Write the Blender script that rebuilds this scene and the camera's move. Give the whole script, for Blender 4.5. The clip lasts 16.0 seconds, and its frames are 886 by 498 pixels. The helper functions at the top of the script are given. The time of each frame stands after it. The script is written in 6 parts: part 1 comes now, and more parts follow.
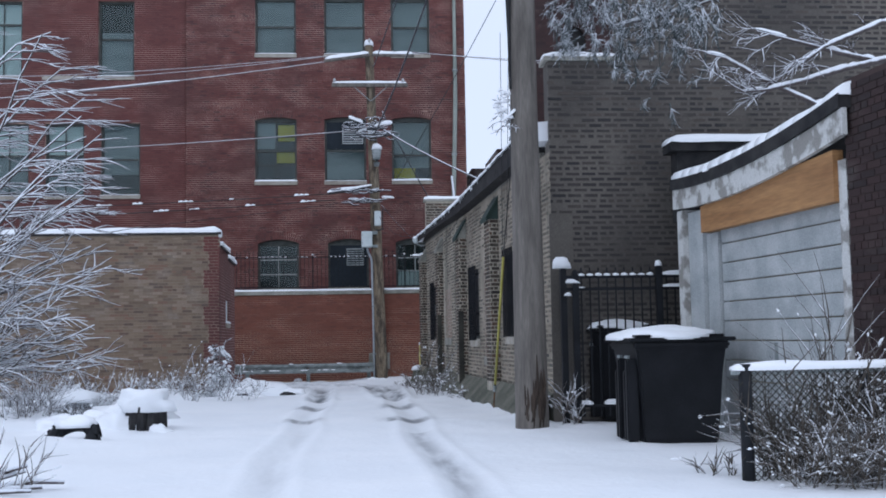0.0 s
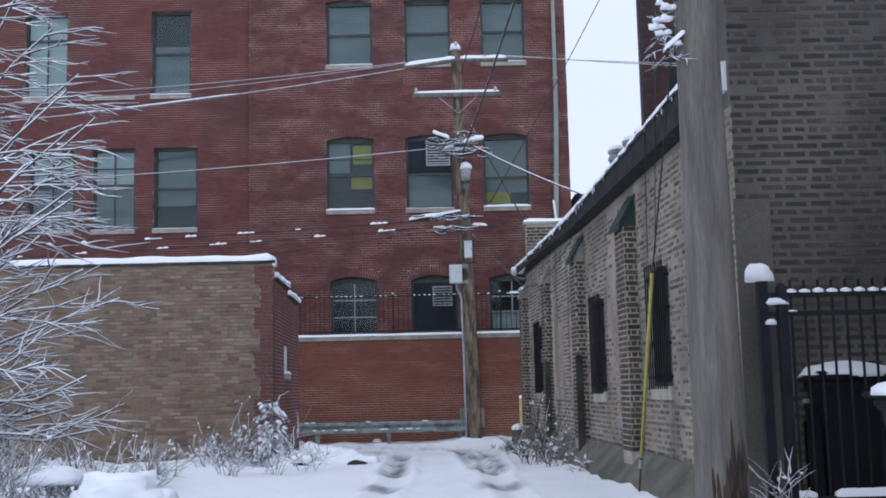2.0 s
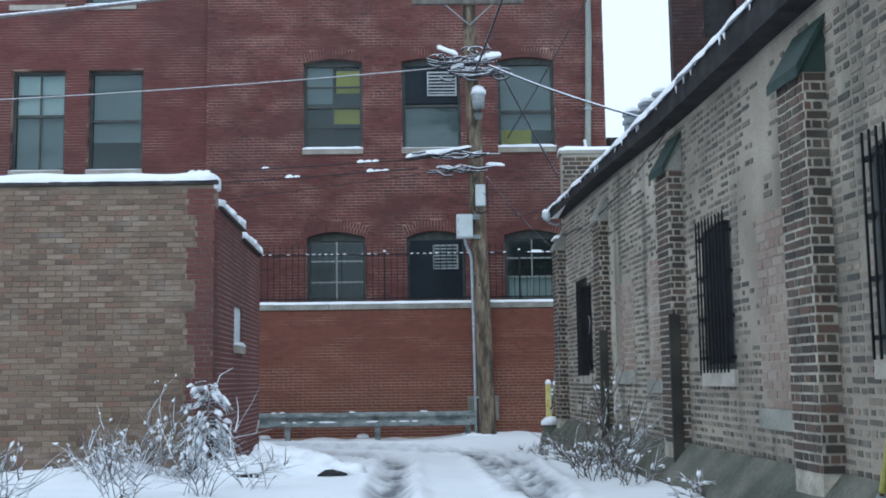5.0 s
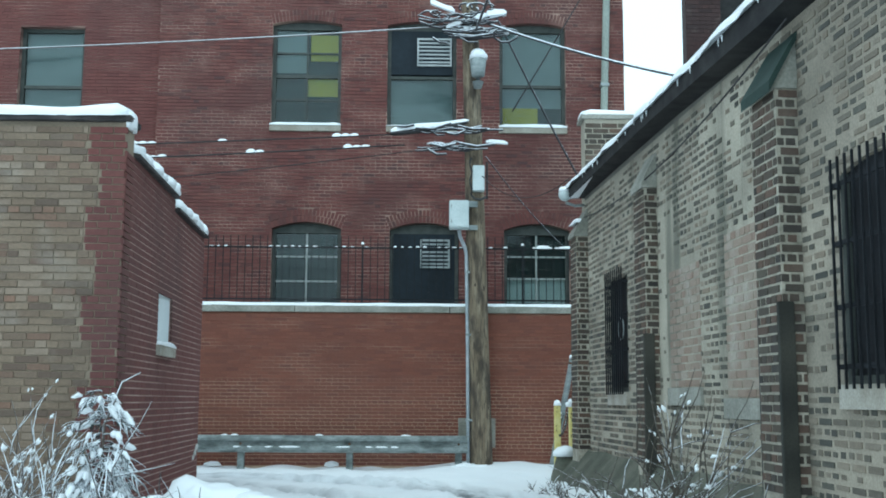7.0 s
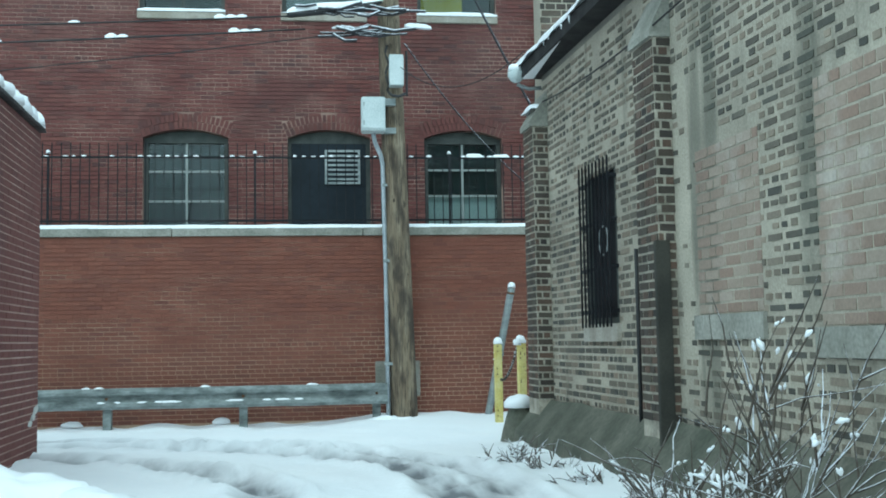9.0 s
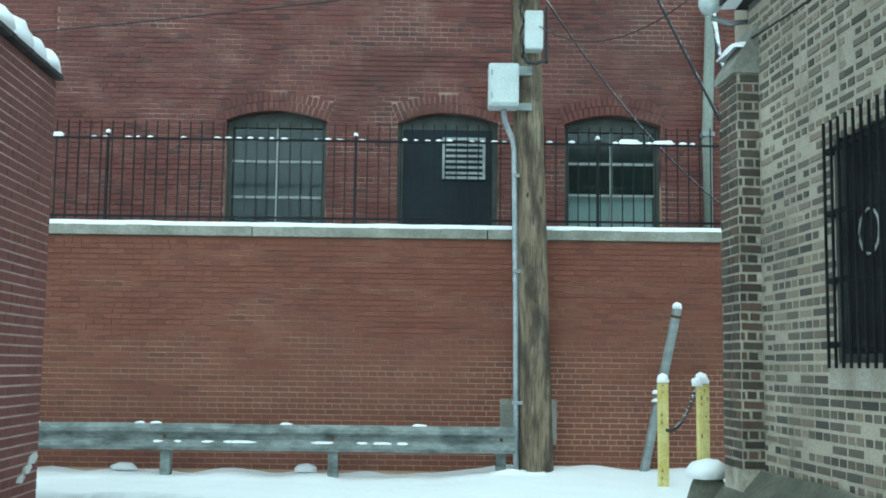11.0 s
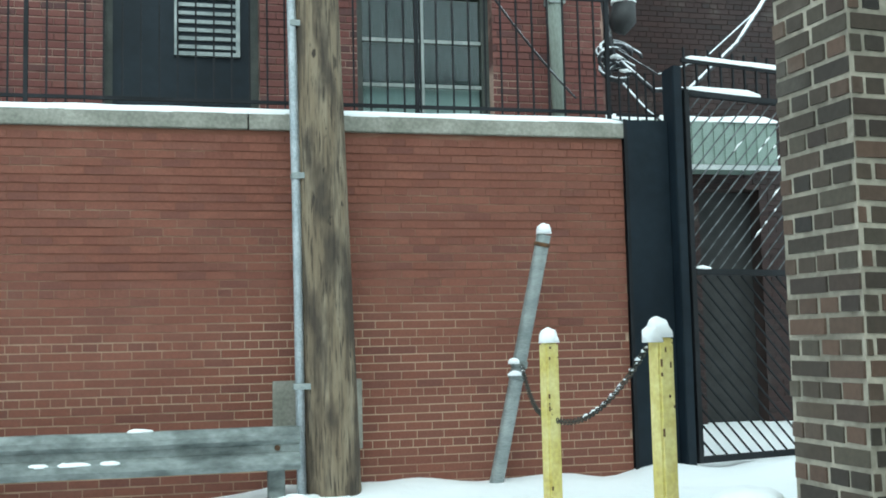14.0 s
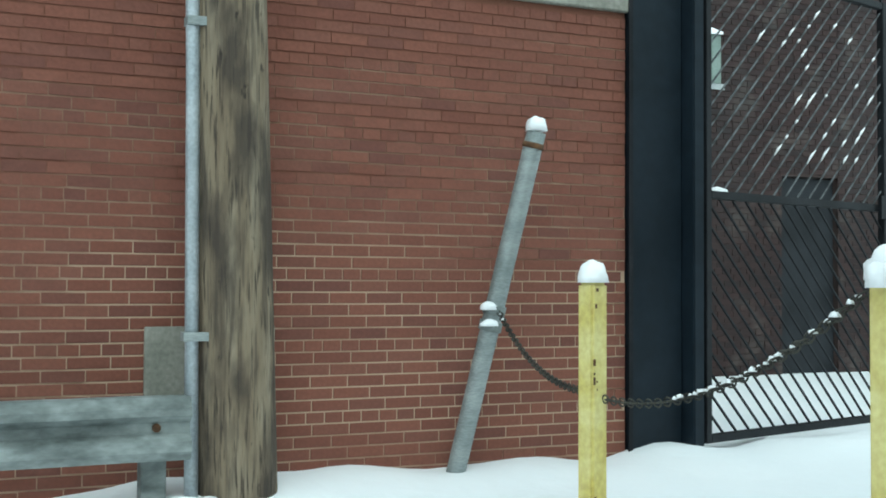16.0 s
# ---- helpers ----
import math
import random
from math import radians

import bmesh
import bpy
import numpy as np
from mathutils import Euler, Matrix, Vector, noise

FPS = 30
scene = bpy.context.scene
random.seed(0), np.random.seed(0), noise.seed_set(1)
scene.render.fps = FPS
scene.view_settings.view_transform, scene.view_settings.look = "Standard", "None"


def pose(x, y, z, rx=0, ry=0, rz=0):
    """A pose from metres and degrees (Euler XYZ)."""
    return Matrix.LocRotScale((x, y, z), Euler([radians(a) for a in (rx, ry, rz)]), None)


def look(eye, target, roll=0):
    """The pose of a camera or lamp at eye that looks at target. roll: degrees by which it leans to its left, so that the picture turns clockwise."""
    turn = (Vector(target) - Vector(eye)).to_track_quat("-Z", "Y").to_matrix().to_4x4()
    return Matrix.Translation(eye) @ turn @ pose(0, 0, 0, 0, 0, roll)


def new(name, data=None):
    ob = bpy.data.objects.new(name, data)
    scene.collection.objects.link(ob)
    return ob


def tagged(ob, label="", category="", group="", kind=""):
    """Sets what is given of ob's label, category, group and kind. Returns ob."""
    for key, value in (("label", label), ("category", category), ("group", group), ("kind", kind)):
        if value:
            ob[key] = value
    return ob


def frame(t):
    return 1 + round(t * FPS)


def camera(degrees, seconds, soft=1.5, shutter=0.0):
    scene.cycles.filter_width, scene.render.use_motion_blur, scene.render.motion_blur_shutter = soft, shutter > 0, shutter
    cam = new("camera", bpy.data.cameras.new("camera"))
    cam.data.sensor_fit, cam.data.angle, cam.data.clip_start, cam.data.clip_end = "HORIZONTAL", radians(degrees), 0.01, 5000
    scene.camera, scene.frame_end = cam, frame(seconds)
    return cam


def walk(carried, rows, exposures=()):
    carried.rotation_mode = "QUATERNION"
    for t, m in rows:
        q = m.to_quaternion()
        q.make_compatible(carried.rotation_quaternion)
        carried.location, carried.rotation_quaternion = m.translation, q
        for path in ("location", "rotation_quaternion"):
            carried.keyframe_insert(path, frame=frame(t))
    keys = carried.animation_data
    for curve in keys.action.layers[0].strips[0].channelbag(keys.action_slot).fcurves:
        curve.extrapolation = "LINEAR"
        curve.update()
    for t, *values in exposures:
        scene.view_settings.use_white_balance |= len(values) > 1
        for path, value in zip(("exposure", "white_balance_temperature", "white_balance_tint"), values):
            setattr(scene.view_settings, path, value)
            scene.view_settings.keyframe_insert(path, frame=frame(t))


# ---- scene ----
cam = camera(43.3, 16.0, 1.8)
PATH = [
    (0, (-3.143, -34.52, 1.267), (-2.985, -32.532, 1.424), -1.0),
    (0.5, (-3.172, -33.303, 1.256), (-2.994, -31.321, 1.459), -0.9),
    (1, (-3.246, -32.132, 1.224), (-3.189, -30.145, 1.448), -0.2),
    (1.5, (-3.198, -30.719, 1.199), (-3.187, -28.731, 1.415), -0.2),
    (2, (-3.08, -29.378, 1.291), (-3.08, -27.394, 1.542), -1.3),
    (2.5, (-3.2, -28.431, 1.22), (-3.231, -26.449, 1.488), 0.3),
    (3, (-3.247, -27.282, 1.191), (-3.297, -25.303, 1.475), 0.7),
    (3.5, (-3.295, -26.194, 1.262), (-3.342, -24.212, 1.528), 2.0),
    (4, (-3.326, -25.191, 1.263), (-3.325, -23.204, 1.493), -0.1),
    (4.2, (-3.354, -24.798, 1.247), (-3.343, -22.811, 1.474), -0.3),
    (6.3, (-3.482, -20.776, 1.11), (-3.459, -18.802, 1.425), -1.3),
    (6.5, (-3.473, -20.394, 1.115), (-3.446, -18.426, 1.468), 0.6),
    (7, (-3.5, -19.477, 1.107), (-3.451, -17.496, 1.377), 0.3),
    (7.5, (-3.53, -18.547, 1.063), (-3.448, -16.561, 1.285), -0.2),
    (8, (-3.504, -17.65, 1.069), (-3.388, -15.665, 1.284), 0.4),
    (8.2, (-3.526, -17.308, 1.09), (-3.391, -15.322, 1.279), -0.3),
    (10.3, (-3.749, -14.135, 1.117), (-3.406, -12.171, 1.276), 0.5),
    (10.5, (-3.697, -13.778, 1.163), (-3.374, -11.81, 1.322), -0.4),
    (11, (-3.526, -12.747, 1.171), (-3.507, -10.758, 1.381), 0.7),
    (11.5, (-3.394, -11.966, 1.15), (-3.485, -9.98, 1.37), 1.2),
    (12, (-3.422, -11.194, 1.129), (-3.408, -9.204, 1.333), 1.2),
    (12.5, (-3.496, -10.471, 1.101), (-3.413, -8.482, 1.292), 1.0),
    (13, (-3.357, -9.645, 1.064), (-3.208, -7.659, 1.254), 0.5),
    (13.5, (-3.424, -8.807, 1.066), (-3.04, -6.854, 1.257), -0.5),
    (14, (-3.432, -8.076, 1.03), (-2.96, -6.14, 1.206), -1.3),
    (14.5, (-3.424, -7.319, 1.087), (-2.887, -5.399, 1.243), -0.3),
    (15, (-3.497, -6.652, 1.061), (-2.85, -4.76, 1.104), 0.6),
    (15.5, (-3.577, -6.053, 1.04), (-2.844, -4.192, 1.019), -0.2),
    (16, (-3.567, -5.561, 1.039), (-2.772, -3.727, 1.1), 0.3),
]
walk(cam, [(t, look(eye, target, roll)) for t, eye, target, roll in PATH],
     [(0, -0.42, 5700, 14), (2.0, -0.32, 5750, 16), (2.5, -0.24, 5740, 18), (3.0, -0.1, 5720, 19), (3.5, -0.08, 5700, 15), (4.2, -0.08, 5540, 8), (6.5, 0.05, 5560, -2), (7.0, 0.21, 5550, -9), (7.5, 0.3, 5540, -12), (8.2, 0.36, 5520, -13), (10.3, 0.32, 5530, -15), (11, 0.5, 5600, -17), (11.6, 0.6, 5800, -13), (12.0, 0.72, 5870, -12), (12.5, 0.68, 5950, -10), (14, 0.76, 6010, -10), (14.5, 0.72, 6020, -10), (16, 0.55, 6020, -10)])

# ---- light ----
world = bpy.data.worlds.new("overcast")
scene.world = world
world.use_nodes = True
wn, wl = world.node_tree.nodes, world.node_tree.links
wn.clear()
w_out, w_bg, w_mix = wn.new("ShaderNodeOutputWorld"), wn.new("ShaderNodeBackground"), wn.new("ShaderNodeMix")
w_sky = wn.new("ShaderNodeTexSky")
w_sky.sky_type, w_sky.sun_disc = "NISHITA", False
w_sky.sun_elevation, w_sky.sun_rotation = radians(40), radians(200)
w_mix.data_type = "RGBA"
w_mix.inputs["Factor"].default_value = 0.97
w_mix.inputs["B"].default_value = (7.7, 8.25, 8.9, 1)
wl.new(w_sky.outputs[0], w_mix.inputs["A"])
wl.new(w_mix.outputs["Result"], w_bg.inputs["Color"])
w_bg.inputs["Strength"].default_value = 0.14
wl.new(w_bg.outputs[0], w_out.inputs[0])
sun = new("sun", bpy.data.lights.new("sun", "SUN"))
sun.data.energy, sun.data.angle, sun.data.color = 0.55, radians(40), (1.0, 0.97, 0.93)
sun.matrix_world = look((-8, -25, 30), (0, 0, 0))

# ---- materials ----


def material(name, rough=0.8, metal=0.0):
    m = bpy.data.materials.new(name)
    m.use_nodes = True
    n = m.node_tree.nodes
    b = n["Principled BSDF"]
    b.inputs["Roughness"].default_value, b.inputs["Metallic"].default_value = rough, metal
    return m, n, m.node_tree.links, b


def noise_node(n, l, scale, detail=4, stretch=(1, 1, 1)):
    co, mp, nz = n.new("ShaderNodeTexCoord"), n.new("ShaderNodeMapping"), n.new("ShaderNodeTexNoise")
    mp.inputs["Scale"].default_value = stretch
    nz.inputs["Scale"].default_value, nz.inputs["Detail"].default_value = scale, detail
    l.new(co.outputs["Object"], mp.inputs[0])
    l.new(mp.outputs[0], nz.inputs["Vector"])
    return nz.outputs["Fac"]


def ramp(n, l, fac, stops):
    r = n.new("ShaderNodeValToRGB")
    while len(r.color_ramp.elements) < len(stops):
        r.color_ramp.elements.new(0.5)
    for e, (p, c) in zip(r.color_ramp.elements, stops):
        e.position, e.color = min(1, max(0, p)), (*c, 1)
    l.new(fac, r.inputs[0])
    return r.outputs["Color"]


def blend(n, l, fac, a, b, mode="MIX"):
    m = n.new("ShaderNodeMix")
    m.data_type, m.blend_type = "RGBA", mode
    for key, v in (("Factor", fac), ("A", a), ("B", b)):
        if isinstance(v, (int, float)):
            m.inputs[key].default_value = v
        elif isinstance(v, tuple):
            m.inputs[key].default_value = (*v, 1)
        else:
            l.new(v, m.inputs[key])
    return m.outputs["Result"]


def bump(n, l, b, fac, strength=0.3, distance=0.01):
    u = n.new("ShaderNodeBump")
    u.inputs["Strength"].default_value, u.inputs["Distance"].default_value = strength, distance
    l.new(fac, u.inputs["Height"])
    l.new(u.outputs[0], b.inputs["Normal"])


def run_down(n, l, c, amount):
    """Dark streaks where water runs down a wall."""
    s = ramp(n, l, noise_node(n, l, 2.6, 4, (1, 1, 0.09)), [(0.56, (0, 0, 0)), (0.68, (amount,) * 3)])
    return blend(n, l, s, c, (0.07, 0.075, 0.058))


def plain(name, a, b2, rough=0.7, metal=0.0, scale=6, stretch=(1, 1, 1), fine=60, relief=0.2, edge=(0.35, 0.65), streak=0.0, shine=0.5):
    """Two tones mixed by a broad noise, darkened and lit by a fine one, with a fine relief."""
    m, n, l, b = material(name, rough, metal)
    b.inputs["Specular IOR Level"].default_value = shine
    c = ramp(n, l, noise_node(n, l, scale, 5, stretch), [(edge[0], a), (edge[1], b2)])
    f = noise_node(n, l, fine, 3, stretch)
    c = blend(n, l, 0.35, c, ramp(n, l, f, [(0.3, (0.25, 0.25, 0.25)), (0.7, (0.75, 0.75, 0.75))]), "OVERLAY")
    if streak:
        c = run_down(n, l, c, streak)
    l.new(c, b.inputs["Base Color"])
    bump(n, l, b, f, relief)
    return m


def brick_material(name, tones, joined, pale=(0.5, 0.47, 0.42), pale_amount=0.12, dirt=(0.05, 0.045, 0.045), dirt_amount=0.4, streak=0.0):
    """Tones vary brick by brick, with lime bloom and soot in broad uneven stains."""
    m, n, l, b = material(name, 0.9)
    if joined:
        r = n.new("ShaderNodeNewGeometry").outputs["Random Per Island"]
    else:
        r = n.new("ShaderNodeObjectInfo").outputs["Random"]
    k = len(tones) - 1
    c = ramp(n, l, r, [(i / k, t) for i, t in enumerate(tones)])
    stain = ramp(n, l, noise_node(n, l, 0.55, 5, (1, 1, 0.7)), [(0.45, (0, 0, 0)), (0.72, (dirt_amount,) * 3)])
    c = blend(n, l, stain, c, dirt)
    lime = ramp(n, l, noise_node(n, l, 2.3, 6), [(0.56, (0, 0, 0)), (0.75, (pale_amount * 2,) * 3)])
    c = blend(n, l, lime, c, pale)
    if streak:
        c = run_down(n, l, c, streak)
    f = noise_node(n, l, 45, 4)
    c = blend(n, l, 0.3, c, ramp(n, l, f, [(0.3, (0.3, 0.3, 0.3)), (0.7, (0.7, 0.7, 0.7))]), "OVERLAY")
    l.new(c, b.inputs["Base Color"])
    bump(n, l, b, f, 0.35, 0.006)
    return m


RED = [(0.12, 0.041, 0.037), (0.153, 0.053, 0.046), (0.134, 0.047, 0.042), (0.172, 0.065, 0.054), (0.085, 0.037, 0.036)]
ORANGE = [(0.172, 0.062, 0.041), (0.2, 0.075, 0.05), (0.158, 0.056, 0.038), (0.186, 0.073, 0.05), (0.135, 0.05, 0.037)]
TAN = [(0.195, 0.141, 0.098), (0.24, 0.178, 0.126), (0.16, 0.112, 0.079), (0.29, 0.222, 0.166), (0.125, 0.09, 0.068), (0.225, 0.136, 0.095)]
GREY = [(0.07, 0.067, 0.057), (0.2, 0.165, 0.126), (0.1, 0.094, 0.078), (0.055, 0.054, 0.048), (0.25, 0.2, 0.15), (0.085, 0.08, 0.067), (0.14, 0.122, 0.096), (0.29, 0.24, 0.185), (0.08, 0.076, 0.064)]
PINK = [(0.28, 0.215, 0.17), (0.34, 0.28, 0.225), (0.26, 0.18, 0.14), (0.38, 0.325, 0.27)]
# browns lowered so the brick colour carries the enclosed yard's shade
BROWN_SHADE = [(0.023, 0.012, 0.012), (0.033, 0.015, 0.014), (0.018, 0.01, 0.01), (0.037, 0.018, 0.016)]


def brick_pair(name, tones, **kw):
    return brick_material(name + "_joined", tones, True, **kw), brick_material(name, tones, False, **kw)


M_RED = brick_pair("red_brick", RED, pale=(0.31, 0.17, 0.14), pale_amount=0.2)
M_PIER = brick_pair("dark_pier_brick", [(0.045, 0.038, 0.031), (0.085, 0.064, 0.047), (0.034, 0.03, 0.027), (0.125, 0.078, 0.056), (0.062, 0.051, 0.04), (0.1, 0.086, 0.064)], pale=(0.3, 0.28, 0.24), pale_amount=0.12)
M_ORANGE = brick_pair("orange_brick", ORANGE, pale=(0.33, 0.17, 0.13), pale_amount=0.06, dirt=(0.10, 0.04, 0.03), dirt_amount=0.3)
M_TAN = brick_pair("tan_brick", TAN, dirt=(0.09, 0.07, 0.055))
M_MAROON = brick_pair("maroon_brick", RED[:3], pale=(0.22, 0.11, 0.09), pale_amount=0.1)
M_GREY = brick_pair("grey_brick", GREY, pale=(0.38, 0.335, 0.26), pale_amount=0.3, dirt=(0.08, 0.08, 0.068), dirt_amount=0.25, streak=0.6)
M_PINK = brick_pair("pink_brick", PINK, pale_amount=0.3)
M_BROWN = brick_pair("shade_darkened_brown_brick", BROWN_SHADE, pale_amount=0.05)
M_TOWER = brick_pair("dull_maroon_brick", [(0.045, 0.024, 0.023), (0.06, 0.03, 0.028), (0.036, 0.02, 0.02)], pale_amount=0.05)
MORTAR_RED = plain("red_wall_mortar", (0.11, 0.052, 0.046), (0.46, 0.32, 0.26), 0.95, scale=1.3, stretch=(0.7, 1, 1.6), edge=(0.43, 0.65))
MORTAR_MAROON = plain("maroon_wall_mortar", (0.22, 0.13, 0.11), (0.42, 0.30, 0.26), 0.95, scale=1.5)
m_mo, n, l, b = material("orange_wall_mortar", 0.95)
low_co = n.new("ShaderNodeTexCoord")
low_sep = n.new("ShaderNodeSeparateXYZ")
l.new(low_co.outputs["Object"], low_sep.inputs[0])
low_z = n.new("ShaderNodeMapRange")
low_z.inputs["From Min"].default_value, low_z.inputs["From Max"].default_value = 2.2, 0.8
low_z.inputs["To Min"].default_value, low_z.inputs["To Max"].default_value = -0.12, 0.16
l.new(low_sep.outputs["Z"], low_z.inputs["Value"])
low_add = n.new("ShaderNodeMath")
l.new(low_z.outputs[0], low_add.inputs[0])
l.new(noise_node(n, l, 1.1, 6, (0.6, 1, 3.2)), low_add.inputs[1])
l.new(ramp(n, l, low_add.outputs[0], [(0.41, (0.16, 0.066, 0.042)), (0.66, (0.48, 0.35, 0.25))]), b.inputs["Base Color"])
bump(n, l, b, noise_node(n, l, 40), 0.3)
MORTAR_ORANGE = m_mo
MORTAR_TAN = plain("tan_wall_mortar", (0.17, 0.135, 0.095), (0.30, 0.24, 0.18), 0.95, scale=1.6)
MORTAR_GREY = plain("grey_wall_mortar", (0.31, 0.28, 0.225), (0.46, 0.415, 0.335), 0.95, scale=1.3, streak=0.6)
MORTAR_DARKER = plain("brown_grey_mortar", (0.215, 0.187, 0.148), (0.365, 0.318, 0.253), 0.95, scale=1.1, streak=0.5)
MORTAR_PIER = plain("rough_pier_mortar", (0.26, 0.24, 0.195), (0.46, 0.42, 0.345), 0.95, scale=5, fine=35, relief=0.5)
MORTAR_HEAD = plain("wall_head_mortar", (0.13, 0.125, 0.11), (0.26, 0.24, 0.205), 0.95, scale=1.1)
MORTAR_GABLE = plain("dark_gable_mortar", (0.075, 0.068, 0.061), (0.145, 0.13, 0.112), 0.95, scale=0.8)
M_GABLE = brick_pair("soot_black_brick", [(0.04, 0.036, 0.035), (0.065, 0.055, 0.05), (0.03, 0.029, 0.03), (0.085, 0.07, 0.06)], pale=(0.15, 0.135, 0.115), pale_amount=0.35)
ROT = plain("rotten_wood", (0.022, 0.016, 0.012), (0.06, 0.043, 0.032), 0.95, scale=9, stretch=(1, 1, 0.3))
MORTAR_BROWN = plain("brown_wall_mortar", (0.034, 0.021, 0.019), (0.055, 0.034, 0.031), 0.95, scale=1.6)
CONCRETE = plain("concrete", (0.20, 0.20, 0.17), (0.34, 0.33, 0.29), 0.9, scale=2.5, fine=40)
MOSSY = plain("mossy_concrete", (0.075, 0.08, 0.06), (0.16, 0.155, 0.125), 0.95, scale=2.2, fine=30, relief=0.5)
STONE = plain("stone_sill", (0.30, 0.27, 0.22), (0.42, 0.39, 0.34), 0.85, scale=4)
m_wood, n, l, b = material("weathered_pole_wood", 0.9)
w1 = ramp(n, l, noise_node(n, l, 5, 6, (2.2, 2.2, 0.3)), [(0.3, (0.14, 0.103, 0.067)), (0.5, (0.215, 0.168, 0.112)), (0.7, (0.3, 0.25, 0.18))])
crack = noise_node(n, l, 30, 5, (2.4, 2.4, 0.17))
w2 = blend(n, l, ramp(n, l, crack, [(0.34, (0.9, 0.9, 0.9)), (0.44, (0, 0, 0))]), w1, (0.03, 0.022, 0.016))
streaks = noise_node(n, l, 17, 8, (2.6, 2.6, 0.16))
w2 = blend(n, l, ramp(n, l, streaks, [(0.5, (0, 0, 0)), (0.64, (0.7, 0.7, 0.7))]), w2, (0.075, 0.057, 0.041))
blot = noise_node(n, l, 3.1, 12, (1.9, 1.9, 0.62))
w3 = blend(n, l, ramp(n, l, blot, [(0.45, (0, 0, 0)), (0.6, (0.85, 0.85, 0.85))]), w2, (0.042, 0.032, 0.025))
knot = noise_node(n, l, 13, 4, (1.5, 1.5, 0.6))
w4 = blend(n, l, ramp(n, l, knot, [(0.66, (0, 0, 0)), (0.72, (0.9, 0.9, 0.9))]), w3, (0.022, 0.016, 0.012))
l.new(w4, b.inputs["Base Color"])
bump(n, l, b, crack, 0.9, 0.02)
WOOD = m_wood
WOOD_GREY = plain("grey_pole_wood", (0.085, 0.075, 0.066), (0.18, 0.162, 0.143), 0.88, scale=4, stretch=(2.2, 2.2, 0.22), fine=34, relief=0.7, edge=(0.3, 0.62))
TIMBER = plain("orange_timber", (0.26, 0.125, 0.045), (0.37, 0.195, 0.075), 0.7, scale=3, stretch=(1, 0.2, 2), fine=20)
GALV = plain("galvanised_steel", (0.22, 0.25, 0.25), (0.36, 0.39, 0.39), 0.55, 0.35, scale=5, stretch=(0.5, 1, 2))
GALV_OLD = plain("weathered_steel", (0.085, 0.10, 0.098), (0.25, 0.28, 0.275), 0.8, 0.1, scale=5, stretch=(0.9, 1, 1.8), fine=22, edge=(0.32, 0.6))
ZINC = plain("conduit_steel", (0.34, 0.38, 0.41), (0.46, 0.50, 0.53), 0.45, 0.4, scale=8)
YELLOW = plain("yellow_paint", (0.56, 0.47, 0.14), (0.67, 0.60, 0.26), 0.6, scale=7, fine=40)
RUST = plain("rust_brown", (0.06, 0.03, 0.015), (0.14, 0.07, 0.03), 0.9, scale=20)
PIPE = plain("green_grey_pipe", (0.22, 0.25, 0.22), (0.32, 0.35, 0.31), 0.6, scale=2, stretch=(1, 1, 0.3))
GUYGUARD = plain("yellow_plastic", (0.34, 0.31, 0.06), (0.42, 0.39, 0.10), 0.5, scale=5)
BLACK = plain("black_paint", (0.008, 0.009, 0.011), (0.018, 0.020, 0.024), 0.6, scale=3, shine=0.2)
CHARCOAL = plain("charcoal_steel_sheet", (0.006, 0.011, 0.017), (0.013, 0.021, 0.03), 0.5, scale=1.2, fine=12, shine=0.25)
BIN = plain("black_plastic", (0.006, 0.007, 0.009), (0.012, 0.013, 0.016), 0.5, scale=3, shine=0.22)
CLAY = plain("dark_clay_tile", (0.028, 0.026, 0.028), (0.07, 0.062, 0.06), 0.6, scale=6, shine=0.3)
TAR = plain("dark_roof_edge", (0.012, 0.012, 0.014), (0.035, 0.034, 0.034), 0.8, scale=5, shine=0.3)
GREENCAP = plain("green_metal_cap", (0.012, 0.03, 0.025), (0.025, 0.05, 0.042), 0.6, scale=4)
PAINT_W = plain("white_paint", (0.31, 0.335, 0.34), (0.44, 0.46, 0.46), 0.6, scale=3)
PEEL = plain("peeling_white_paint", (0.26, 0.25, 0.23), (0.55, 0.55, 0.53), 0.8, scale=5, edge=(0.42, 0.52))
BOX = plain("light_grey_box", (0.50, 0.56, 0.56), (0.60, 0.66, 0.66), 0.5, scale=3)
FRAME = plain("dark_green_frame", (0.035, 0.042, 0.038), (0.07, 0.078, 0.07), 0.6, scale=5)
MUNTIN = plain("pale_muntin", (0.24, 0.27, 0.26), (0.33, 0.36, 0.35), 0.6, scale=6)
BLIND = plain("grey_blind", (0.22, 0.25, 0.27), (0.30, 0.33, 0.35), 0.8, scale=0.9, stretch=(1, 1, 3))
BLIND_DK = plain("dark_blind", (0.012, 0.024, 0.027), (0.026, 0.042, 0.045), 0.8, scale=0.9)
BLIND_LT = plain("pale_blind", (0.64, 0.69, 0.71), (0.76, 0.8, 0.81), 0.8, scale=1.2)
YPANEL = plain("yellow_film", (0.45, 0.36, 0.02), (0.55, 0.45, 0.04), 0.6, scale=2)
# near-black colour standing in for the shade inside openings
ROOM_SHADE = plain("painted_interior_shade", (0.02, 0.02, 0.02), (0.03, 0.03, 0.03), 0.9)
AWNING = plain("green_metal_awning", (0.16, 0.22, 0.19), (0.22, 0.28, 0.25), 0.6, scale=3)
CABLE = plain("black_cable", (0.012, 0.012, 0.014), (0.03, 0.03, 0.032), 0.6)
CERAMIC = plain("grey_ceramic", (0.35, 0.36, 0.37), (0.5, 0.5, 0.5), 0.35)
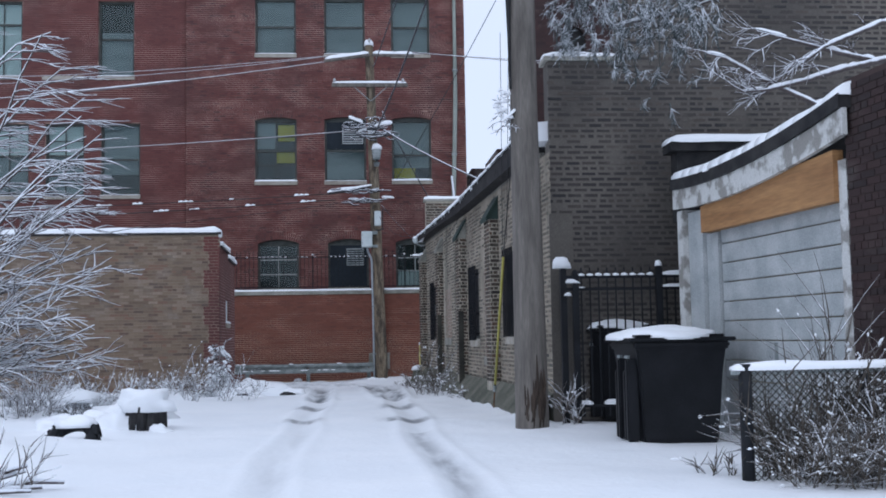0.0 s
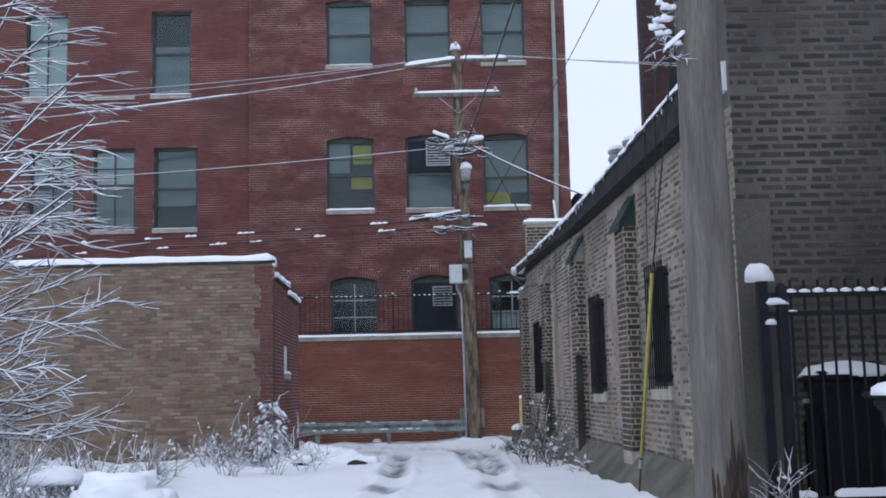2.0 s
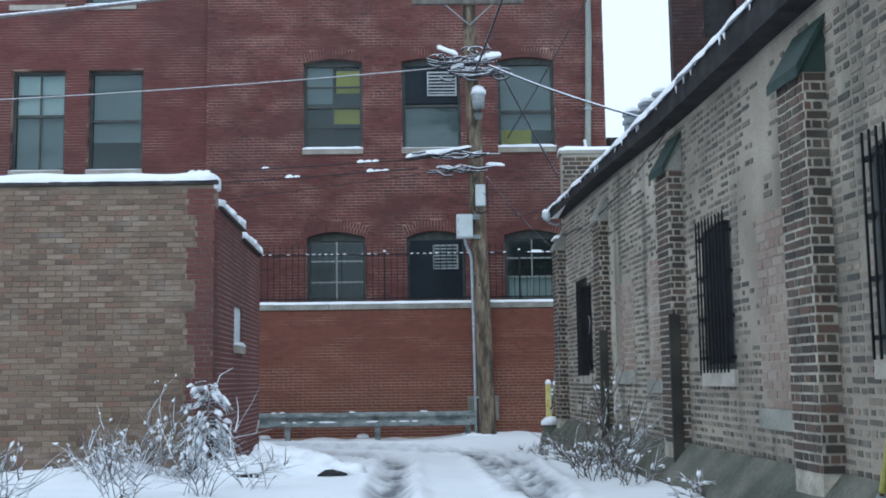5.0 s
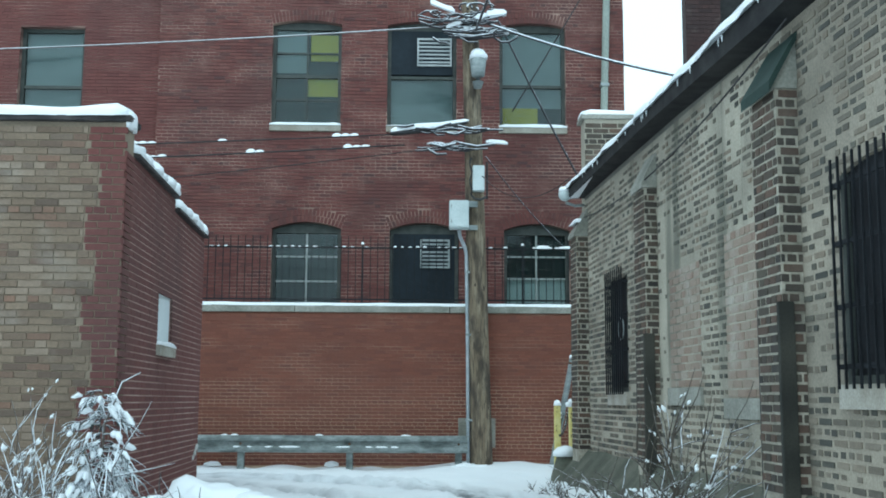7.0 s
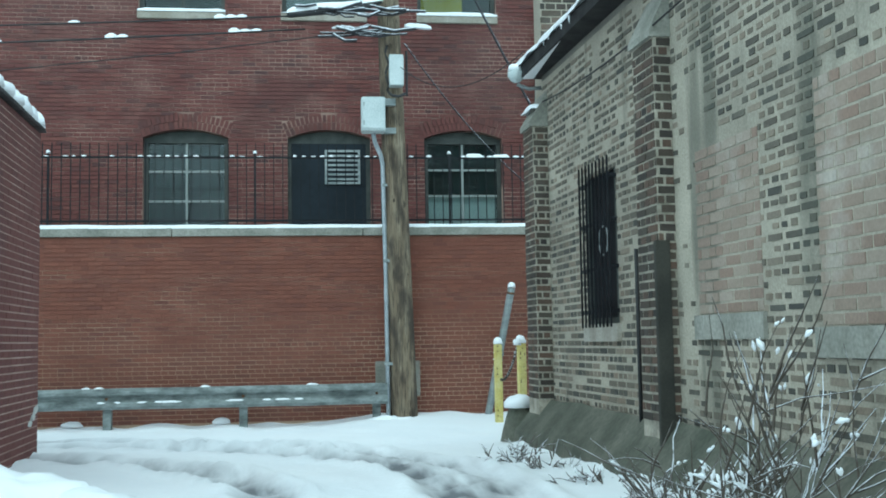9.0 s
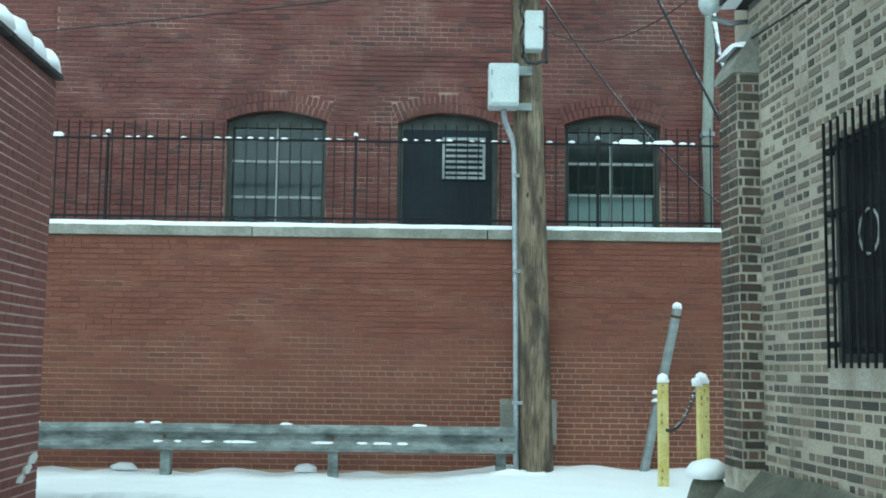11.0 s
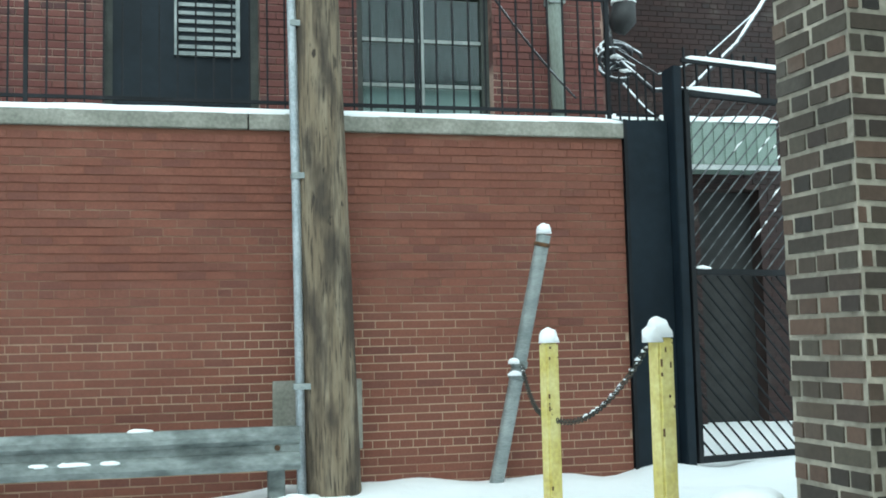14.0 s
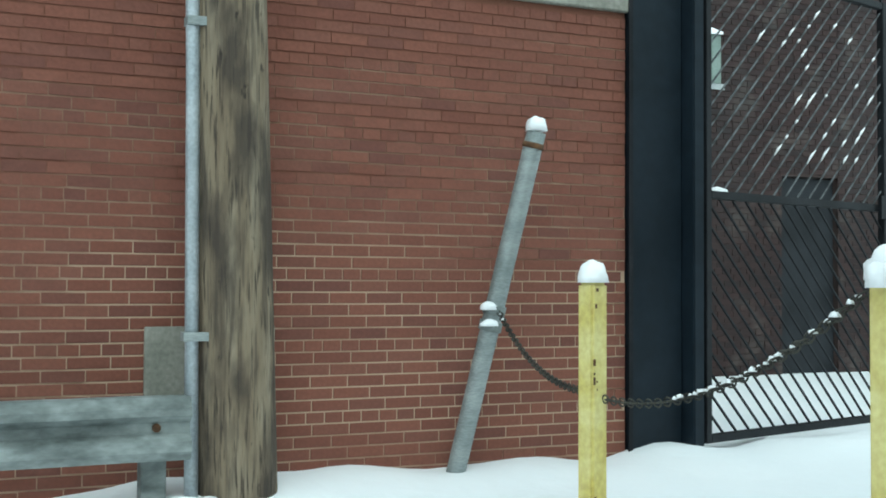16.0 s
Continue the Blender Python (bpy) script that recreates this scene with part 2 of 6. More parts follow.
FROST = plain("frosted_iron", (0.02, 0.023, 0.025), (0.13, 0.14, 0.15), 0.7, scale=14)
GUARD = plain("dark_steel_guard", (0.026, 0.026, 0.022), (0.052, 0.05, 0.041), 0.95, scale=3)
LEAFDK = plain("dark_evergreen", (0.018, 0.026, 0.02), (0.045, 0.055, 0.04), 0.8, scale=9)

m_snow, n, l, b = material("snow", 0.55)
f1 = noise_node(n, l, 7, 6)
l.new(ramp(n, l, noise_node(n, l, 1.1, 4), [(0.3, (0.87, 0.895, 0.925)), (0.7, (0.925, 0.94, 0.96))]), b.inputs["Base Color"])
bump(n, l, b, f1, 0.35, 0.03)
SNOW = m_snow

m_ground, n, l, b = material("snow_ground", 0.6)
at = n.new("ShaderNodeAttribute")
at.attribute_name = "slush"
mott = noise_node(n, l, 5, 6, (1, 0.16, 1))
mul = n.new("ShaderNodeMath")
mul.operation, mul.use_clamp = "MULTIPLY", True
l.new(at.outputs["Fac"], mul.inputs[0])
l.new(ramp(n, l, mott, [(0.35, (0.3, 0.3, 0.3)), (0.6, (1, 1, 1))]), mul.inputs[1])
white = ramp(n, l, noise_node(n, l, 0.8, 5), [(0.3, (0.87, 0.895, 0.925)), (0.7, (0.925, 0.94, 0.96))])
l.new(blend(n, l, mul.outputs[0], white, (0.17, 0.18, 0.195)), b.inputs["Base Color"])
bump(n, l, b, noise_node(n, l, 11, 6), 0.4, 0.03)
GROUND = m_ground

# bark that carries snow on its upper side
def snowy(name, bark, edge=(0.0, 0.35)):
    m, n, l, b = material(name, 0.8)
    geo = n.new("ShaderNodeNewGeometry")
    sep = n.new("ShaderNodeSeparateXYZ")
    l.new(geo.outputs["Normal"], sep.inputs[0])
    add = n.new("ShaderNodeMath")
    add.operation = "ADD"
    l.new(sep.outputs["Z"], add.inputs[0])
    nz = n.new("ShaderNodeMath")
    nz.operation, nz.inputs[1].default_value = "MULTIPLY_ADD", 0.9
    nz.inputs[2].default_value = -0.45
    l.new(noise_node(n, l, 14, 3), nz.inputs[0])
    l.new(nz.outputs[0], add.inputs[1])
    half = n.new("ShaderNodeMath")
    half.operation, half.inputs[1].default_value, half.inputs[2].default_value = "MULTIPLY_ADD", 0.5, 0.5
    l.new(add.outputs[0], half.inputs[0])
    fac = ramp(n, l, half.outputs[0], [(0.5 + edge[0] / 2, (0, 0, 0)), (0.5 + edge[1] / 2, (1, 1, 1))])
    base = ramp(n, l, noise_node(n, l, 30, 4), [(0.3, bark), (0.7, tuple(min(1, c * 1.9) for c in bark))])
    l.new(blend(n, l, fac, base, (0.82, 0.85, 0.9)), b.inputs["Base Color"])
    return m


BARK = snowy("snowy_bark", (0.05, 0.04, 0.038), (-0.1, 0.3))
TWIG = snowy("snowy_twig", (0.075, 0.06, 0.05), (0.0, 0.4))
STALK = snowy("dry_stalk", (0.055, 0.045, 0.035), (0.3, 0.65))
LADEN = snowy("snow_laden_bark", (0.05, 0.04, 0.038), (-0.25, 0.15))
NEEDLE = snowy("snowy_needles", (0.036, 0.047, 0.047), (0.0, 0.45))
WIRE = snowy("snowy_wire", (0.03, 0.03, 0.034), (0.15, 0.45))
PALE_WIRE = snowy("pale_snowy_wire", (0.14, 0.12, 0.12), (0.0, 0.3))

m_glass, n, l, b = material("window_glass", 0.05)
g_clear, g_gloss, g_mix, g_fres = n.new("ShaderNodeBsdfTransparent"), n.new("ShaderNodeBsdfGlossy"), n.new("ShaderNodeMixShader"), n.new("ShaderNodeFresnel")
g_clear.inputs["Color"].default_value = (0.80, 0.87, 0.86, 1)
g_gloss.inputs["Roughness"].default_value = 0.07
g_fres.inputs["IOR"].default_value = 1.5
l.new(g_fres.outputs[0], g_mix.inputs[0])
l.new(g_clear.outputs[0], g_mix.inputs[1])
l.new(g_gloss.outputs[0], g_mix.inputs[2])
l.new(g_mix.outputs[0], n["Material Output"].inputs["Surface"])
n.remove(b)
GLASS = m_glass

# ---- mesh helpers ----


class Geo:
    def __init__(self):
        self.v, self.f = [], []

    def add(self, vs, fs):
        k = len(self.v)
        self.v.extend(tuple(p) for p in vs)
        self.f.extend(tuple(i + k for i in q) for q in fs)
        return self

    def box(self, x0, y0, z0, x1, y1, z1, m=None):
        vs = [Vector((x, y, z)) for z in (z0, z1) for y in (y0, y1) for x in (x0, x1)]
        if m is not None:
            vs = [m @ p for p in vs]
        return self.add(vs, [(0, 2, 3, 1), (4, 5, 7, 6), (0, 1, 5, 4), (2, 6, 7, 3), (0, 4, 6, 2), (1, 3, 7, 5)])

    def prism(self, outline, y0, y1, m=None):
        """An outline in x and z pushed from y0 to y1."""
        k = len(outline)
        vs = [Vector((x, y, z)) for y in (y0, y1) for x, z in outline]
        if m is not None:
            vs = [m @ p for p in vs]
        return self.add(vs, [tuple(range(k)), tuple(range(2 * k - 1, k - 1, -1))] + [(i, k + i, k + (i + 1) % k, (i + 1) % k) for i in range(k)])

    def tube(self, path, radius, sides=8, cap=True):
        path = [Vector(p) for p in path]
        rings = []
        for i, p in enumerate(path):
            d = (path[min(i + 1, len(path) - 1)] - path[max(i - 1, 0)]).normalized()
            side = d.cross(Vector((0, 0, 1)))
            side = side.normalized() if side.length > 1e-3 else Vector((1, 0, 0))
            up = side.cross(d)
            r = radius[i] if isinstance(radius, (list, tuple)) else radius
            rings.append([p + (side * math.cos(a) + up * math.sin(a)) * r for a in (2 * math.pi * (j + 0.5) / sides for j in range(sides))])
        k = sides
        fs = [(i * k + j, i * k + (j + 1) % k, (i + 1) * k + (j + 1) % k, (i + 1) * k + j) for i in range(len(path) - 1) for j in range(k)]
        if cap:
            fs += [tuple(range(k - 1, -1, -1)), tuple(range((len(path) - 1) * k, len(path) * k))]
        return self.add([p for r in rings for p in r], fs)

    def lump(self, c, rx, ry, rz, seed=0.0, rough=0.25, n=10, m=6, flat=-0.25):
        """An uneven dome, cut off a little under its middle."""
        vs, fs = [], []
        for i in range(m + 1):
            lat = math.pi / 2 * (1 - i / m * 1.0)
            for j in range(n):
                a = 2 * math.pi * j / n
                p = Vector((math.cos(a) * math.cos(lat), math.sin(a) * math.cos(lat), math.sin(lat)))
                k = 1 + rough * noise.noise(p * 1.7 + Vector((seed, seed * 2.3, 1.1)))
                vs.append((c[0] + p.x * rx * k, c[1] + p.y * ry * k, c[2] + (p.z * k + (flat if i == m else 0)) * rz))
        for i in range(m):
            for j in range(n):
                fs.append((i * n + j, (i + 1) * n + j, (i + 1) * n + (j + 1) % n, i * n + (j + 1) % n))
        fs.append(tuple((m * n + j) for j in range(n - 1, -1, -1)))
        return self.add(vs, fs)

    def strip(self, a, b2, width, height, step=0.12, rough=0.3, seed=0.0, gaps=0.0, ends=0.55):
        """A rounded ribbon of snow lying along a line."""
        a, b2 = Vector(a), Vector(b2)
        d = b2 - a
        k = max(2, int(d.length / step))
        side = Vector((d.y, -d.x, 0)).normalized()
        prof = [(-1, -0.12), (-1.0, 0.35), (-0.72, 0.82), (-0.25, 1.0), (0.3, 0.98), (0.75, 0.78), (1.0, 0.3), (1, -0.12)]
        run = []
        runs = [run]
        for i in range(k + 1):
            p = a + d * (i / k)
            q = noise.noise(p * 2.1 + Vector((seed, 0, seed)))
            if gaps and noise.noise(p * 3.3 + Vector((seed, 5, 0))) < gaps - 0.6:
                run = []
                runs.append(run)
                continue
            run.append((p, 1 + rough * q, 1 + rough * 0.6 * noise.noise(p * 3.7 + Vector((0, seed, 3)))))
        for run in runs:
            if len(run) < 2:
                continue
            vs, m = [], len(prof)
            for i, (p, hh, ww) in enumerate(run):
                e = ends if i in (0, len(run) - 1) else 1
                vs += [p + side * (u * width / 2 * ww) + Vector((0, 0, w * height * hh * e)) for u, w in prof]
            fs = [(i * m + j, i * m + j + 1, (i + 1) * m + j + 1, (i + 1) * m + j) for i in range(len(run) - 1) for j in range(m - 1)]
            fs += [tuple(range(m - 1, -1, -1)), tuple(range((len(run) - 1) * m, len(run) * m))]
            self.add(vs, fs)
        return self

    def mesh(self, name, smooth=False, bev=0.0):
        me = bpy.data.meshes.new(name)
        me.from_pydata(self.v, [], self.f)
        if bev:
            bm = bmesh.new()
            bm.from_mesh(me)
            bmesh.ops.recalc_face_normals(bm, faces=bm.faces)
            es = [e for e in bm.edges if len(e.link_faces) == 2 and e.calc_face_angle(0) > 0.5]
            bmesh.ops.bevel(bm, geom=es, offset=bev, segments=2, affect="EDGES", clamp_overlap=True)
            bm.to_mesh(me)
            bm.free()
        me.update()
        if smooth:
            me.polygons.foreach_set("use_smooth", [True] * len(me.polygons))
        return me


def thing(name, at, label, category, group="", kind=""):
    ob = new(name)
    ob.empty_display_size = 0.2
    ob.matrix_basis = Matrix.Translation(at)
    return tagged(ob, label, category, group, kind)


def part(name, geo, mat, parent=None, label="", smooth=False, bev=0.0):
    """A mesh in world coordinates, as a part of a thing or of a part."""
    me = geo.mesh(name, smooth, bev) if isinstance(geo, Geo) else geo
    if not me.materials:
        me.materials.append(mat)
    ob = new(name, me)
    if parent is not None:
        ob.parent = parent
        if parent.parent is None:
            ob.matrix_parent_inverse = parent.matrix_basis.inverted()
    return tagged(ob, label) if label else ob


def solo(name, geo, mat, label, category, group="", kind="", smooth=False, bev=0.0):
    return tagged(part(name, geo, mat, None, "", smooth, bev), label, category, group, kind)


def wire(path, n=14, sag=0.0):
    a, b2 = Vector(path[0]), Vector(path[1])
    return [a.lerp(b2, i / n) - Vector((0, 0, 4 * sag * (i / n) * (1 - i / n))) for i in range(n + 1)]


def ground_z(y):
    return 0.03 + 0.004 * max(0.0, -y)


# ---- walls of brick ----


class Hole:
    """An opening in a wall, u0 to u1 and z0 to z1, with an arch of the given rise on top; ring: the height of the arch's bricks."""

    def __init__(self, u0, u1, z0, z1, rise=0.0, ring=0.0):
        self.u0, self.u1, self.z0, self.z1, self.rise, self.ring = u0, u1, z0, z1, rise, ring
        self.c = (u0 + u1) / 2
        half = (u1 - u0) / 2
        self.r = (half * half + rise * rise) / (2 * rise) if rise else 0

    def span(self, z):
        if z < self.z0 or z > self.z1 + self.rise + self.ring:
            return None
        if z <= self.z1:
            return self.u0, self.u1
        if not self.rise:
            return (self.u0, self.u1) if z <= self.z1 else None
        zc = self.z1 + self.rise - self.r
        q = (self.r + self.ring) ** 2 - (z - zc) ** 2
        if q <= 0:
            return None
        half = (self.u1 - self.u0) / 2
        h = min(math.sqrt(q), half + (z - self.z1) * math.tan(math.asin(min(0.99, half / self.r))))
        return self.c - h, self.c + h


def wall_core(m, width, height, thick, holes, geo=None):
    """Solid wall, in its own frame: u along x, out of the face along -y, with openings through it."""
    g = geo or Geo()
    us = sorted({0.0, width, *(h.u0 for h in holes), *(h.u1 for h in holes)})
    us = [u for u in us if 0 <= u <= width]
    for a, b2 in zip(us, us[1:]):
        z = 0.0
        for h in sorted((h for h in holes if h.u0 < (a + b2) / 2 < h.u1), key=lambda h: h.z0):
            if h.z0 > z:
                g.box(a, 0, z, b2, thick, h.z0, m)
            z = h.z1 + h.rise
        if z < height:
            g.box(a, 0, z, b2, thick, height, m)
    for h in holes:
        if h.rise:
            zc = h.z1 + h.rise - h.r
            k = 10
            half = (h.u1 - h.u0) / 2
            arc = [(h.c - half + 2 * half * i / k, zc + math.sqrt(max(0, h.r ** 2 - (-half + 2 * half * i / k) ** 2))) for i in range(k + 1)]
            for (xa, za), (xb, zb) in zip(arc, arc[1:]):
                g.prism([(xa, za), (xb, zb), (xb, h.z1 + h.rise), (xa, h.z1 + h.rise)], 0.002, thick - 0.002, m)
    return g


def brick_wall(m, width, height, holes, mats, parent, near=None, course=0.0677, length=0.205, header=0.0985, joint=0.011, proud=0.007, every=6,
               limits=None, skip=None, wobble=0.003, depth=0.02, z_from=0.0, rnd=1, drop=0.0, ragged=0.0, smear=None, perp=None):
    """Bricks in courses, a course of headers in every sixth; those in the stretch near are single pieces, the rest one mesh."""
    rng = random.Random(rnd)
    g, rest, single = Geo(), [], []
    perp = joint if perp is None else perp
    meshes = {}
    for row in range(int((height - z_from) / course)):
        z0 = z_from + row * course + joint / 2
        z1 = z0 + course - joint
        zm = (z0 + z1) / 2
        heads = row % every == every - 1
        size = header if heads else length
        lo, hi = limits(row, zm) if limits else (0.0, width)
        u = lo - (0 if row % 2 == 0 else (size + perp) / 2) + (0.03 * rng.random())
        spans = [s for s in (h.span(zm) for h in holes) if s]
        if skip:
            spans += skip(row, zm)
        while u < hi:
            a, b2 = max(u, lo), min(u + size, hi)
            u += size + perp
            pieces = [(a, b2)]
            for s0, s1 in spans:
                nxt = []
                for p0, p1 in pieces:
                    if s1 <= p0 or s0 >= p1:
                        nxt.append((p0, p1))
                    else:
                        nxt += [q for q in ((p0, s0), (s1, p1)) if q[1] - q[0] > 0.02]
                pieces = nxt
            for p0, p1 in pieces:
                if p1 - p0 < 0.025:
                    continue
                if smear and rng.random() < smear((p0 + p1) / 2, zm):
                    continue
                whole = abs(p1 - p0 - size) < 0.004
                if near and whole and near[0] < p0 and p1 < near[1] and near[2] < zm < near[3] and len(single) < 300:
                    single.append((p0, z0, heads))
                elif rng.random() >= drop:
                    j = ragged * rng.random()
                    rest.append((p0 + j, p1 - ragged * rng.random(), z0 + 0.5 * ragged * rng.random(), z1 - 0.5 * ragged * rng.random()))
    for p0, p1, z0, z1 in rest:
        o = -proud - wobble * rng.random()
        e = 0.0035 * rng.random()
        vs = [m @ Vector(p) for p in ((p0, depth, z0), (p1, depth, z0), (p1, depth, z1), (p0, depth, z1), (p0, o, z0 + e), (p1, o - wobble * 0.4, z0), (p1, o, z1 - e), (p0, o, z1))]
        g.add(vs, [(4, 5, 6, 7), (0, 1, 5, 4), (1, 2, 6, 5), (2, 3, 7, 6), (3, 0, 4, 7)])
    field = part("brickwork", g, mats[0], parent)
    tagged(field, kind="stuff")
    for heads in (False, True):
        w, hgt = (header if heads else length), course - joint
        c = 0.003
        b3 = Geo().add([(0, depth, 0), (w, depth, 0), (w, depth, hgt), (0, depth, hgt), (0, c, 0), (w, c, 0), (w, c, hgt), (0, c, hgt), (c, 0, c), (w - c, 0, c), (w - c, 0, hgt - c), (c, 0, hgt - c)],
                       [(8, 9, 10, 11), (4, 5, 9, 8), (5, 6, 10, 9), (6, 7, 11, 10), (7, 4, 8, 11), (0, 1, 5, 4), (1, 2, 6, 5), (2, 3, 7, 6), (3, 0, 4, 7)])
        meshes[heads] = b3.mesh("brick")
        meshes[heads].materials.append(mats[1])
    inverse = parent.matrix_basis.inverted() if parent.parent is None else Matrix()
    for p0, z0, heads in single:
        ob = new("brick", meshes[heads])
        ob.parent = parent
        ob.matrix_basis = inverse @ m @ Matrix.Translation((p0, -proud - wobble * rng.random(), z0))
    return field


def arch_bricks(g, m, h, proud=0.009, rows=2):
    """Rings of upright bricks over an arched opening."""
    zc = h.z1 + h.rise - h.r
    half = math.asin(min(1, (h.u1 - h.u0) / 2 / h.r))
    each = h.ring / rows
    for k in range(rows):
        r0, r1 = h.r + k * each + 0.005, h.r + (k + 1) * each - 0.005
        cnt = int(2 * half * r0 / 0.068)
        for i in range(cnt):
            a0, a1 = -half + 2 * half * (i + 0.14) / cnt, -half + 2 * half * (i + 0.86) / cnt
            pts = [(h.c + r * math.sin(a), zc + r * math.cos(a)) for r, a in ((r0, a0), (r0, a1), (r1, a1), (r1, a0))]
            g.prism(pts, -proud - 0.003 * ((i * 7) % 3), 0.03, m)

# ---- ground ----
XS = sorted({*np.round(np.arange(-9.5, -4.4, 0.11), 3), *np.round(np.arange(-4.4, -1.8, 0.045), 3), *np.round(np.arange(-1.8, 2.6, 0.11), 3), *(-300, -120, -60, -35, -24, -17, -13, -11, 3.2, 4.5, 6, 9, 14, 22, 40, 90, 300)})
YS = sorted({*np.round(np.arange(-35.5, 2.1, 0.13), 3), *(-300, -150, -90, -60, -46, -40, -37, 3.5, 5, 7, 10, 16, 30, 60, 120, 300)})


def rut_paths():
    a = [[(x, y) for y in np.arange(-36, -12, 0.6)] for x in (-3.86, -2.36)]
    turn = [[(-2.36, -13), (-2.32, -8), (-2.5, -6.3), (-3.2, -5.1), (-4.2, -4.2), (-6, -3.3), (-9, -2.9)],
            [(-2.5, -13), (-2.7, -7.5), (-3.0, -6.2), (-4.0, -5.1), (-5.0, -4.4), (-7, -3.8), (-10, -3.5)],
            [(-3.86, -13), (-3.95, -8), (-4.4, -6.7), (-5.2, -5.8), (-6.5, -5.1), (-9, -4.8)]]
    return a, turn


def near_line(p, line):
    best = 9.0
    for (ax, ay), (bx, by) in zip(line, line[1:]):
        dx, dy = bx - ax, by - ay
        k = max(0.0, min(1.0, ((p[0] - ax) * dx + (p[1] - ay) * dy) / (dx * dx + dy * dy)))
        best = min(best, math.hypot(p[0] - ax - k * dx, p[1] - ay - k * dy))
    return best


straight, turning = rut_paths()
slush_spots = [(-3.92, -18.25, 0.26, 0.42), (-3.9, -15.1, 0.26, 0.5), (-2.43, -15.1, 0.28, 0.55), (-2.44, -18.4, 0.36, 0.5)]
gv, slush = [], []
for y in YS:
    for x in XS:
        z, s = ground_z(y), 0.0
        if -9.6 < x < 2.7 and -36 < y < 2:
            p = Vector((x, y, 0))
            rut = math.exp(-(min(abs(x + 3.86), abs(x + 2.36)) / 0.3) ** 2) if y < -11.5 else 0.0
            z += 0.03 * noise.noise(p * 0.6) * (1 - 0.7 * rut) + (0.014 * noise.noise(p * 2.4) + 0.008 * noise.noise(p * 3.1)) * (1 - 0.95 * rut)
            if y < -11.5:
                d = min(abs(x + 3.86 + 0.05 * math.sin(y)), abs(x + 2.36 + 0.05 * math.sin(y * 0.8)))
                k = math.exp(-(d / 0.13) ** 2)
                z -= 0.035 * k
                z += 0.02 * math.exp(-((d - 0.24) / 0.07) ** 2)
                s = max(s, ((0.8 if y < -20.5 else 0.2) if x > -3 else 0.3 if y < -20.5 else 0.14) * k * (0.75 + 0.6 * noise.noise(Vector((x * 1.3, y * 0.35, 0)))))
            if -13 < y < -2 and x < -1.5:
                for line in turning:
                    d = near_line((x, y), line)
                    k = math.exp(-(d / 0.2) ** 2) * (0.9 + 0.7 * noise.noise(p * 3.3))
                    z -= 0.06 * k
                    z += 0.045 * math.exp(-((d - 0.28) / 0.09) ** 2) * (1 + noise.noise(p * 3))
                    s = max(s, 1.1 * k)
            for sx, sy, rx, ry in slush_spots:
                k = math.exp(-((x - sx) / rx) ** 4 - ((y - sy) / ry) ** 4)
                z -= 0.008 * k
                s = max(s, 0.95 * k)
            if x > -2.2 and -19 < y < -5:
                z += 0.10 * math.exp(-((x + 1.35 + 0.05 * (y + 5)) / 0.35) ** 2) * (0.6 + 0.8 * noise.noise(p * 1.7))
            z += 0.05 * math.exp(-((y + 0.15) / 0.35) ** 2) * (1 + 1.2 * noise.noise(p * 2))
            z -= 0.09 * min(1.0, max(0.0, (-2.7 - x) / 0.8)) * min(1.0, max(0.0, (y + 2.2) / 1.4))
            if x < -5.2 and y < -9.5:
                z += 0.16 * min(1, (-5.2 - x) / 1.6) * (0.5 + 1.1 * noise.noise(p * 0.9))
        gv.append((x, y, z))
        slush.append(max(0.0, s))
nx = len(XS)
gf = [(j * nx + i, j * nx + i + 1, (j + 1) * nx + i + 1, (j + 1) * nx + i) for j in range(len(YS) - 1) for i in range(nx - 1)]
gme = bpy.data.meshes.new("ground")
gme.from_pydata(gv, [], gf)
gme.attributes.new("slush", "FLOAT", "POINT").data.foreach_set("value", slush)
gme.polygons.foreach_set("use_smooth", [True] * len(gme.polygons))
gme.materials.append(GROUND)
ground = tagged(new("ground", gme), "snow-covered alley with grey slushy tyre ruts", "ground", kind="structure")


# ---- windows ----


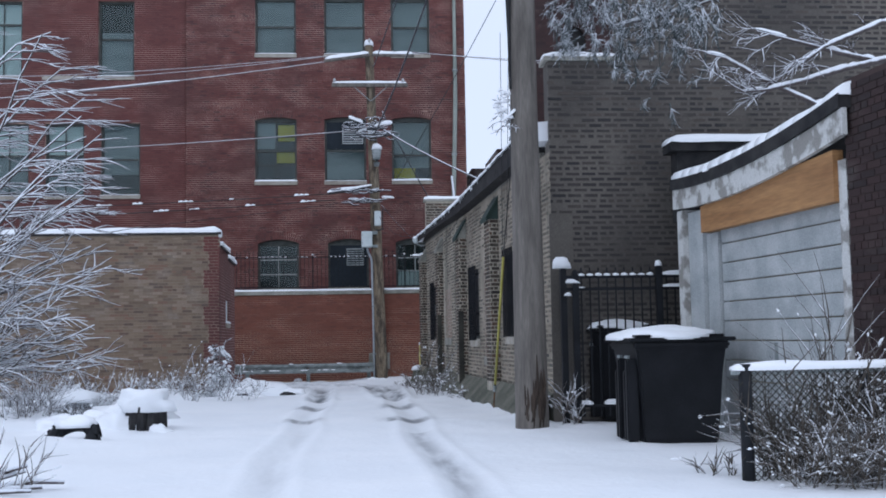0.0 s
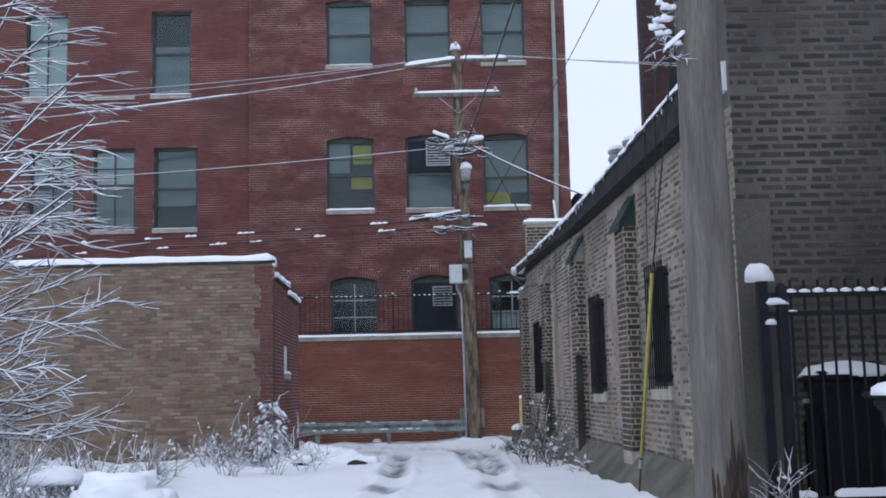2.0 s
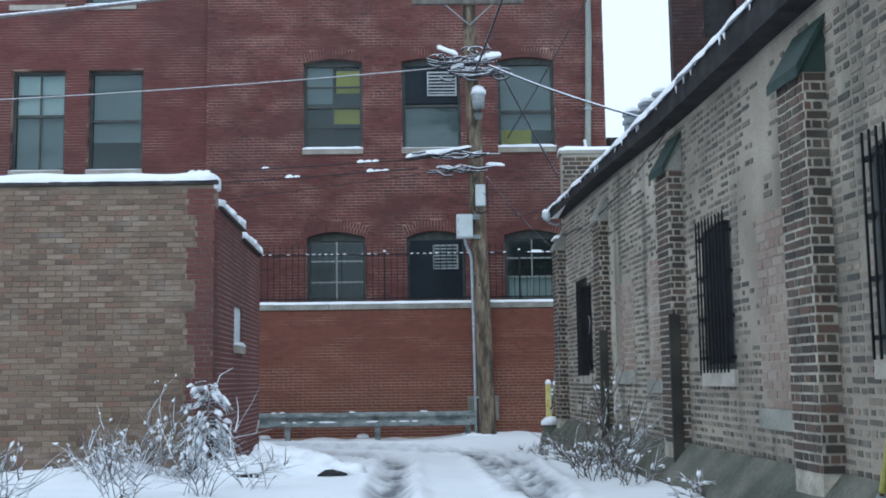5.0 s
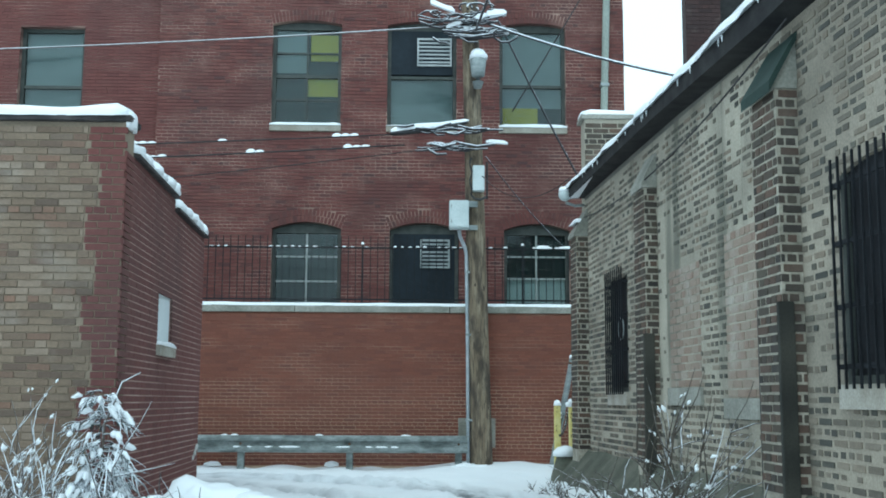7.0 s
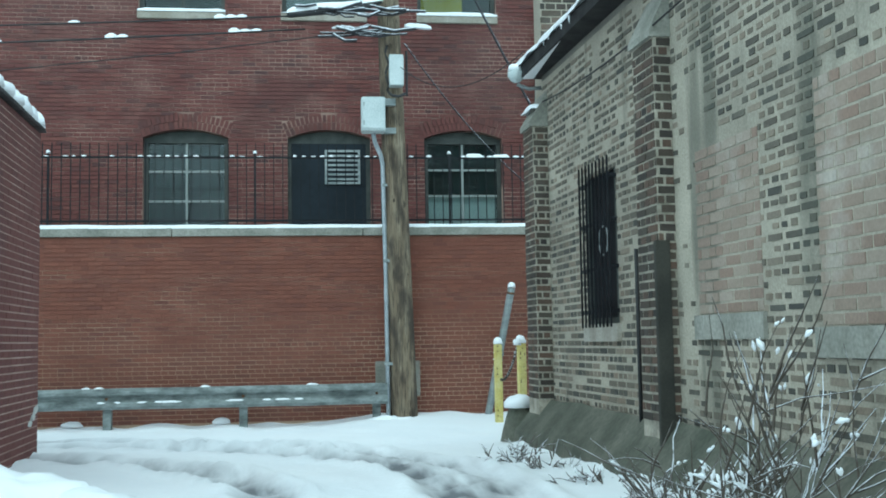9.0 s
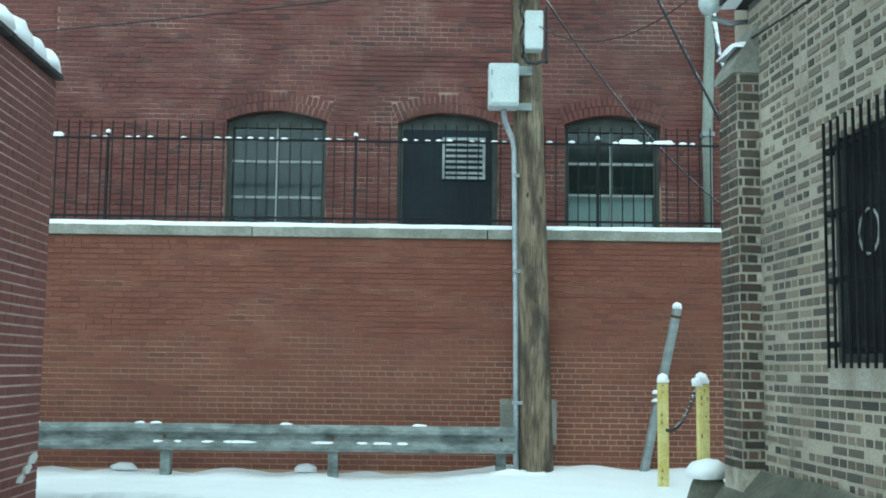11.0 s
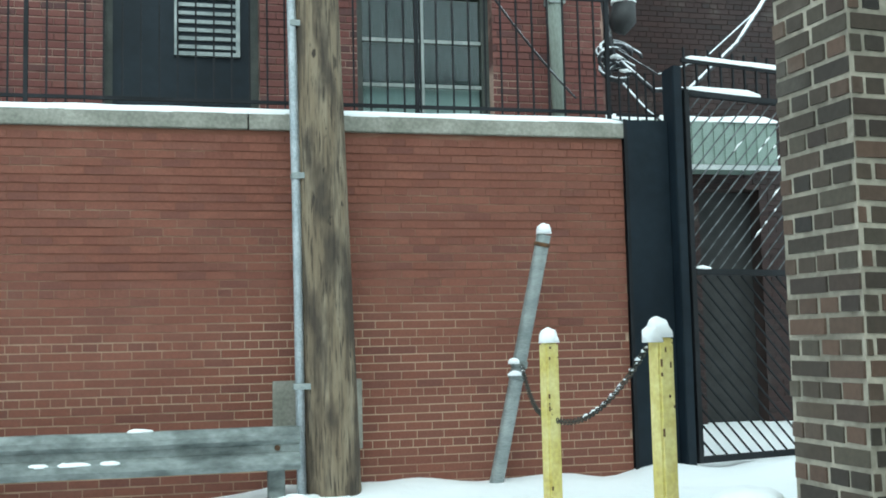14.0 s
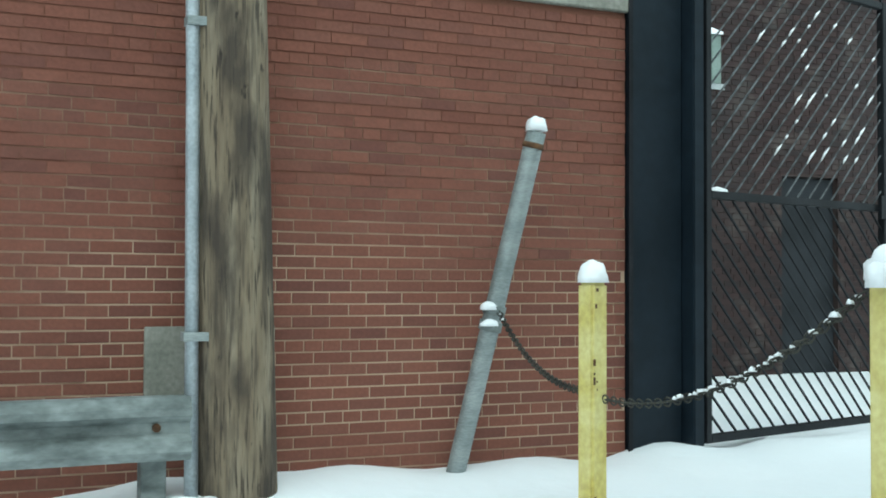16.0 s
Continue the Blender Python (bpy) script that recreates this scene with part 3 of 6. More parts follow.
def window(parent, m, h, style, deep=0.13):
    """A sash window in an opening: frame, glazing bars, glass and what hangs behind it."""
    u0, u1, z0, z1, top = h.u0, h.u1, h.z0, h.z1, h.z1 + h.rise
    g = Geo()
    t = 0.07
    g.box(u0, deep, z0, u0 + t, deep + 0.09, z1, m).box(u1 - t, deep, z0, u1, deep + 0.09, z1, m)
    g.box(u0, deep + 0.003, z0, u1, deep + 0.09, z0 + t, m)
    if h.rise:
        k = 8
        half = (u1 - u0) / 2
        zc = h.z1 + h.rise - h.r
        arc = [(h.c - half + 2 * half * i / k, zc + math.sqrt(max(0, h.r ** 2 - (-half + 2 * half * i / k) ** 2))) for i in range(k + 1)]
        for (xa, za), (xb, zb) in zip(arc, arc[1:]):
            g.prism([(xa, z1 - t), (xb, z1 - t), (xb, zb - 0.001), (xa, za - 0.001)], deep + 0.002, deep + 0.09, m)
    else:
        g.box(u0, deep + 0.002, z1 - t, u1, deep + 0.09, z1, m)
    win = part("window", g, FRAME, parent, style.get("label", ""))
    i0, i1, j0, j1 = u0 + t, u1 - t, z0 + t, z1 - t
    mid = style.get("mid", 0.5)
    zm = j0 + (j1 - j0) * mid
    for a in style.get("v", ()):
        u = i0 + (i1 - i0) * a
        part("glazing_bar", Geo().box(u - 0.016, deep + 0.02, j0, u + 0.016, deep + 0.06, j1, m), style.get("bar", FRAME), win)
    for a in style.get("h", ()):
        z = j0 + (j1 - j0) * a
        part("glazing_bar", Geo().box(i0, deep + 0.024, z - 0.016, i1, deep + 0.064, z + 0.016, m), style.get("bar", FRAME), win)
    if style.get("rail", True):
        part("meeting_rail", Geo().box(i0, deep + 0.012, zm - 0.03, i1, deep + 0.08, zm + 0.03, m), FRAME, win)
    for a, b2 in ((j0, zm), (zm, j1)):
        pane = part("pane", Geo().box(i0, deep + 0.045, a, i1, deep + 0.05, b2, m), GLASS, win)
        pane.visible_shadow = False
    for lo, hi, mat in style.get("blinds", ()):
        part("blind", Geo().box(i0, deep + 0.11, j0 + (j1 - j0) * lo, i1, deep + 0.118, j0 + (j1 - j0) * hi, m), mat, win)
    for a, b2, lo, hi, mat in style.get("panels", ()):
        part("panel", Geo().box(i0 + (i1 - i0) * a, deep + 0.095, j0 + (j1 - j0) * lo, i0 + (i1 - i0) * b2, deep + 0.103, j0 + (j1 - j0) * hi, m), mat, win)
    for a, b2, lo, hi in style.get("vent", ()):
        va, vb, za, zb = i0 + (i1 - i0) * a, i0 + (i1 - i0) * b2, j0 + (j1 - j0) * lo, j0 + (j1 - j0) * hi
        f = Geo().box(va, deep - 0.05, za, va + 0.035, deep + 0.03, zb, m).box(vb - 0.035, deep - 0.05, za, vb, deep + 0.03, zb, m)
        f.box(va + 0.035, deep - 0.048, za, vb - 0.035, deep + 0.03, za + 0.035, m).box(va + 0.035, deep - 0.048, zb - 0.035, vb - 0.035, deep + 0.03, zb, m)
        part("vent_frame", f, style.get("ventmat", GALV), win)
        for i in range(6):
            z = za + 0.05 + (zb - za - 0.1) * (i + 0.5) / 6
            part("vent_slat", Geo().box(va + 0.035, deep - 0.03, z - 0.02, vb - 0.035, deep + 0.0, z + 0.012, m), style.get("ventmat", GALV), win)
    if style.get("dark"):
        lo, hi = style["dark"]
        part("blank_panel", Geo().box(i0, deep - 0.006, j0 + (j1 - j0) * lo, i1, deep + 0.02, j0 + (j1 - j0) * hi, m), CHARCOAL, win, "charcoal sheet panel")
    if style.get("sill", True):
        part("sill", Geo().box(u0 - 0.015, -0.06, z0 - 0.12, u1 + 0.015, deep, z0 - 0.002, m), STONE, win, bev=0.008)
        if style.get("snow", True):
            o = m @ Vector((u0 - 0.01, -0.01, z0))
            e = m @ Vector((u1 + 0.01, -0.01, z0))
            solo("sill_snow", Geo().strip(o, e, 0.13, style.get("snow_h", 0.06), seed=u0 + z0), SNOW, "strip of fresh snow on a stone window sill", "snow", "snow on sills", "stuff", True)
    return win


# ---- red factory building ----
FY = 1.67
factory = thing("factory_building", (-4, FY, 0), "tall red brick factory building with arched sash windows", "building")
mf = Matrix.Translation((-8.52, FY, 0))
U = lambda x: x + 8.52
cols = ((-6.25, -4.93), (-4.0, -2.68), (-1.81, -0.54))
holes_f = []
for a, b2 in cols:
    holes_f.append(Hole(U(a), U(b2), 2.9, 4.36, 0.13, 0.25))
for a, b2 in cols:
    holes_f.append(Hole(U(a) - 0.08, U(b2) - 0.05, 6.38, 8.41, 0.08, 0.22))
for a, b2 in cols:
    holes_f.append(Hole(U(a) - 0.06, U(b2) - 0.05, 10.58, 12.45, 0.08, 0.22))
wall = part("wall", wall_core(mf, 9.08, 15.5, 0.4, holes_f), MORTAR_RED, factory)
near_f = (U(-6.9), U(0.2), 2.9, 4.4)
brick_wall(mf, 9.06, 15.4, holes_f, M_RED, wall, near_f, z_from=2.4, rnd=3, joint=0.013, perp=0.0055, ragged=0.003)
ag = Geo()
for h in holes_f:
    arch_bricks(ag, mf, h)
tagged(part("arch_bricks", ag, M_RED[0], wall), kind="stuff")

holes_l = []
ml = Matrix.Translation((-19.0, FY + 0.10, 0))
UL = lambda x: x + 19.0
for a, b2 in ((-11.25, -10.0), (-13.0, -11.77), (-14.8, -13.5), (-17.0, -15.75)):
    holes_l.append(Hole(UL(a), UL(b2), 5.98, 8.32))
for a, b2 in ((-11.35, -10.2), (-15.0, -13.75)):
    holes_l.append(Hole(UL(a), UL(b2), 9.86, 12.35))
wall_l = part("wall", wall_core(ml, 10.46, 15.5, 0.4, holes_l), MORTAR_RED, factory)
brick_wall(ml, 10.46, 15.4, holes_l, M_MAROON, wall_l, None, z_from=3.0, rnd=4, perp=0.005)
# the other sides, floors and roof
part("side_wall", Geo().box(0.16, FY + 0.402, 0, 0.56, 14, 15.5), MORTAR_RED, factory)
part("rear_wall", Geo().box(-19, 13.6, 0, 0.158, 14, 15.5), MORTAR_RED, factory)
part("end_wall", Geo().box(-19, FY + 0.502, 0, -18.6, 13.598, 15.5), MORTAR_RED, factory)
part("roof", Geo().box(-19, FY + 0.01, 15.502, 0.56, 14, 15.7), TAR, factory)
# near-black floors and an added partition paint the rooms unlit
part("floor", Geo().box(-18.6, FY + 0.51, 5.2, 0.15, 13.6, 5.4).box(-18.6, FY + 0.51, 9.2, 0.15, 13.6, 9.4).box(-18.6, FY + 0.51, 2.5, 0.15, 13.6, 2.7), ROOM_SHADE, factory)
part("added_partition", Geo().box(-18.6, FY + 1.6, 2.7, 0.15, FY + 1.7, 15.4), ROOM_SHADE, factory)
sash = "dark green sash window with four panes behind bars"
styles1 = [dict(v=(0.5,), h=(0.30, 0.66), rail=False, blinds=((0.0, 1.0, BLIND_DK),), sill=True, snow=False, bar=MUNTIN, label=sash),
           dict(rail=False, dark=(0.0, 1.0), vent=((0.44, 0.92, 0.50, 0.92),), sill=True, snow=False, label="window boarded with dark sheet around a louvred vent"),
           dict(v=(0.5,), h=(0.36, 0.68), rail=False, blinds=((0.0, 0.36, BLIND_LT), (0.36, 1.0, BLIND_DK)), sill=True, snow=False, bar=MUNTIN, label=sash)]
styles2 = [dict(v=(0.5,), h=(0.25, 0.75), blinds=((0, 1, BLIND_DK),), panels=((0.55, 1, 0.68, 0.96, YPANEL), (0.5, 1, 0.30, 0.52, YPANEL), (0, 0.5, 0.55, 1.0, BLIND)), label="sash window with yellow film on two panes"),
           dict(mid=0.5, blinds=((0, 0.5, BLIND), (0.5, 1, BLIND_DK)), dark=(0.53, 1.0), vent=((0.42, 0.98, 0.62, 0.92),), ventmat=PAINT_W, snow=True, snow_h=0.02, label="sash window with a white louvred vent"),
           dict(mid=0.42, blinds=((0.2, 1.0, BLIND), (0, 0.2, BLIND_DK)), panels=((0, 0.6, 0.02, 0.2, YPANEL),), label="sash window with a grey blind and yellow film")]
styles3 = [dict(blinds=((0, 1, BLIND),), snow_h=0.03, label="tall sash window with a grey blind")] * 3
for h, st in zip(holes_f, styles1 + styles2 + styles3):
    window(factory, mf, h, st)
lstyle = [dict(mid=0.5, blinds=((0.28, 1, BLIND), (0, 0.28, BLIND_DK)), snow_h=0.02), dict(v=(0.5,), h=(0.78,), mid=0.56, blinds=((0.56, 1, BLIND_LT), (0, 0.56, BLIND)), snow_h=0.02),
          dict(v=(0.5,), h=(0.78,), mid=0.56, blinds=((0.56, 1, BLIND_LT), (0, 0.56, BLIND)), snow_h=0.02), dict(blinds=((0, 1, BLIND),), snow_h=0.02),
          dict(mid=0.5, blinds=((0.6, 1, BLIND_DK), (0, 0.6, BLIND)), snow_h=0.03), dict(mid=0.7, v=(0.5,), blinds=((0, 1, BLIND_LT),), snow_h=0.03)]
for h, st in zip(holes_l, lstyle):
    st["label"] = "tall sash window with a flat head"
    window(factory, ml, h, st)
part("blind_sill", Geo().box(UL(-13.1), -0.06, 9.74, UL(-11.8), 0.02, 9.86, ml), STONE, factory)
# painted band and downpipe
part("downpipe", Geo().tube([(0.05, FY - 0.09, 2.7), (0.05, FY - 0.09, 4.2), (0.10, FY - 0.09, 5.6), (0.22, FY - 0.09, 9.0), (0.22, FY - 0.09, 15.4)], 0.07, 12), PIPE, factory, "grey steel downpipe", True)
for z, x in ((4.2, 0.05), (7.2, 0.157), (10.0, 0.22), (12.8, 0.22)):
    part("pipe_clamp", Geo().box(x - 0.08, FY - 0.17, z, x + 0.08, FY - 0.001, z + 0.06), GALV, factory)

# ---- retaining wall with its cap, terrace and fence ----
retaining = tagged(part("wall_north", Geo().box(-11, 0, -0.2, 0, 0.32, 2.63), MORTAR_ORANGE), "orange-red brick retaining wall with pale joints", "wall", kind="structure")
mr = Matrix.Translation((-11, 0, 0))
brick_wall(mr, 11.0, 2.63, [], M_ORANGE, retaining, (11 - 3.1, 11.0, 0.15, 1.45), z_from=0.0, rnd=5, perp=0.0062, proud=0.003, wobble=0.003, course=0.0618, joint=0.0085, length=0.196, header=0.094)
tagged(part("wall_cap", Geo().box(-11, -0.035, 2.632, -5.6, 0.34, 2.75).box(-5.59, -0.033, 2.632, -2.9, 0.34, 2.748).box(-2.89, -0.035, 2.632, 0.015, 0.34, 2.75), CONCRETE, retaining, bev=0.006), "weathered concrete coping")
tagged(part("terrace", Geo().box(-11, 0.342, 2.45, 0.0, FY - 0.02, 2.66), CONCRETE), "concrete terrace behind the retaining wall", "terrace", kind="structure")
solo("wall_snow", Geo().strip((-10.9, 0.08, 2.75), (0.0, 0.08, 2.75), 0.22, 0.055, 0.15, 0.25), SNOW, "even strip of snow along a concrete coping", "snow", "", "stuff", True)
fence = thing("iron_fence", (-4, 0.16, 2.75), "black iron picket fence standing on the coping", "fence")
for x in (-10.2, -7.34, -4.44, -1.6, -0.03):
    part("post", Geo().box(x - 0.015, 0.145, 2.752, x + 0.015, 0.175, 3.86), BLACK, fence)
for z in (2.86, 3.78):
    part("rail", Geo().box(-10.9, 0.148, z, 0.0, 0.172, z + 0.026), BLACK, fence)
picket = Geo().box(-0.0065, 0.153, 2.80, 0.0065, 0.167, 4.0).mesh("picket")
picket.materials.append(BLACK)
x = -10.8
while x < -0.05:
    ob = part("picket", picket, BLACK, fence)
    ob.location = (x, 0, 0)
    x += 0.13
for i in range(5):
    part("picket", Geo().box(0.045 + 0.075 * i, 0.12, 2.782, 0.058 + 0.075 * i, 0.133, 3.2), BLACK, fence)
part("rail", Geo().box(0.02, 0.115, 2.84, 0.386, 0.138, 2.86), BLACK, fence)
rs, rrs = Geo(), random.Random(8)
x = -10.8
while x < -0.2:
    if rrs.random() < 0.62:
        rs.strip((x + 0.02, 0.16, 3.806), (x + 0.11 * rrs.uniform(0.6, 1.0), 0.16, 3.806), 0.036, rrs.uniform(0.014, 0.032), 0.03, 0.5, x)
    x += 0.13
for x in (-9.3, -8.1, -1.35, -0.95):
    rs.strip((x, 0.16, 3.806), (x + 0.24, 0.16, 3.806), 0.045, 0.045, 0.03, 0.6, x)
solo("rail_snow", rs, SNOW, "broken line of snow on an iron rail", "snow", "", "stuff", True)
for i, x in enumerate((-10.2, -7.34, -4.44, -1.6)):
    solo("post_snow", Geo().lump((x, 0.16, 3.86), 0.03, 0.03, 0.035, i), SNOW, "round cap of snow on an iron post", "snow", "snow on fence posts", "stuff", True)

# ---- guard rail ----
guard = thing("guard_rail", (-5, -0.45, 0), "weathered grey steel guard rail before the brick wall", "guard rail")
prof = [(0.0, 0.55), (-0.05, 0.545), (-0.09, 0.50), (-0.09, 0.465), (-0.035, 0.43), (-0.035, 0.385), (-0.09, 0.35), (-0.09, 0.305), (-0.05, 0.262), (0.0, 0.26)]
bg = Geo()
n_seg = 30
vs = [(-10.6 + 8.0 * i / n_seg, -0.44 + p[0], p[1] - 0.022 + 0.006 * noise.noise(Vector((i * 0.7, 0, p[1])))) for i in range(n_seg + 1) for p in prof]
k = len(prof)
bg.add(vs, [(i * k + j, (i + 1) * k + j, (i + 1) * k + j + 1, i * k + j + 1) for i in range(n_seg) for j in range(k - 1)] + [(i * k + k - 1, (i + 1) * k + k - 1, (i + 1) * k, i * k) for i in range(n_seg)] + [tuple(range(k)), tuple(range(n_seg * k + k - 1, n_seg * k - 1, -1))])
part("beam", bg, GALV_OLD, guard)
for x in (-10.04, -8.22, -6.40, -4.58, -2.75):
    part("post", Geo().box(x - 0.055, -0.43, -0.1, x + 0.055, -0.30, 0.50), GALV_OLD, guard, bev=0.006)
    part("bolt", Geo().tube([(x, -0.49, 0.388), (x, -0.47, 0.388)], 0.02, 8), RUST, guard)
sg = Geo()
for i in range(26):
    x = -9.9 + 7.2 * random.random()
    up = random.random() < 0.3
    sg.lump((x, -0.47 if up else -0.515, 0.525 if up else 0.33), 0.04 + 0.07 * random.random(), 0.018, 0.022, i)
solo("rail_snow", sg, SNOW, "small patches of snow on a steel guard rail", "snow", "", "stuff", True)

# ---- far utility pole ----
def pole_x(z):
    return -2.36 - 0.026 * z


pole = thing("utility_pole", (-2.36, -0.36, 0), "weathered brown wooden utility pole with snowy crossarms", "utility pole")
pg = Geo()
ring = [(pole_x(z), -0.36, z) for z in (-0.2, 0.3, 1, 2, 3, 4, 5, 6, 7, 8, 9, 10.36)]
pg.tube(ring, [0.195 - 0.0065 * max(0, p[2]) for p in ring], 20)
part("shaft", pg, WOOD, pole, "", True)
cg = Geo()
cg.tube([(-2.585, -0.44, 0.0), (-2.60, -0.44, 2.0), (-2.625, -0.45, 3.6), (-2.65, -0.47, 3.72), (-2.74, -0.56, 3.9), (-2.76, -0.60, 4.02)], 0.032, 10)
part("conduit", cg, ZINC, pole, "galvanised steel conduit", True)
for z in (0.79, 2.23, 3.3):
    part("conduit_clamp", Geo().box(-2.635, -0.485, z - 0.02, -2.45, -0.40, z + 0.02), GALV, pole)
meter = part("meter_box", Geo().box(-2.93, -0.78, 4.02, -2.60, -0.52, 4.50), BOX, pole, "pale grey electrical cabinet", bev=0.012)
part("cabinet_door", Geo().box(-2.91, -0.792, 4.05, -2.62, -0.781, 4.47), BOX, meter, bev=0.004)
for z in (4.1, 4.36):
    part("hinge", Geo().box(-2.905, -0.80, z, -2.89, -0.79, z + 0.06), GALV, meter)
part("bracket", Geo().box(-2.60, -0.58, 4.02, -2.44, -0.50, 4.10), GALV, pole)
part("bracket", Geo().box(-2.60, -0.58, 4.42, -2.44, -0.50, 4.52), GALV, pole)
b2x = part("switch_box", Geo().box(-2.53, -0.72, 4.68, -2.33, -0.53, 5.12), BOX, pole, "small grey switch box", bev=0.01)
part("cable_loop", Geo().tube([(-2.56 + 0.02 * math.sin(i), -0.62, 4.62 + 0.05 * i) for i in range(14)], 0.016, 6).tube([(-2.28, -0.6, 4.55 + 0.05 * i) for i in range(14)], 0.018, 6).tube([(-2.55, -0.6, 4.62), (-2.5, -0.64, 4.55), (-2.4, -0.66, 4.53), (-2.3, -0.62, 4.58)], 0.02, 6), CABLE, pole, "", True)
part("lower_crossarm", Geo().box(-3.79, -0.62, 8.98, -1.45, -0.52, 9.10), WOOD_GREY, pole, bev=0.008)
part("arm_brace", Geo().tube([(-3.1, -0.58, 8.98), (-2.6, -0.54, 8.55)], 0.014, 6).tube([(-2.1, -0.58, 8.98), (-2.58, -0.54, 8.55)], 0.014, 6), GALV, pole)
part("upper_crossarm", Geo().tube([(-4.0, -0.9, 9.71), (-2.62, -0.55, 9.99)], 0.055, 6).tube([(-2.55, -0.55, 9.99), (-1.25, -0.75, 9.92)], 0.05, 6), WOOD_GREY, pole)
for x, z in ((-3.95, 9.78), (-3.3, 9.9), (-2.62, 10.38), (-1.9, 10.0), (-1.3, 9.97), (-3.7, 9.13), (-1.6, 9.13)):
    part("insulator", Geo().tube([(x, -0.62, z - 0.02), (x, -0.62, z + 0.05), (x, -0.62, z + 0.1)], [0.02, 0.05, 0.03], 8), CERAMIC, pole, "", True)
solo("crossarm_snow", Geo().strip((-3.75, -0.57, 9.10), (-1.5, -0.57, 9.10), 0.11, 0.07).strip((-3.95, -0.88, 9.77), (-2.66, -0.56, 10.03), 0.10, 0.09).strip((-2.5, -0.55, 10.03), (-1.3, -0.74, 9.97), 0.10, 0.09).lump((pole_x(10.36), -0.36, 10.36), 0.15, 0.15, 0.16), SNOW,
     "thick snow lying along wooden crossarms", "snow", "", "stuff", True)
# street light and cable brackets
part("lamp_head", Geo().tube([(-2.44, -0.62, 6.50), (-2.44, -0.64, 6.62), (-2.44, -0.64, 6.72), (-2.44, -0.64, 7.0), (-2.44, -0.62, 7.1)], [0.07, 0.10, 0.115, 0.15, 0.08], 12), GALV, pole, "dusty grey street light head", True)
solo("lamp_snow", Geo().lump((-2.44, -0.63, 7.06), 0.17, 0.17, 0.15, 3), SNOW, "round hood of snow on a street light", "snow", "", "stuff", True)
jg = Geo()
rng = random.Random(11)
for zc, wl2, wr, cnt in ((7.72, 0.95, 0.9, 18), (7.45, 0.7, 0.9, 14), (5.72, 1.4, 0.5, 16), (5.45, 1.1, 0.95, 14)):
    for i in range(cnt):
        a = Vector((pole_x(zc) - wl2 * rng.random(), -0.62 - 0.2 * rng.random(), zc + 0.16 * (rng.random() - 0.5)))
        e = a + Vector((0.25 + 0.5 * rng.random(), 0.1 * (rng.random() - 0.5), 0.2 * (rng.random() - 0.45)))
        e.x = min(e.x, pole_x(zc) + wr)
        mid = a.lerp(e, 0.5) - Vector((0, 0, 0.06 * rng.random()))
        jg.tube([a, mid, e], 0.012 + 0.014 * rng.random(), 6)
for i in range(13):
    c = Vector((pole_x(7.6) + rng.uniform(-0.75, 0.75), -0.7 - 0.1 * rng.random(), 7.62 + rng.uniform(-0.22, 0.32)))
    r = rng.uniform(0.06, 0.17)
    turns = rng.uniform(2.6, 6.0)
    s0 = rng.uniform(0, 6.3)
    jg.tube([c + Vector((math.cos(s0 + t) * r * 1.3, 0.3 * r * math.sin(2 * t), math.sin(s0 + t) * r * 0.75)) for t in (turns * j / 9 for j in range(10))], 0.012 + 0.01 * rng.random(), 6)
tagged(part("cable_tangle", jg, WIRE, pole, "tangle of black cables crusted with snow", True), kind="stuff")
part("splice_case", Geo().tube([(-3.95, -0.66, 5.66), (-3.9, -0.66, 5.68), (-2.9, -0.62, 5.80), (-2.62, -0.6, 5.9)], [0.02, 0.045, 0.05, 0.02], 8), CABLE, pole, "", True)
cs = Geo().strip((-3.95, -0.66, 5.70), (-2.6, -0.6, 5.92), 0.09, 0.06, 0.07, 0.7, 1.0).strip((-3.7, -0.64, 5.50), (-2.7, -0.6, 5.50), 0.07, 0.05, 0.06, 0.7, 4.0, 0.45)
cs.strip((-3.28, -0.7, 8.0), (-2.85, -0.7, 7.84), 0.09, 0.07, 0.06, 0.8, 2.0).strip((-3.0, -0.72, 7.55), (-2.3, -0.7, 7.78), 0.09, 0.07, 0.06, 0.8, 3.0).strip((-2.3, -0.7, 7.78), (-1.95, -0.7, 7.82), 0.12, 0.09, 0.05, 0.8, 5.0)
cs.strip((-2.3, -0.6, 5.55), (-1.6, -0.6, 5.50), 0.07, 0.05, 0.06, 0.7, 6.0, 0.6).strip((-3.3, -0.66, 7.62), (-1.9, -0.66, 7.48), 0.08, 0.05, 0.06, 0.8, 8.0, 0.45)
solo("cable_snow", cs, SNOW, "ragged snow clinging to cable bundles", "snow", "", "stuff", True)

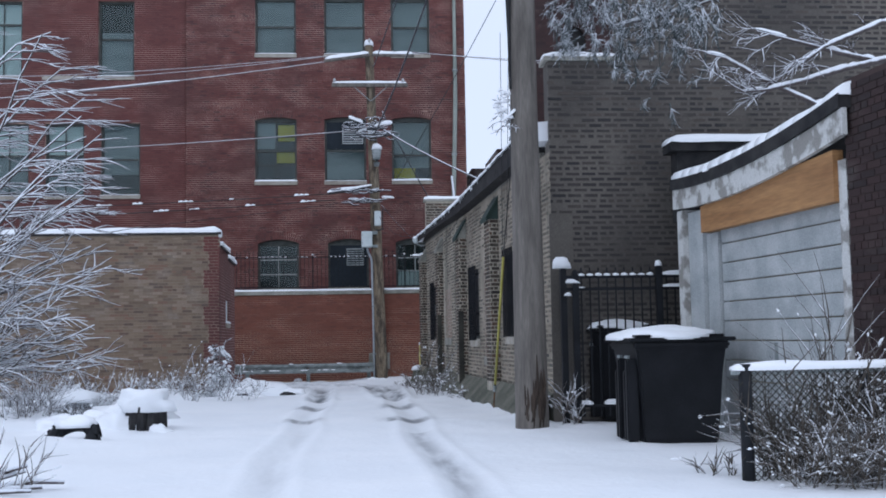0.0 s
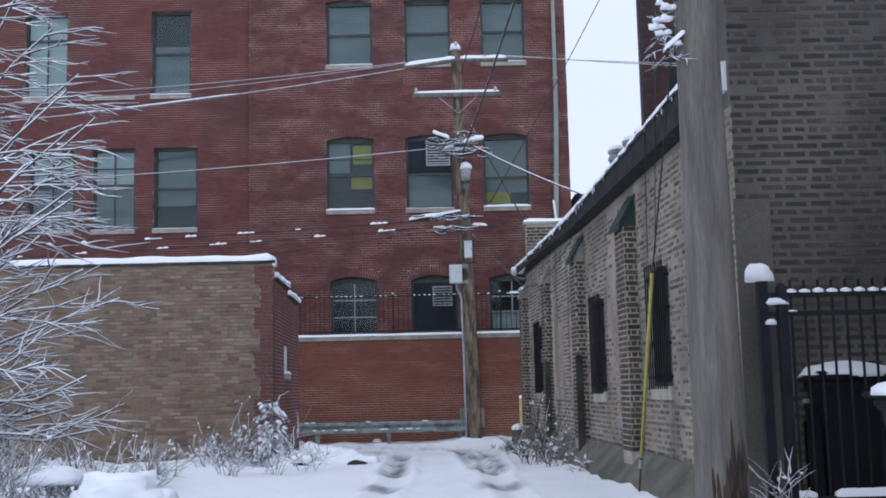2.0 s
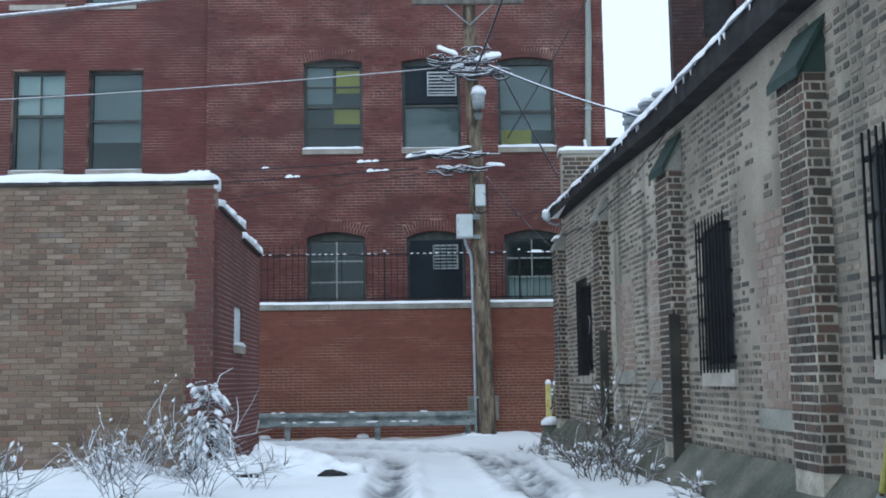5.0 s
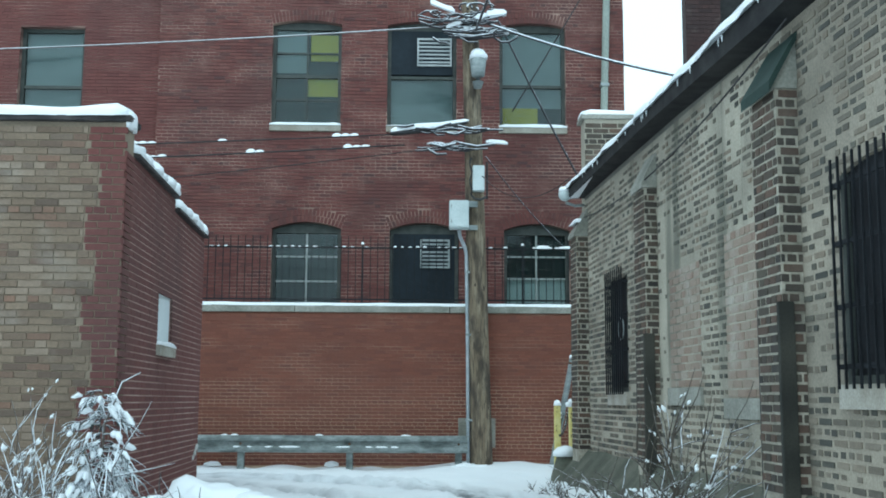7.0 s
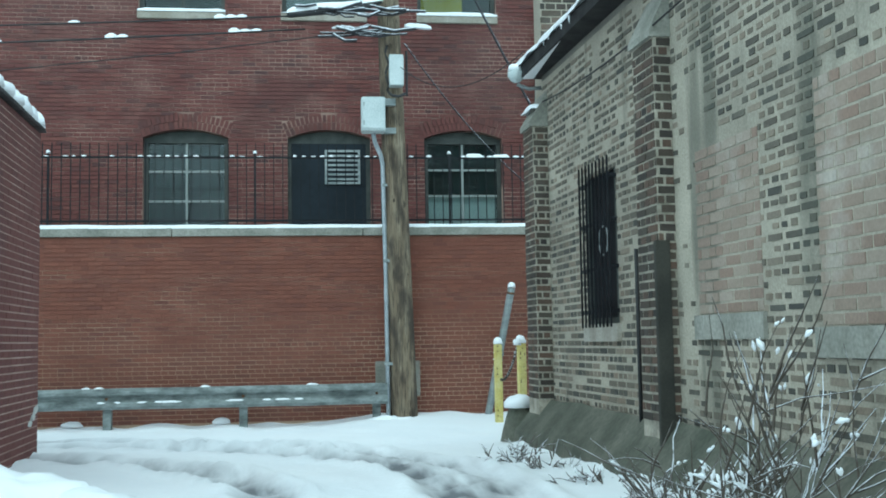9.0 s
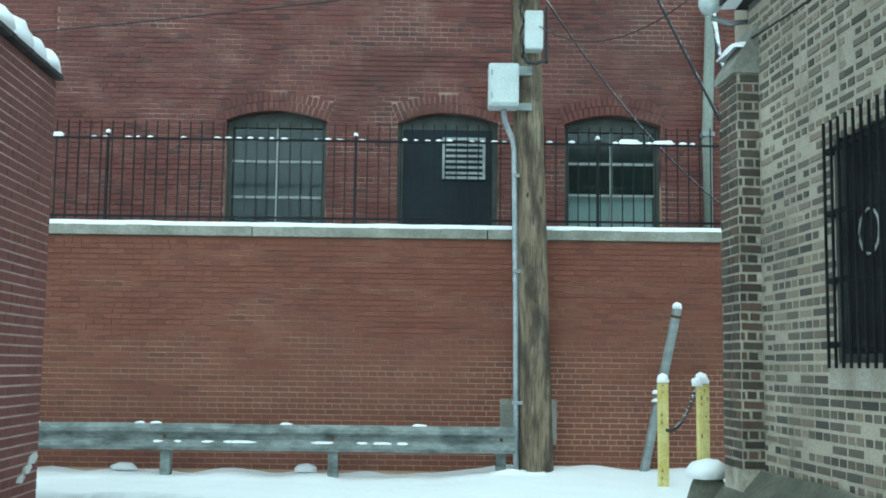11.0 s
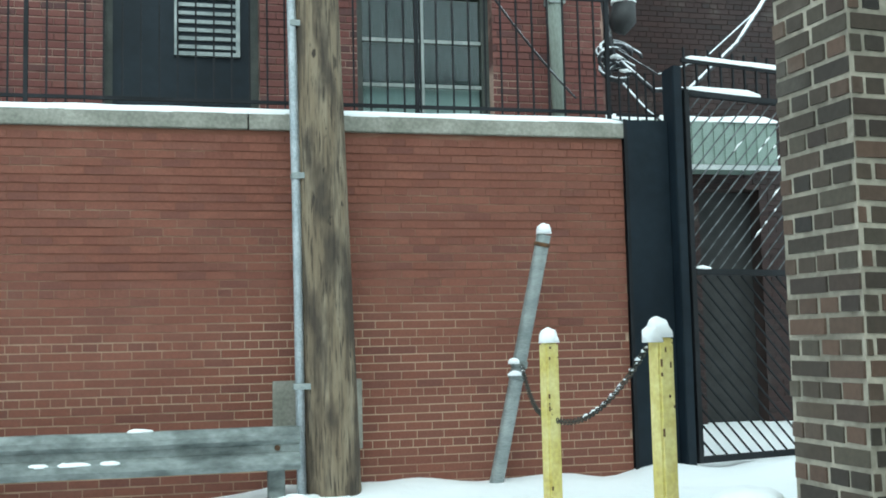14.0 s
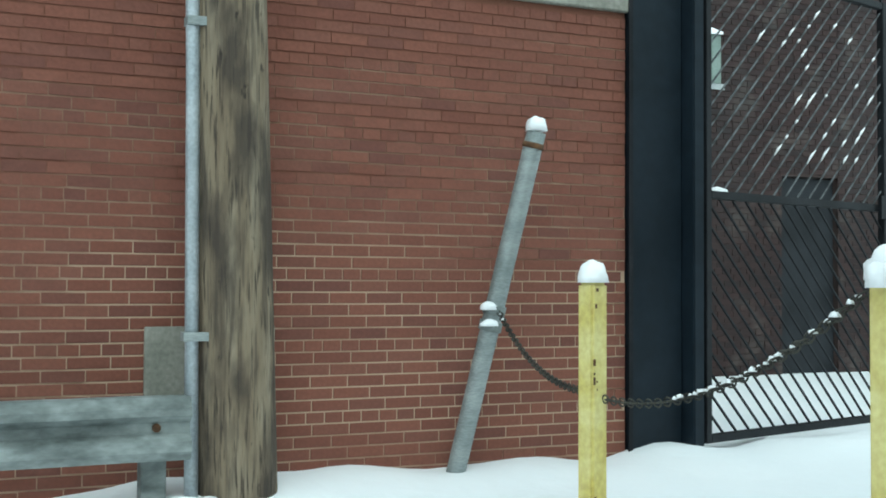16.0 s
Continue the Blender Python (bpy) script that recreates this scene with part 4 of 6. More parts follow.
# ---- wires ----
W = [((-3.95, -0.9, 9.86), (-40, -1.6, 11.0), 1.3, 0.011, PALE_WIRE), ((-3.3, -0.7, 9.98), (-40, -0.8, 10.8), 1.45, 0.011, PALE_WIRE), ((-4.0, -0.9, 9.68), (-40, -2.0, 8.6), 1.15, 0.016, PALE_WIRE),
     ((-1.3, -0.75, 10.03), (30, 2.5, 10.4), 0.6, 0.012, PALE_WIRE), ((-1.9, -0.7, 10.06), (30, 3.5, 10.9), 0.5, 0.012, PALE_WIRE), ((-2.6, -0.6, 7.66), (-40, -1.0, 7.5), 0.8, 0.014, PALE_WIRE),
     ((-3.9, -0.65, 5.66), (-40, -0.7, 5.6), 0.5, 0.012, CABLE), ((-3.7, -0.64, 5.48), (-40, -0.7, 5.35), 0.6, 0.013, CABLE), ((-2.7, -0.6, 5.5), (-40, 0.8, 4.6), 1.0, 0.008, CABLE),
     ((-2.3, -0.6, 7.7), (1.0, -6.0, 4.95), 0.12, 0.022, WIRE), ((-1.84, -0.62, 6.1), (1.6, -0.7, 12.2), 0.1, 0.012, CABLE), ((-2.5, -0.6, 7.5), (-0.98, -20.4, 9.3), 0.4, 0.022, WIRE), ((-2.5, -0.6, 9.6), (-0.96, -20.4, 11.0), 0.3, 0.016, WIRE),
     ((-2.25, -0.2, 8.3), (0.12, 1.0, 4.2), 0.1, 0.02, WIRE), ((-2.4, -0.6, 5.0), (-1.42, -4.8, 4.1), 0.35, 0.006, CABLE), ((-2.3, -0.6, 5.3), (0.2, 1.5, 3.3), 0.2, 0.01, WIRE)]
for a, e, s, r, mt in W:
    solo("power_line", Geo().tube(wire((a, e), 24, s), r, 6), mt, "sagging overhead cable with a little snow on it", "cable", "overhead cables", smooth=True)

sleeve = wire((W[2][0], W[2][1]), 100, W[2][2])[12:25]
solo("cable_sleeve", Geo().tube(sleeve, [0.02] + [0.045] * 11 + [0.02], 8), PALE_WIRE, "thick pale sleeve round an overhead cable", "cable", smooth=True)
ws = Geo()
rws = random.Random(5)
for k2 in (6, 7):
    a, e, s, r, mt = W[k2]
    line = wire((a, e), 240, s)
    i = 4
    while i < 150:
        n2 = rws.randint(1, 3)
        for p, q in zip(line[i:i + n2], line[i + 1:i + n2 + 1]):
            ws.strip(p + Vector((0, 0, 0.008)), q + Vector((0, 0, 0.008)), 0.05, 0.035 + 0.03 * rws.random(), 0.04, 0.6, i)
        i += n2 + rws.randint(4, 12)
solo("cable_snow", ws, SNOW, "short ridges of snow left on overhead cables", "snow", "", "stuff", True)

# ---- tan brick building ----
TX, TY = -6.15, -9.4
low = thing("tan_building", (TX - 3, TY, 0), "low flat-roofed building of tan brick with red brick corner", "building")
mt_front = Matrix.Translation((TX - 8.0, TY, 0))
front = part("front_wall", wall_core(mt_front, 7.985, 3.63, 0.3, []), MORTAR_TAN, low)


def tan_edge(row):
    return 8.0 - (0.25 if (row // 6) % 2 else 0.36)


brick_wall(mt_front, 8.0, 3.63, [], M_TAN, front, (4.6, 7.4, 0.4, 2.0), limits=lambda row, z: (0.0, tan_edge(row)), rnd=6, perp=0.006, ragged=0.003)
brick_wall(mt_front, 8.0, 3.63, [], M_MAROON, front, None, limits=lambda row, z: (tan_edge(row) + 0.011, 8.0), rnd=7)
ms = Matrix.Translation((TX, TY, 0)) @ Matrix.Rotation(radians(92.07), 4, "Z")
slit = Hole(1.76, 2.58, 1.68, 2.25)
side = part("side_wall", wall_core(ms @ Matrix.Translation((0.3, 0, 0)), 4.45, 3.22, 0.3, [Hole(1.46, 2.28, 1.68, 2.25)]), MORTAR_MAROON, low)
part("parapet_step", Geo().box(0.302, 0.002, 3.222, 2.53, 0.3, 3.37, ms), MORTAR_MAROON, low)
brick_wall(ms, 4.75, 3.37, [slit], M_MAROON, side, (0.0, 4.75, 0.4, 1.6), course=0.06739, limits=lambda row, z: (0.0, 2.53 if z > 3.21 else 4.75), rnd=8, joint=0.013, perp=0.006, proud=0.002, wobble=0.002)
sw = Geo().box(1.76, 0.03, 1.68, 2.58, 0.12, 2.25, ms)
swin = part("window", sw, BLIND_LT, low, "small frosted white window")
part("sill", Geo().box(1.72, -0.05, 1.57, 2.62, 0.1, 1.678, ms), STONE, swin)
solo("sill_snow", Geo().strip(ms @ Vector((1.74, -0.01, 1.68)), ms @ Vector((2.60, -0.01, 1.68)), 0.1, 0.05), SNOW, "strip of fresh snow on a stone window sill", "snow", "snow on sills", "stuff", True)
part("coping", Geo().box(-0.03, -0.05, 3.632, 8.04, 0.33, 3.69, mt_front), CLAY, low, "dark clay coping", bev=0.008)
for u0, u1, z in ((0.34, 2.56, 3.372), (2.575, 4.78, 3.242)):
    for k in range(6):
        d = (u1 - u0) / 6
        tile = Geo().prism([(-0.05, 0.0), (-0.05, 0.035), (0.13, 0.075), (0.34, 0.035), (0.34, 0.0)], -u0 - (k + 1) * d + 0.012, -u0 - k * d, ms @ Matrix.Translation((0, 0, z)) @ Matrix.Rotation(radians(90), 4, "Z"))
        part("coping_tile", tile, CLAY, low, "dark glazed clay coping tile")
part("roof", Geo().box(TX - 8, TY + 0.31, 2.9, TX - 0.49, TY + 4.74, 3.0), TAR, low)
part("rear_wall", Geo().box(TX - 8, TY + 4.44, 0, TX - 0.48, TY + 4.74, 2.89), MORTAR_RED, low)
part("end_wall", Geo().box(TX - 8, TY + 0.302, 0, TX - 7.7, TY + 4.438, 2.89), MORTAR_RED, low)
cap = Geo().strip((TX - 8, TY + 0.13, 3.69), (TX + 0.0, TY + 0.13, 3.69), 0.4, 0.12, 0.12, 0.35, 1)
cap.lump((TX + 0.0, TY + 0.12, 3.62), 0.055, 0.15, 0.14, 3, 0.3)
for u0, u1, z in ((0.34, 2.56, 3.435), (2.575, 4.78, 3.305)):
    d = (u1 - u0) / 6
    for k in range(6):
        c = ms @ Vector((u0 + (k + 0.5) * d, 0.085, z))
        cap.lump(tuple(c), 0.175 + 0.03 * noise.noise(c * 3), d * 0.56, 0.115 + 0.04 * noise.noise(c * 5), k + u0, 0.3, 12, 6)
solo("parapet_snow", cap, SNOW, "thick rounded snow on a stepped parapet", "snow", "", "stuff", True)
chips = Geo()
for u0, z0, w, h in ((4.30, 0.36, 0.16, 0.05), (4.40, 0.41, 0.2, 0.06), (4.52, 0.47, 0.2, 0.07)):
    chips.prism([(u0, z0), (u0 + w * 0.6, z0 - 0.01), (u0 + w, z0 + h * 0.5), (u0 + w * 0.8, z0 + h), (u0 + w * 0.2, z0 + h * 0.7)], -0.016, -0.004, ms)
part("paint_scrap", chips, PEEL, low, "scrap of old white paint low on the wall")

# ---- grey brick building with piers ----
GO = Matrix.Translation((-1.26, -4.9, 0)) @ Matrix.Rotation(radians(-90 + 2.98), 4, "Z")
GL = 14.78
grey = thing("grey_building", (0, -12, 0), "old grey brick building with piers and barred windows", "building")
holes_g = [Hole(1.44, 2.28, 1.22, 2.52), Hole(7.80, 8.66, 1.22, 2.52, 0.05, 0.0), Hole(11.48, 12.32, 1.28, 2.58, 0.05, 0.0)]
gw = part("alley_wall", wall_core(GO, 6.95, 3.75, 0.35, holes_g[:1]), MORTAR_GREY, grey)
shifted = [Hole(h.u0 - 6.95, h.u1 - 6.95, h.z0, h.z1, h.rise) for h in holes_g[1:]]
# from u = 6.95 on the mortar is a darker brown-grey
part("alley_wall", wall_core(GO @ Matrix.Translation((6.95, 0, 0)), GL - 6.95, 3.75, 0.35, shifted), MORTAR_DARKER, grey, "stretch of wall with darker brown-grey mortar")
patches = [(5.58, 6.34, 1.14, 2.5), (3.95, 4.9, 1.24, 2.42), (9.3, 10.15, 0.9, 2.5)]
piers = [(-0.2, 0.19), (3.14, 3.56), (6.72, 7.18), (10.34, 10.84), (13.74, 14.2)]
pier_out = (0.155, 0.13, 0.155, 0.16, 0.16)


def patch_spans(row, z):
    return [(a, b2) for a, b2, z0, z1 in patches if z0 < z < z1] + [p for p in piers if z < 3.3]


def grey_smear(u, z):
    """How many bricks lie hidden under old smeared mortar."""
    q = noise.noise(Vector((u * 0.75, z * 0.6, 7.3))) + 0.35 * noise.noise(Vector((u * 2.6, z * 1.7, 1.3)))
    k = 1.0 if 3.6 < u < 6.75 or 8.8 < u < 10.3 else 0.4
    return k * (0.8 if q > 0.24 else 0.4 if q > 0.06 else 0.05)


brick_wall(GO, GL, 3.74, holes_g, M_GREY, gw, (0.3, 3.3, 0.55, 2.4), course=0.067, length=0.195, header=0.092, joint=0.021, proud=0.001, wobble=0.006, every=2, drop=0.05, ragged=0.016, z_from=0.42, skip=patch_spans, rnd=10, smear=grey_smear)
for a, b2, z0, z1 in patches:
    mp = GO @ Matrix.Translation((a, 0, 0))
    brick_wall(mp, b2 - a, z1, [], M_PINK, gw, None, course=0.074, joint=0.014, proud=0.002, wobble=0.003, z_from=z0, rnd=int(a * 10))
    part("sill", Geo().box(a - 0.04, -0.03, z0 - 0.16, b2 + 0.04, 0.05, z0, GO), CONCRETE, gw)
# piers
for i, (a, b2) in enumerate(piers):
    outd = pier_out[i]
    pier = part("pier", Geo().box(a, -outd, 0.3, b2, -0.001, 3.25, GO), MORTAR_PIER, grey)
    dark = M_PIER
    brick_wall(GO @ Matrix.Translation((a, -outd, 0)), b2 - a, 3.25, [], dark, pier, None, course=0.067, length=0.195, header=0.092, joint=0.014, proud=0.003, wobble=0.006, ragged=0.005, z_from=0.5, rnd=20 + i, every=2)
    mside = GO @ Matrix.Translation((b2, -outd, 0)) @ Matrix.Rotation(radians(90), 4, "Z")
    brick_wall(mside, outd, 3.25, [], dark, pier, None, course=0.067, header=0.066, joint=0.014, proud=0.003, wobble=0.006, ragged=0.005, z_from=0.5, rnd=40 + i, length=0.15, every=2)
    capmat = (CONCRETE, CONCRETE, CONCRETE, GREENCAP, CONCRETE)[i]
    cap = Geo()
    o = -outd - 0.03
    cv = [(a - 0.02, o, 3.25), (b2 + 0.02, o, 3.25), (b2 + 0.02, -0.001, 3.25), (a - 0.02, -0.001, 3.25), (a - 0.02, o, 3.30), (b2 + 0.02, o, 3.30), (b2 + 0.02, -0.001, 3.62), (a - 0.02, -0.001, 3.62)]
    cap.add([GO @ Vector(p) for p in cv], [(0, 3, 2, 1), (0, 1, 5, 4), (1, 2, 6, 5), (2, 3, 7, 6), (3, 0, 4, 7), (4, 5, 6, 7)])
    part("pier_cap", cap, capmat, pier)
    if i in (2, 3):
        part("cap_flashing", Geo().add([GO @ Vector(p) for p in ((a - 0.05, o - 0.03, 3.29), (b2 + 0.05, o - 0.03, 3.29), (b2 + 0.05, 0.0, 3.66), (a - 0.05, 0.0, 3.66), (a - 0.05, o - 0.03, 3.21), (b2 + 0.05, o - 0.03, 3.21), (b2 + 0.05, -0.002, 3.60), (a - 0.05, -0.002, 3.60))],
                                       [(0, 1, 2, 3), (4, 7, 6, 5), (0, 4, 5, 1), (1, 5, 6, 2), (2, 6, 7, 3), (3, 7, 4, 0)]), GREENCAP, pier, "dark green sheet metal flashing")
solo("pier_snow", Geo().strip(GO @ Vector((-0.21, -0.09, 3.44)), GO @ Vector((0.2, -0.09, 3.44)), 0.17, 0.07), SNOW, "snow on the sloping cap of a brick pier", "snow", "", "stuff", True)
# sloping plinth
pl = Geo()
segs = 40
for i in range(segs + 1):
    u = -0.25 + (GL + 0.25) * i / segs
    w = 0.03 * noise.noise(Vector((u * 1.3, 0, 4)))
    pl.v += [tuple(GO @ Vector(p)) for p in ((u, -0.36 + w, -0.1), (u, -0.30 + w, 0.18), (u, -0.03, 0.5 + w), (u, -0.004, -0.1))]
pl.f += [(i * 4 + j, i * 4 + (j + 1) % 4, i * 4 + 4 + (j + 1) % 4, i * 4 + 4 + j) for i in range(segs) for j in range(4)]
part("plinth", pl, MOSSY, grey, "mossy sloping concrete plinth")
# window grilles
for h in holes_g:
    part("window_glass", Geo().box(h.u0, 0.04, h.z0, h.u1, 0.05, h.z1 + h.rise, GO), BLACK, grey)
    gr = part("window_frame", Geo().box(h.u0, 0.0, h.z0, h.u0 + 0.05, 0.04, h.z1, GO).box(h.u1 - 0.05, 0.0, h.z0, h.u1, 0.04, h.z1, GO).box(h.u0 + 0.05, 0.0, h.z0, h.u1 - 0.05, 0.04, h.z0 + 0.05, GO), FRAME, grey)
    part("sill", Geo().box(h.u0 - 0.05, -0.04, h.z0 - 0.15, h.u1 + 0.05, 0.1, h.z0 - 0.002, GO), STONE, gr)
    cnt = 9
    for i in range(cnt):
        u = h.u0 + 0.02 + (h.u1 - h.u0 - 0.04) * i / (cnt - 1)
        part("grille_bar", Geo().box(u - 0.007, -0.075, h.z0 - 0.03, u + 0.007, -0.06, h.z1 + 0.09, GO), BLACK, gr)
    for k2 in (0.08, 0.36, 0.66, 0.94):
        z = h.z0 + (h.z1 - h.z0) * k2
        part("grille_rail", Geo().box(h.u0 - 0.02, -0.059, z - 0.015, h.u1 + 0.02, -0.047, z + 0.015, GO).box(h.u0 - 0.02, -0.047, z - 0.015, h.u0 + 0.01, 0.0, z + 0.015, GO).box(h.u1 - 0.01, -0.047, z - 0.015, h.u1 + 0.02, 0.0, z + 0.015, GO), BLACK, gr)
part("painted_ring", Geo().tube([GO @ Vector((1.80 + 0.125 * math.cos(q), 0.036, 1.94 + 0.125 * math.sin(q))) for q in (2 * math.pi * k2 / 20 for k2 in range(21))], 0.008, 6, False), PAINT_W, grey, "white ring painted on a dark pane", True)
# eave, roof, gables
eave = lambda u: 3.94 + 0.25 * max(0.0, (u - 7.0) / 7.7)
ft = lambda u: 0.13 + 0.22 * max(0.0, (u - 4.0) / 10.7)
es_ = Geo()
for i in range(10):
    u0, u1 = -0.12 + (GL - 0.46) * i / 10, -0.12 + (GL - 0.46) * (i + 1) / 10
    e0, e1 = eave(u0), eave(u1)
    # the band below the fascia has a darker mortar tone
    part("wall_head", Geo().prism([(max(0, u0), 3.752), (min(GL, u1), 3.752), (min(GL, u1), e1 - ft(u1) - 0.002), (max(0, u0), e0 - ft(u0) - 0.002)], 0.003, 0.3, GO), MORTAR_HEAD, grey)
    part("fascia_board", Geo().prism([(u0, e0 - ft(u0)), (u1, e1 - ft(u1)), (u1, e1), (u0, e0)], -0.20, 0.10, GO), TAR, grey, "dark tarred roof edge")
    es_.strip(GO @ Vector((u0, -0.10, e0)), GO @ Vector((u1 + 0.01, -0.10, e1)), 0.26, 0.085, 0.1, 0.5, 5, 0.0, 1.0)
rv = [GO @ Vector(p) for p in ((-0.1, -0.18, 3.942), (GL - 0.08, -0.18, 4.17), (GL - 0.08, 6, 4.7), (-0.1, 6, 4.5), (-0.1, -0.18, 3.8), (GL - 0.08, -0.18, 3.9), (GL - 0.08, 6, 4.4), (-0.1, 6, 4.3))]
part("roof", Geo().add(rv, [(0, 1, 2, 3), (4, 7, 6, 5), (0, 4, 5, 1), (1, 5, 6, 2), (2, 6, 7, 3), (3, 7, 4, 0)]), SNOW, grey, "snow-covered low roof")
solo("eave_snow", es_, SNOW, "rounded snow along a roof edge", "snow", "", "stuff", True)
ig = Geo()
for i in range(30):
    u = GL * rng.random()
    p = GO @ Vector((u, -0.21, eave(u) - 0.01))
    ig.tube([p, p - Vector((0, 0, 0.02 + 0.06 * rng.random()))], [0.011, 0.003], 5)
solo("icicles", ig, SNOW, "small icicles hanging from a roof edge", "icicles", "", "stuff", True)
mg = Matrix.Translation((-0.50, -19.68, 0))
gable = part("gable_wall", Geo().box(0.012, 0, 0, 8, 0.35, 5.0, mg), MORTAR_GABLE, grey)
brick_wall(mg, 8.0, 5.0, [], M_GABLE, gable, None, course=0.074, length=0.19, header=0.09, joint=0.029, proud=0.001, wobble=0.005, drop=0.08, ragged=0.013, rnd=60)
part("corner_strip", Geo().box(-0.02, -0.014, 0, 0.3, 0.0, 2.9, mg), MORTAR_GABLE, grey, "patch of grey render")
part("coping", Geo().box(-0.04, -0.04, 5.002, 1.0, 0.4, 5.06, mg), CONCRETE, grey)
upper = part("upper_gable", Geo().box(1.002, 0.0, 5.002, 8, 0.35, 8.4, mg), MORTAR_GABLE, grey)
brick_wall(mg @ Matrix.Translation((1.0, 0, 0)), 7.0, 8.4, [], M_GABLE, upper, None, course=0.074, length=0.19, header=0.09, joint=0.029, proud=0.001, wobble=0.005, drop=0.08, ragged=0.013, rnd=62, z_from=5.0)
solo("coping_snow", Geo().strip(mg @ Vector((-0.03, 0.17, 5.06)), mg @ Vector((1.0, 0.17, 5.06)), 0.4, 0.10), SNOW, "snow on the coping of a gable wall", "snow", "", "stuff", True)
mp = Matrix.Translation((-1.22, -4.75, 3.75))
par = part("far_parapet", Geo().box(0, 0, -0.3, 6, 0.35, 1.16, mp), MORTAR_GREY, grey)
brick_wall(mp, 6, 1.16, [], M_PIER, par, None, course=0.074, joint=0.016, rnd=61)
part("coping", Geo().box(-0.05, -0.05, 1.162, 6, 0.4, 1.22, mp), CONCRETE, par)
solo("coping_snow", Geo().strip(mp @ Vector((-0.04, 0.17, 1.22)), mp @ Vector((6, 0.17, 1.22)), 0.42, 0.10), SNOW, "snow on the coping of a parapet", "snow", "", "stuff", True)
part("far_gable", Geo().box(-1.18, -4.74, 0, 6, -4.42, 3.44), MORTAR_GREY, grey)
part("rear_wall", Geo().box(6.5, -19.3, 0, 6.8, -4.4, 4.3), MORTAR_GREY, grey)

# ---- fittings on the grey building ----
lp = GO @ Vector((-0.16, -0.22, 3.80))
flood = thing("flood_light", lp, "small snow-capped flood light on a roof corner", "light")
part("lamp_body", Geo().tube([lp + Vector((-0.02, -0.12, 0.02)), lp + Vector((-0.02, -0.02, 0.06)), lp + Vector((-0.02, 0.06, 0.02))], [0.07, 0.085, 0.04], 10), BOX, flood, "", True)
part("arm", Geo().tube([lp + Vector((0, 0, -0.04)), lp + Vector((0.12, -0.02, -0.09)), lp + Vector((0.28, -0.04, -0.08))], 0.02, 8), GALV, flood, "", True)
part("snow_cap", Geo().lump(lp + Vector((-0.02, -0.03, 0.11)), 0.085, 0.10, 0.06, 2), SNOW, flood, "cap of snow", True)
for u, z0, z1, r in ((2.86, 0.42, 1.78, 0.016), (6.46, 0.38, 1.78, 0.016)):
    a = GO @ Vector((u, -0.05, z0))
    solo("wall_pipe", Geo().tube([a, GO @ Vector((u, -0.05, z1))], r, 8), CABLE, "thin rusty pipe standing against a brick wall", "pipe", "wall pipes", smooth=True)
for u, o in ((3.56, 0.13), (7.18, 0.155)):
    guard = thing("angle_guard", GO @ Vector((u, -o, 0.25)), "dark green steel corner guard beside a brick pier", "guard", "corner guards")
    part("side_flange", Geo().box(u + 0.012, -o - 0.03, 0.25, u + 0.024, -o + 0.075, 1.78, GO), GUARD, guard, bev=0.003)
    part("front_flange", Geo().box(u - 0.03, -o - 0.03, 0.25, u + 0.0115, -o - 0.016, 1.78, GO), GUARD, guard, bev=0.003)
block = Geo().lump((-1.51, -4.52, -0.1), 0.19, 0.2, 0.6, 4, 0.15, 14, 7, 0)
solo("wheel_guard", block, MOSSY, "mossy concrete wheel guard at a building corner", "bollard", smooth=True)
solo("guard_snow", Geo().lump((-1.51, -4.52, 0.42), 0.15, 0.16, 0.11, 6, 0.3), SNOW, "pad of snow on a concrete wheel guard", "snow", "", "stuff", True)
# guy wire with its yellow guard
ga, gb = GO @ Vector((11.93, -0.34, 0.12)), GO @ Vector((12.83, -0.30, 2.46))
guy = thing("guy_wire", ga, "steel guy wire with a yellow plastic guard", "guy wire")
d = (gb - ga).normalized()
part("anchor_rod", Geo().tube([ga - d * 0.2, ga + d * 0.42], 0.013, 6), RUST, guy, "", True)
part("guard", Geo().tube([ga + d * 0.42, gb], [0.019, 0.02], 8), GUYGUARD, guy, "bright yellow plastic tube", True)
part("wire", Geo().tube([gb, gb + d * 5.2 + Vector((0.0, -1.2, 0.4))], 0.008, 6), CABLE, guy, "", True)
part("clip", Geo().tube([ga + d * 0.30, ga + d * 0.40], 0.028, 8), GALV, guy)
for k2, (u0, u1) in enumerate(((12.2, 12.6), (12.55, 13.3))):
    solo("wall_cable", Geo().tube(wire((GO @ Vector((u0, -0.19, 2.7)), GO @ Vector((u1, -0.23, 6.0))), 10, 0.05), 0.005, 5), CABLE, "thin black cable rising along a wall", "cable", "wall cables")
solo("wall_cable", Geo().tube(wire((GO @ Vector((0.2, -0.05, 3.5)), GO @ Vector((7.6, -0.22, 3.6))), 20, 0.22), 0.008, 5), CABLE, "thin black cable slung along a wall", "cable", "wall cables")
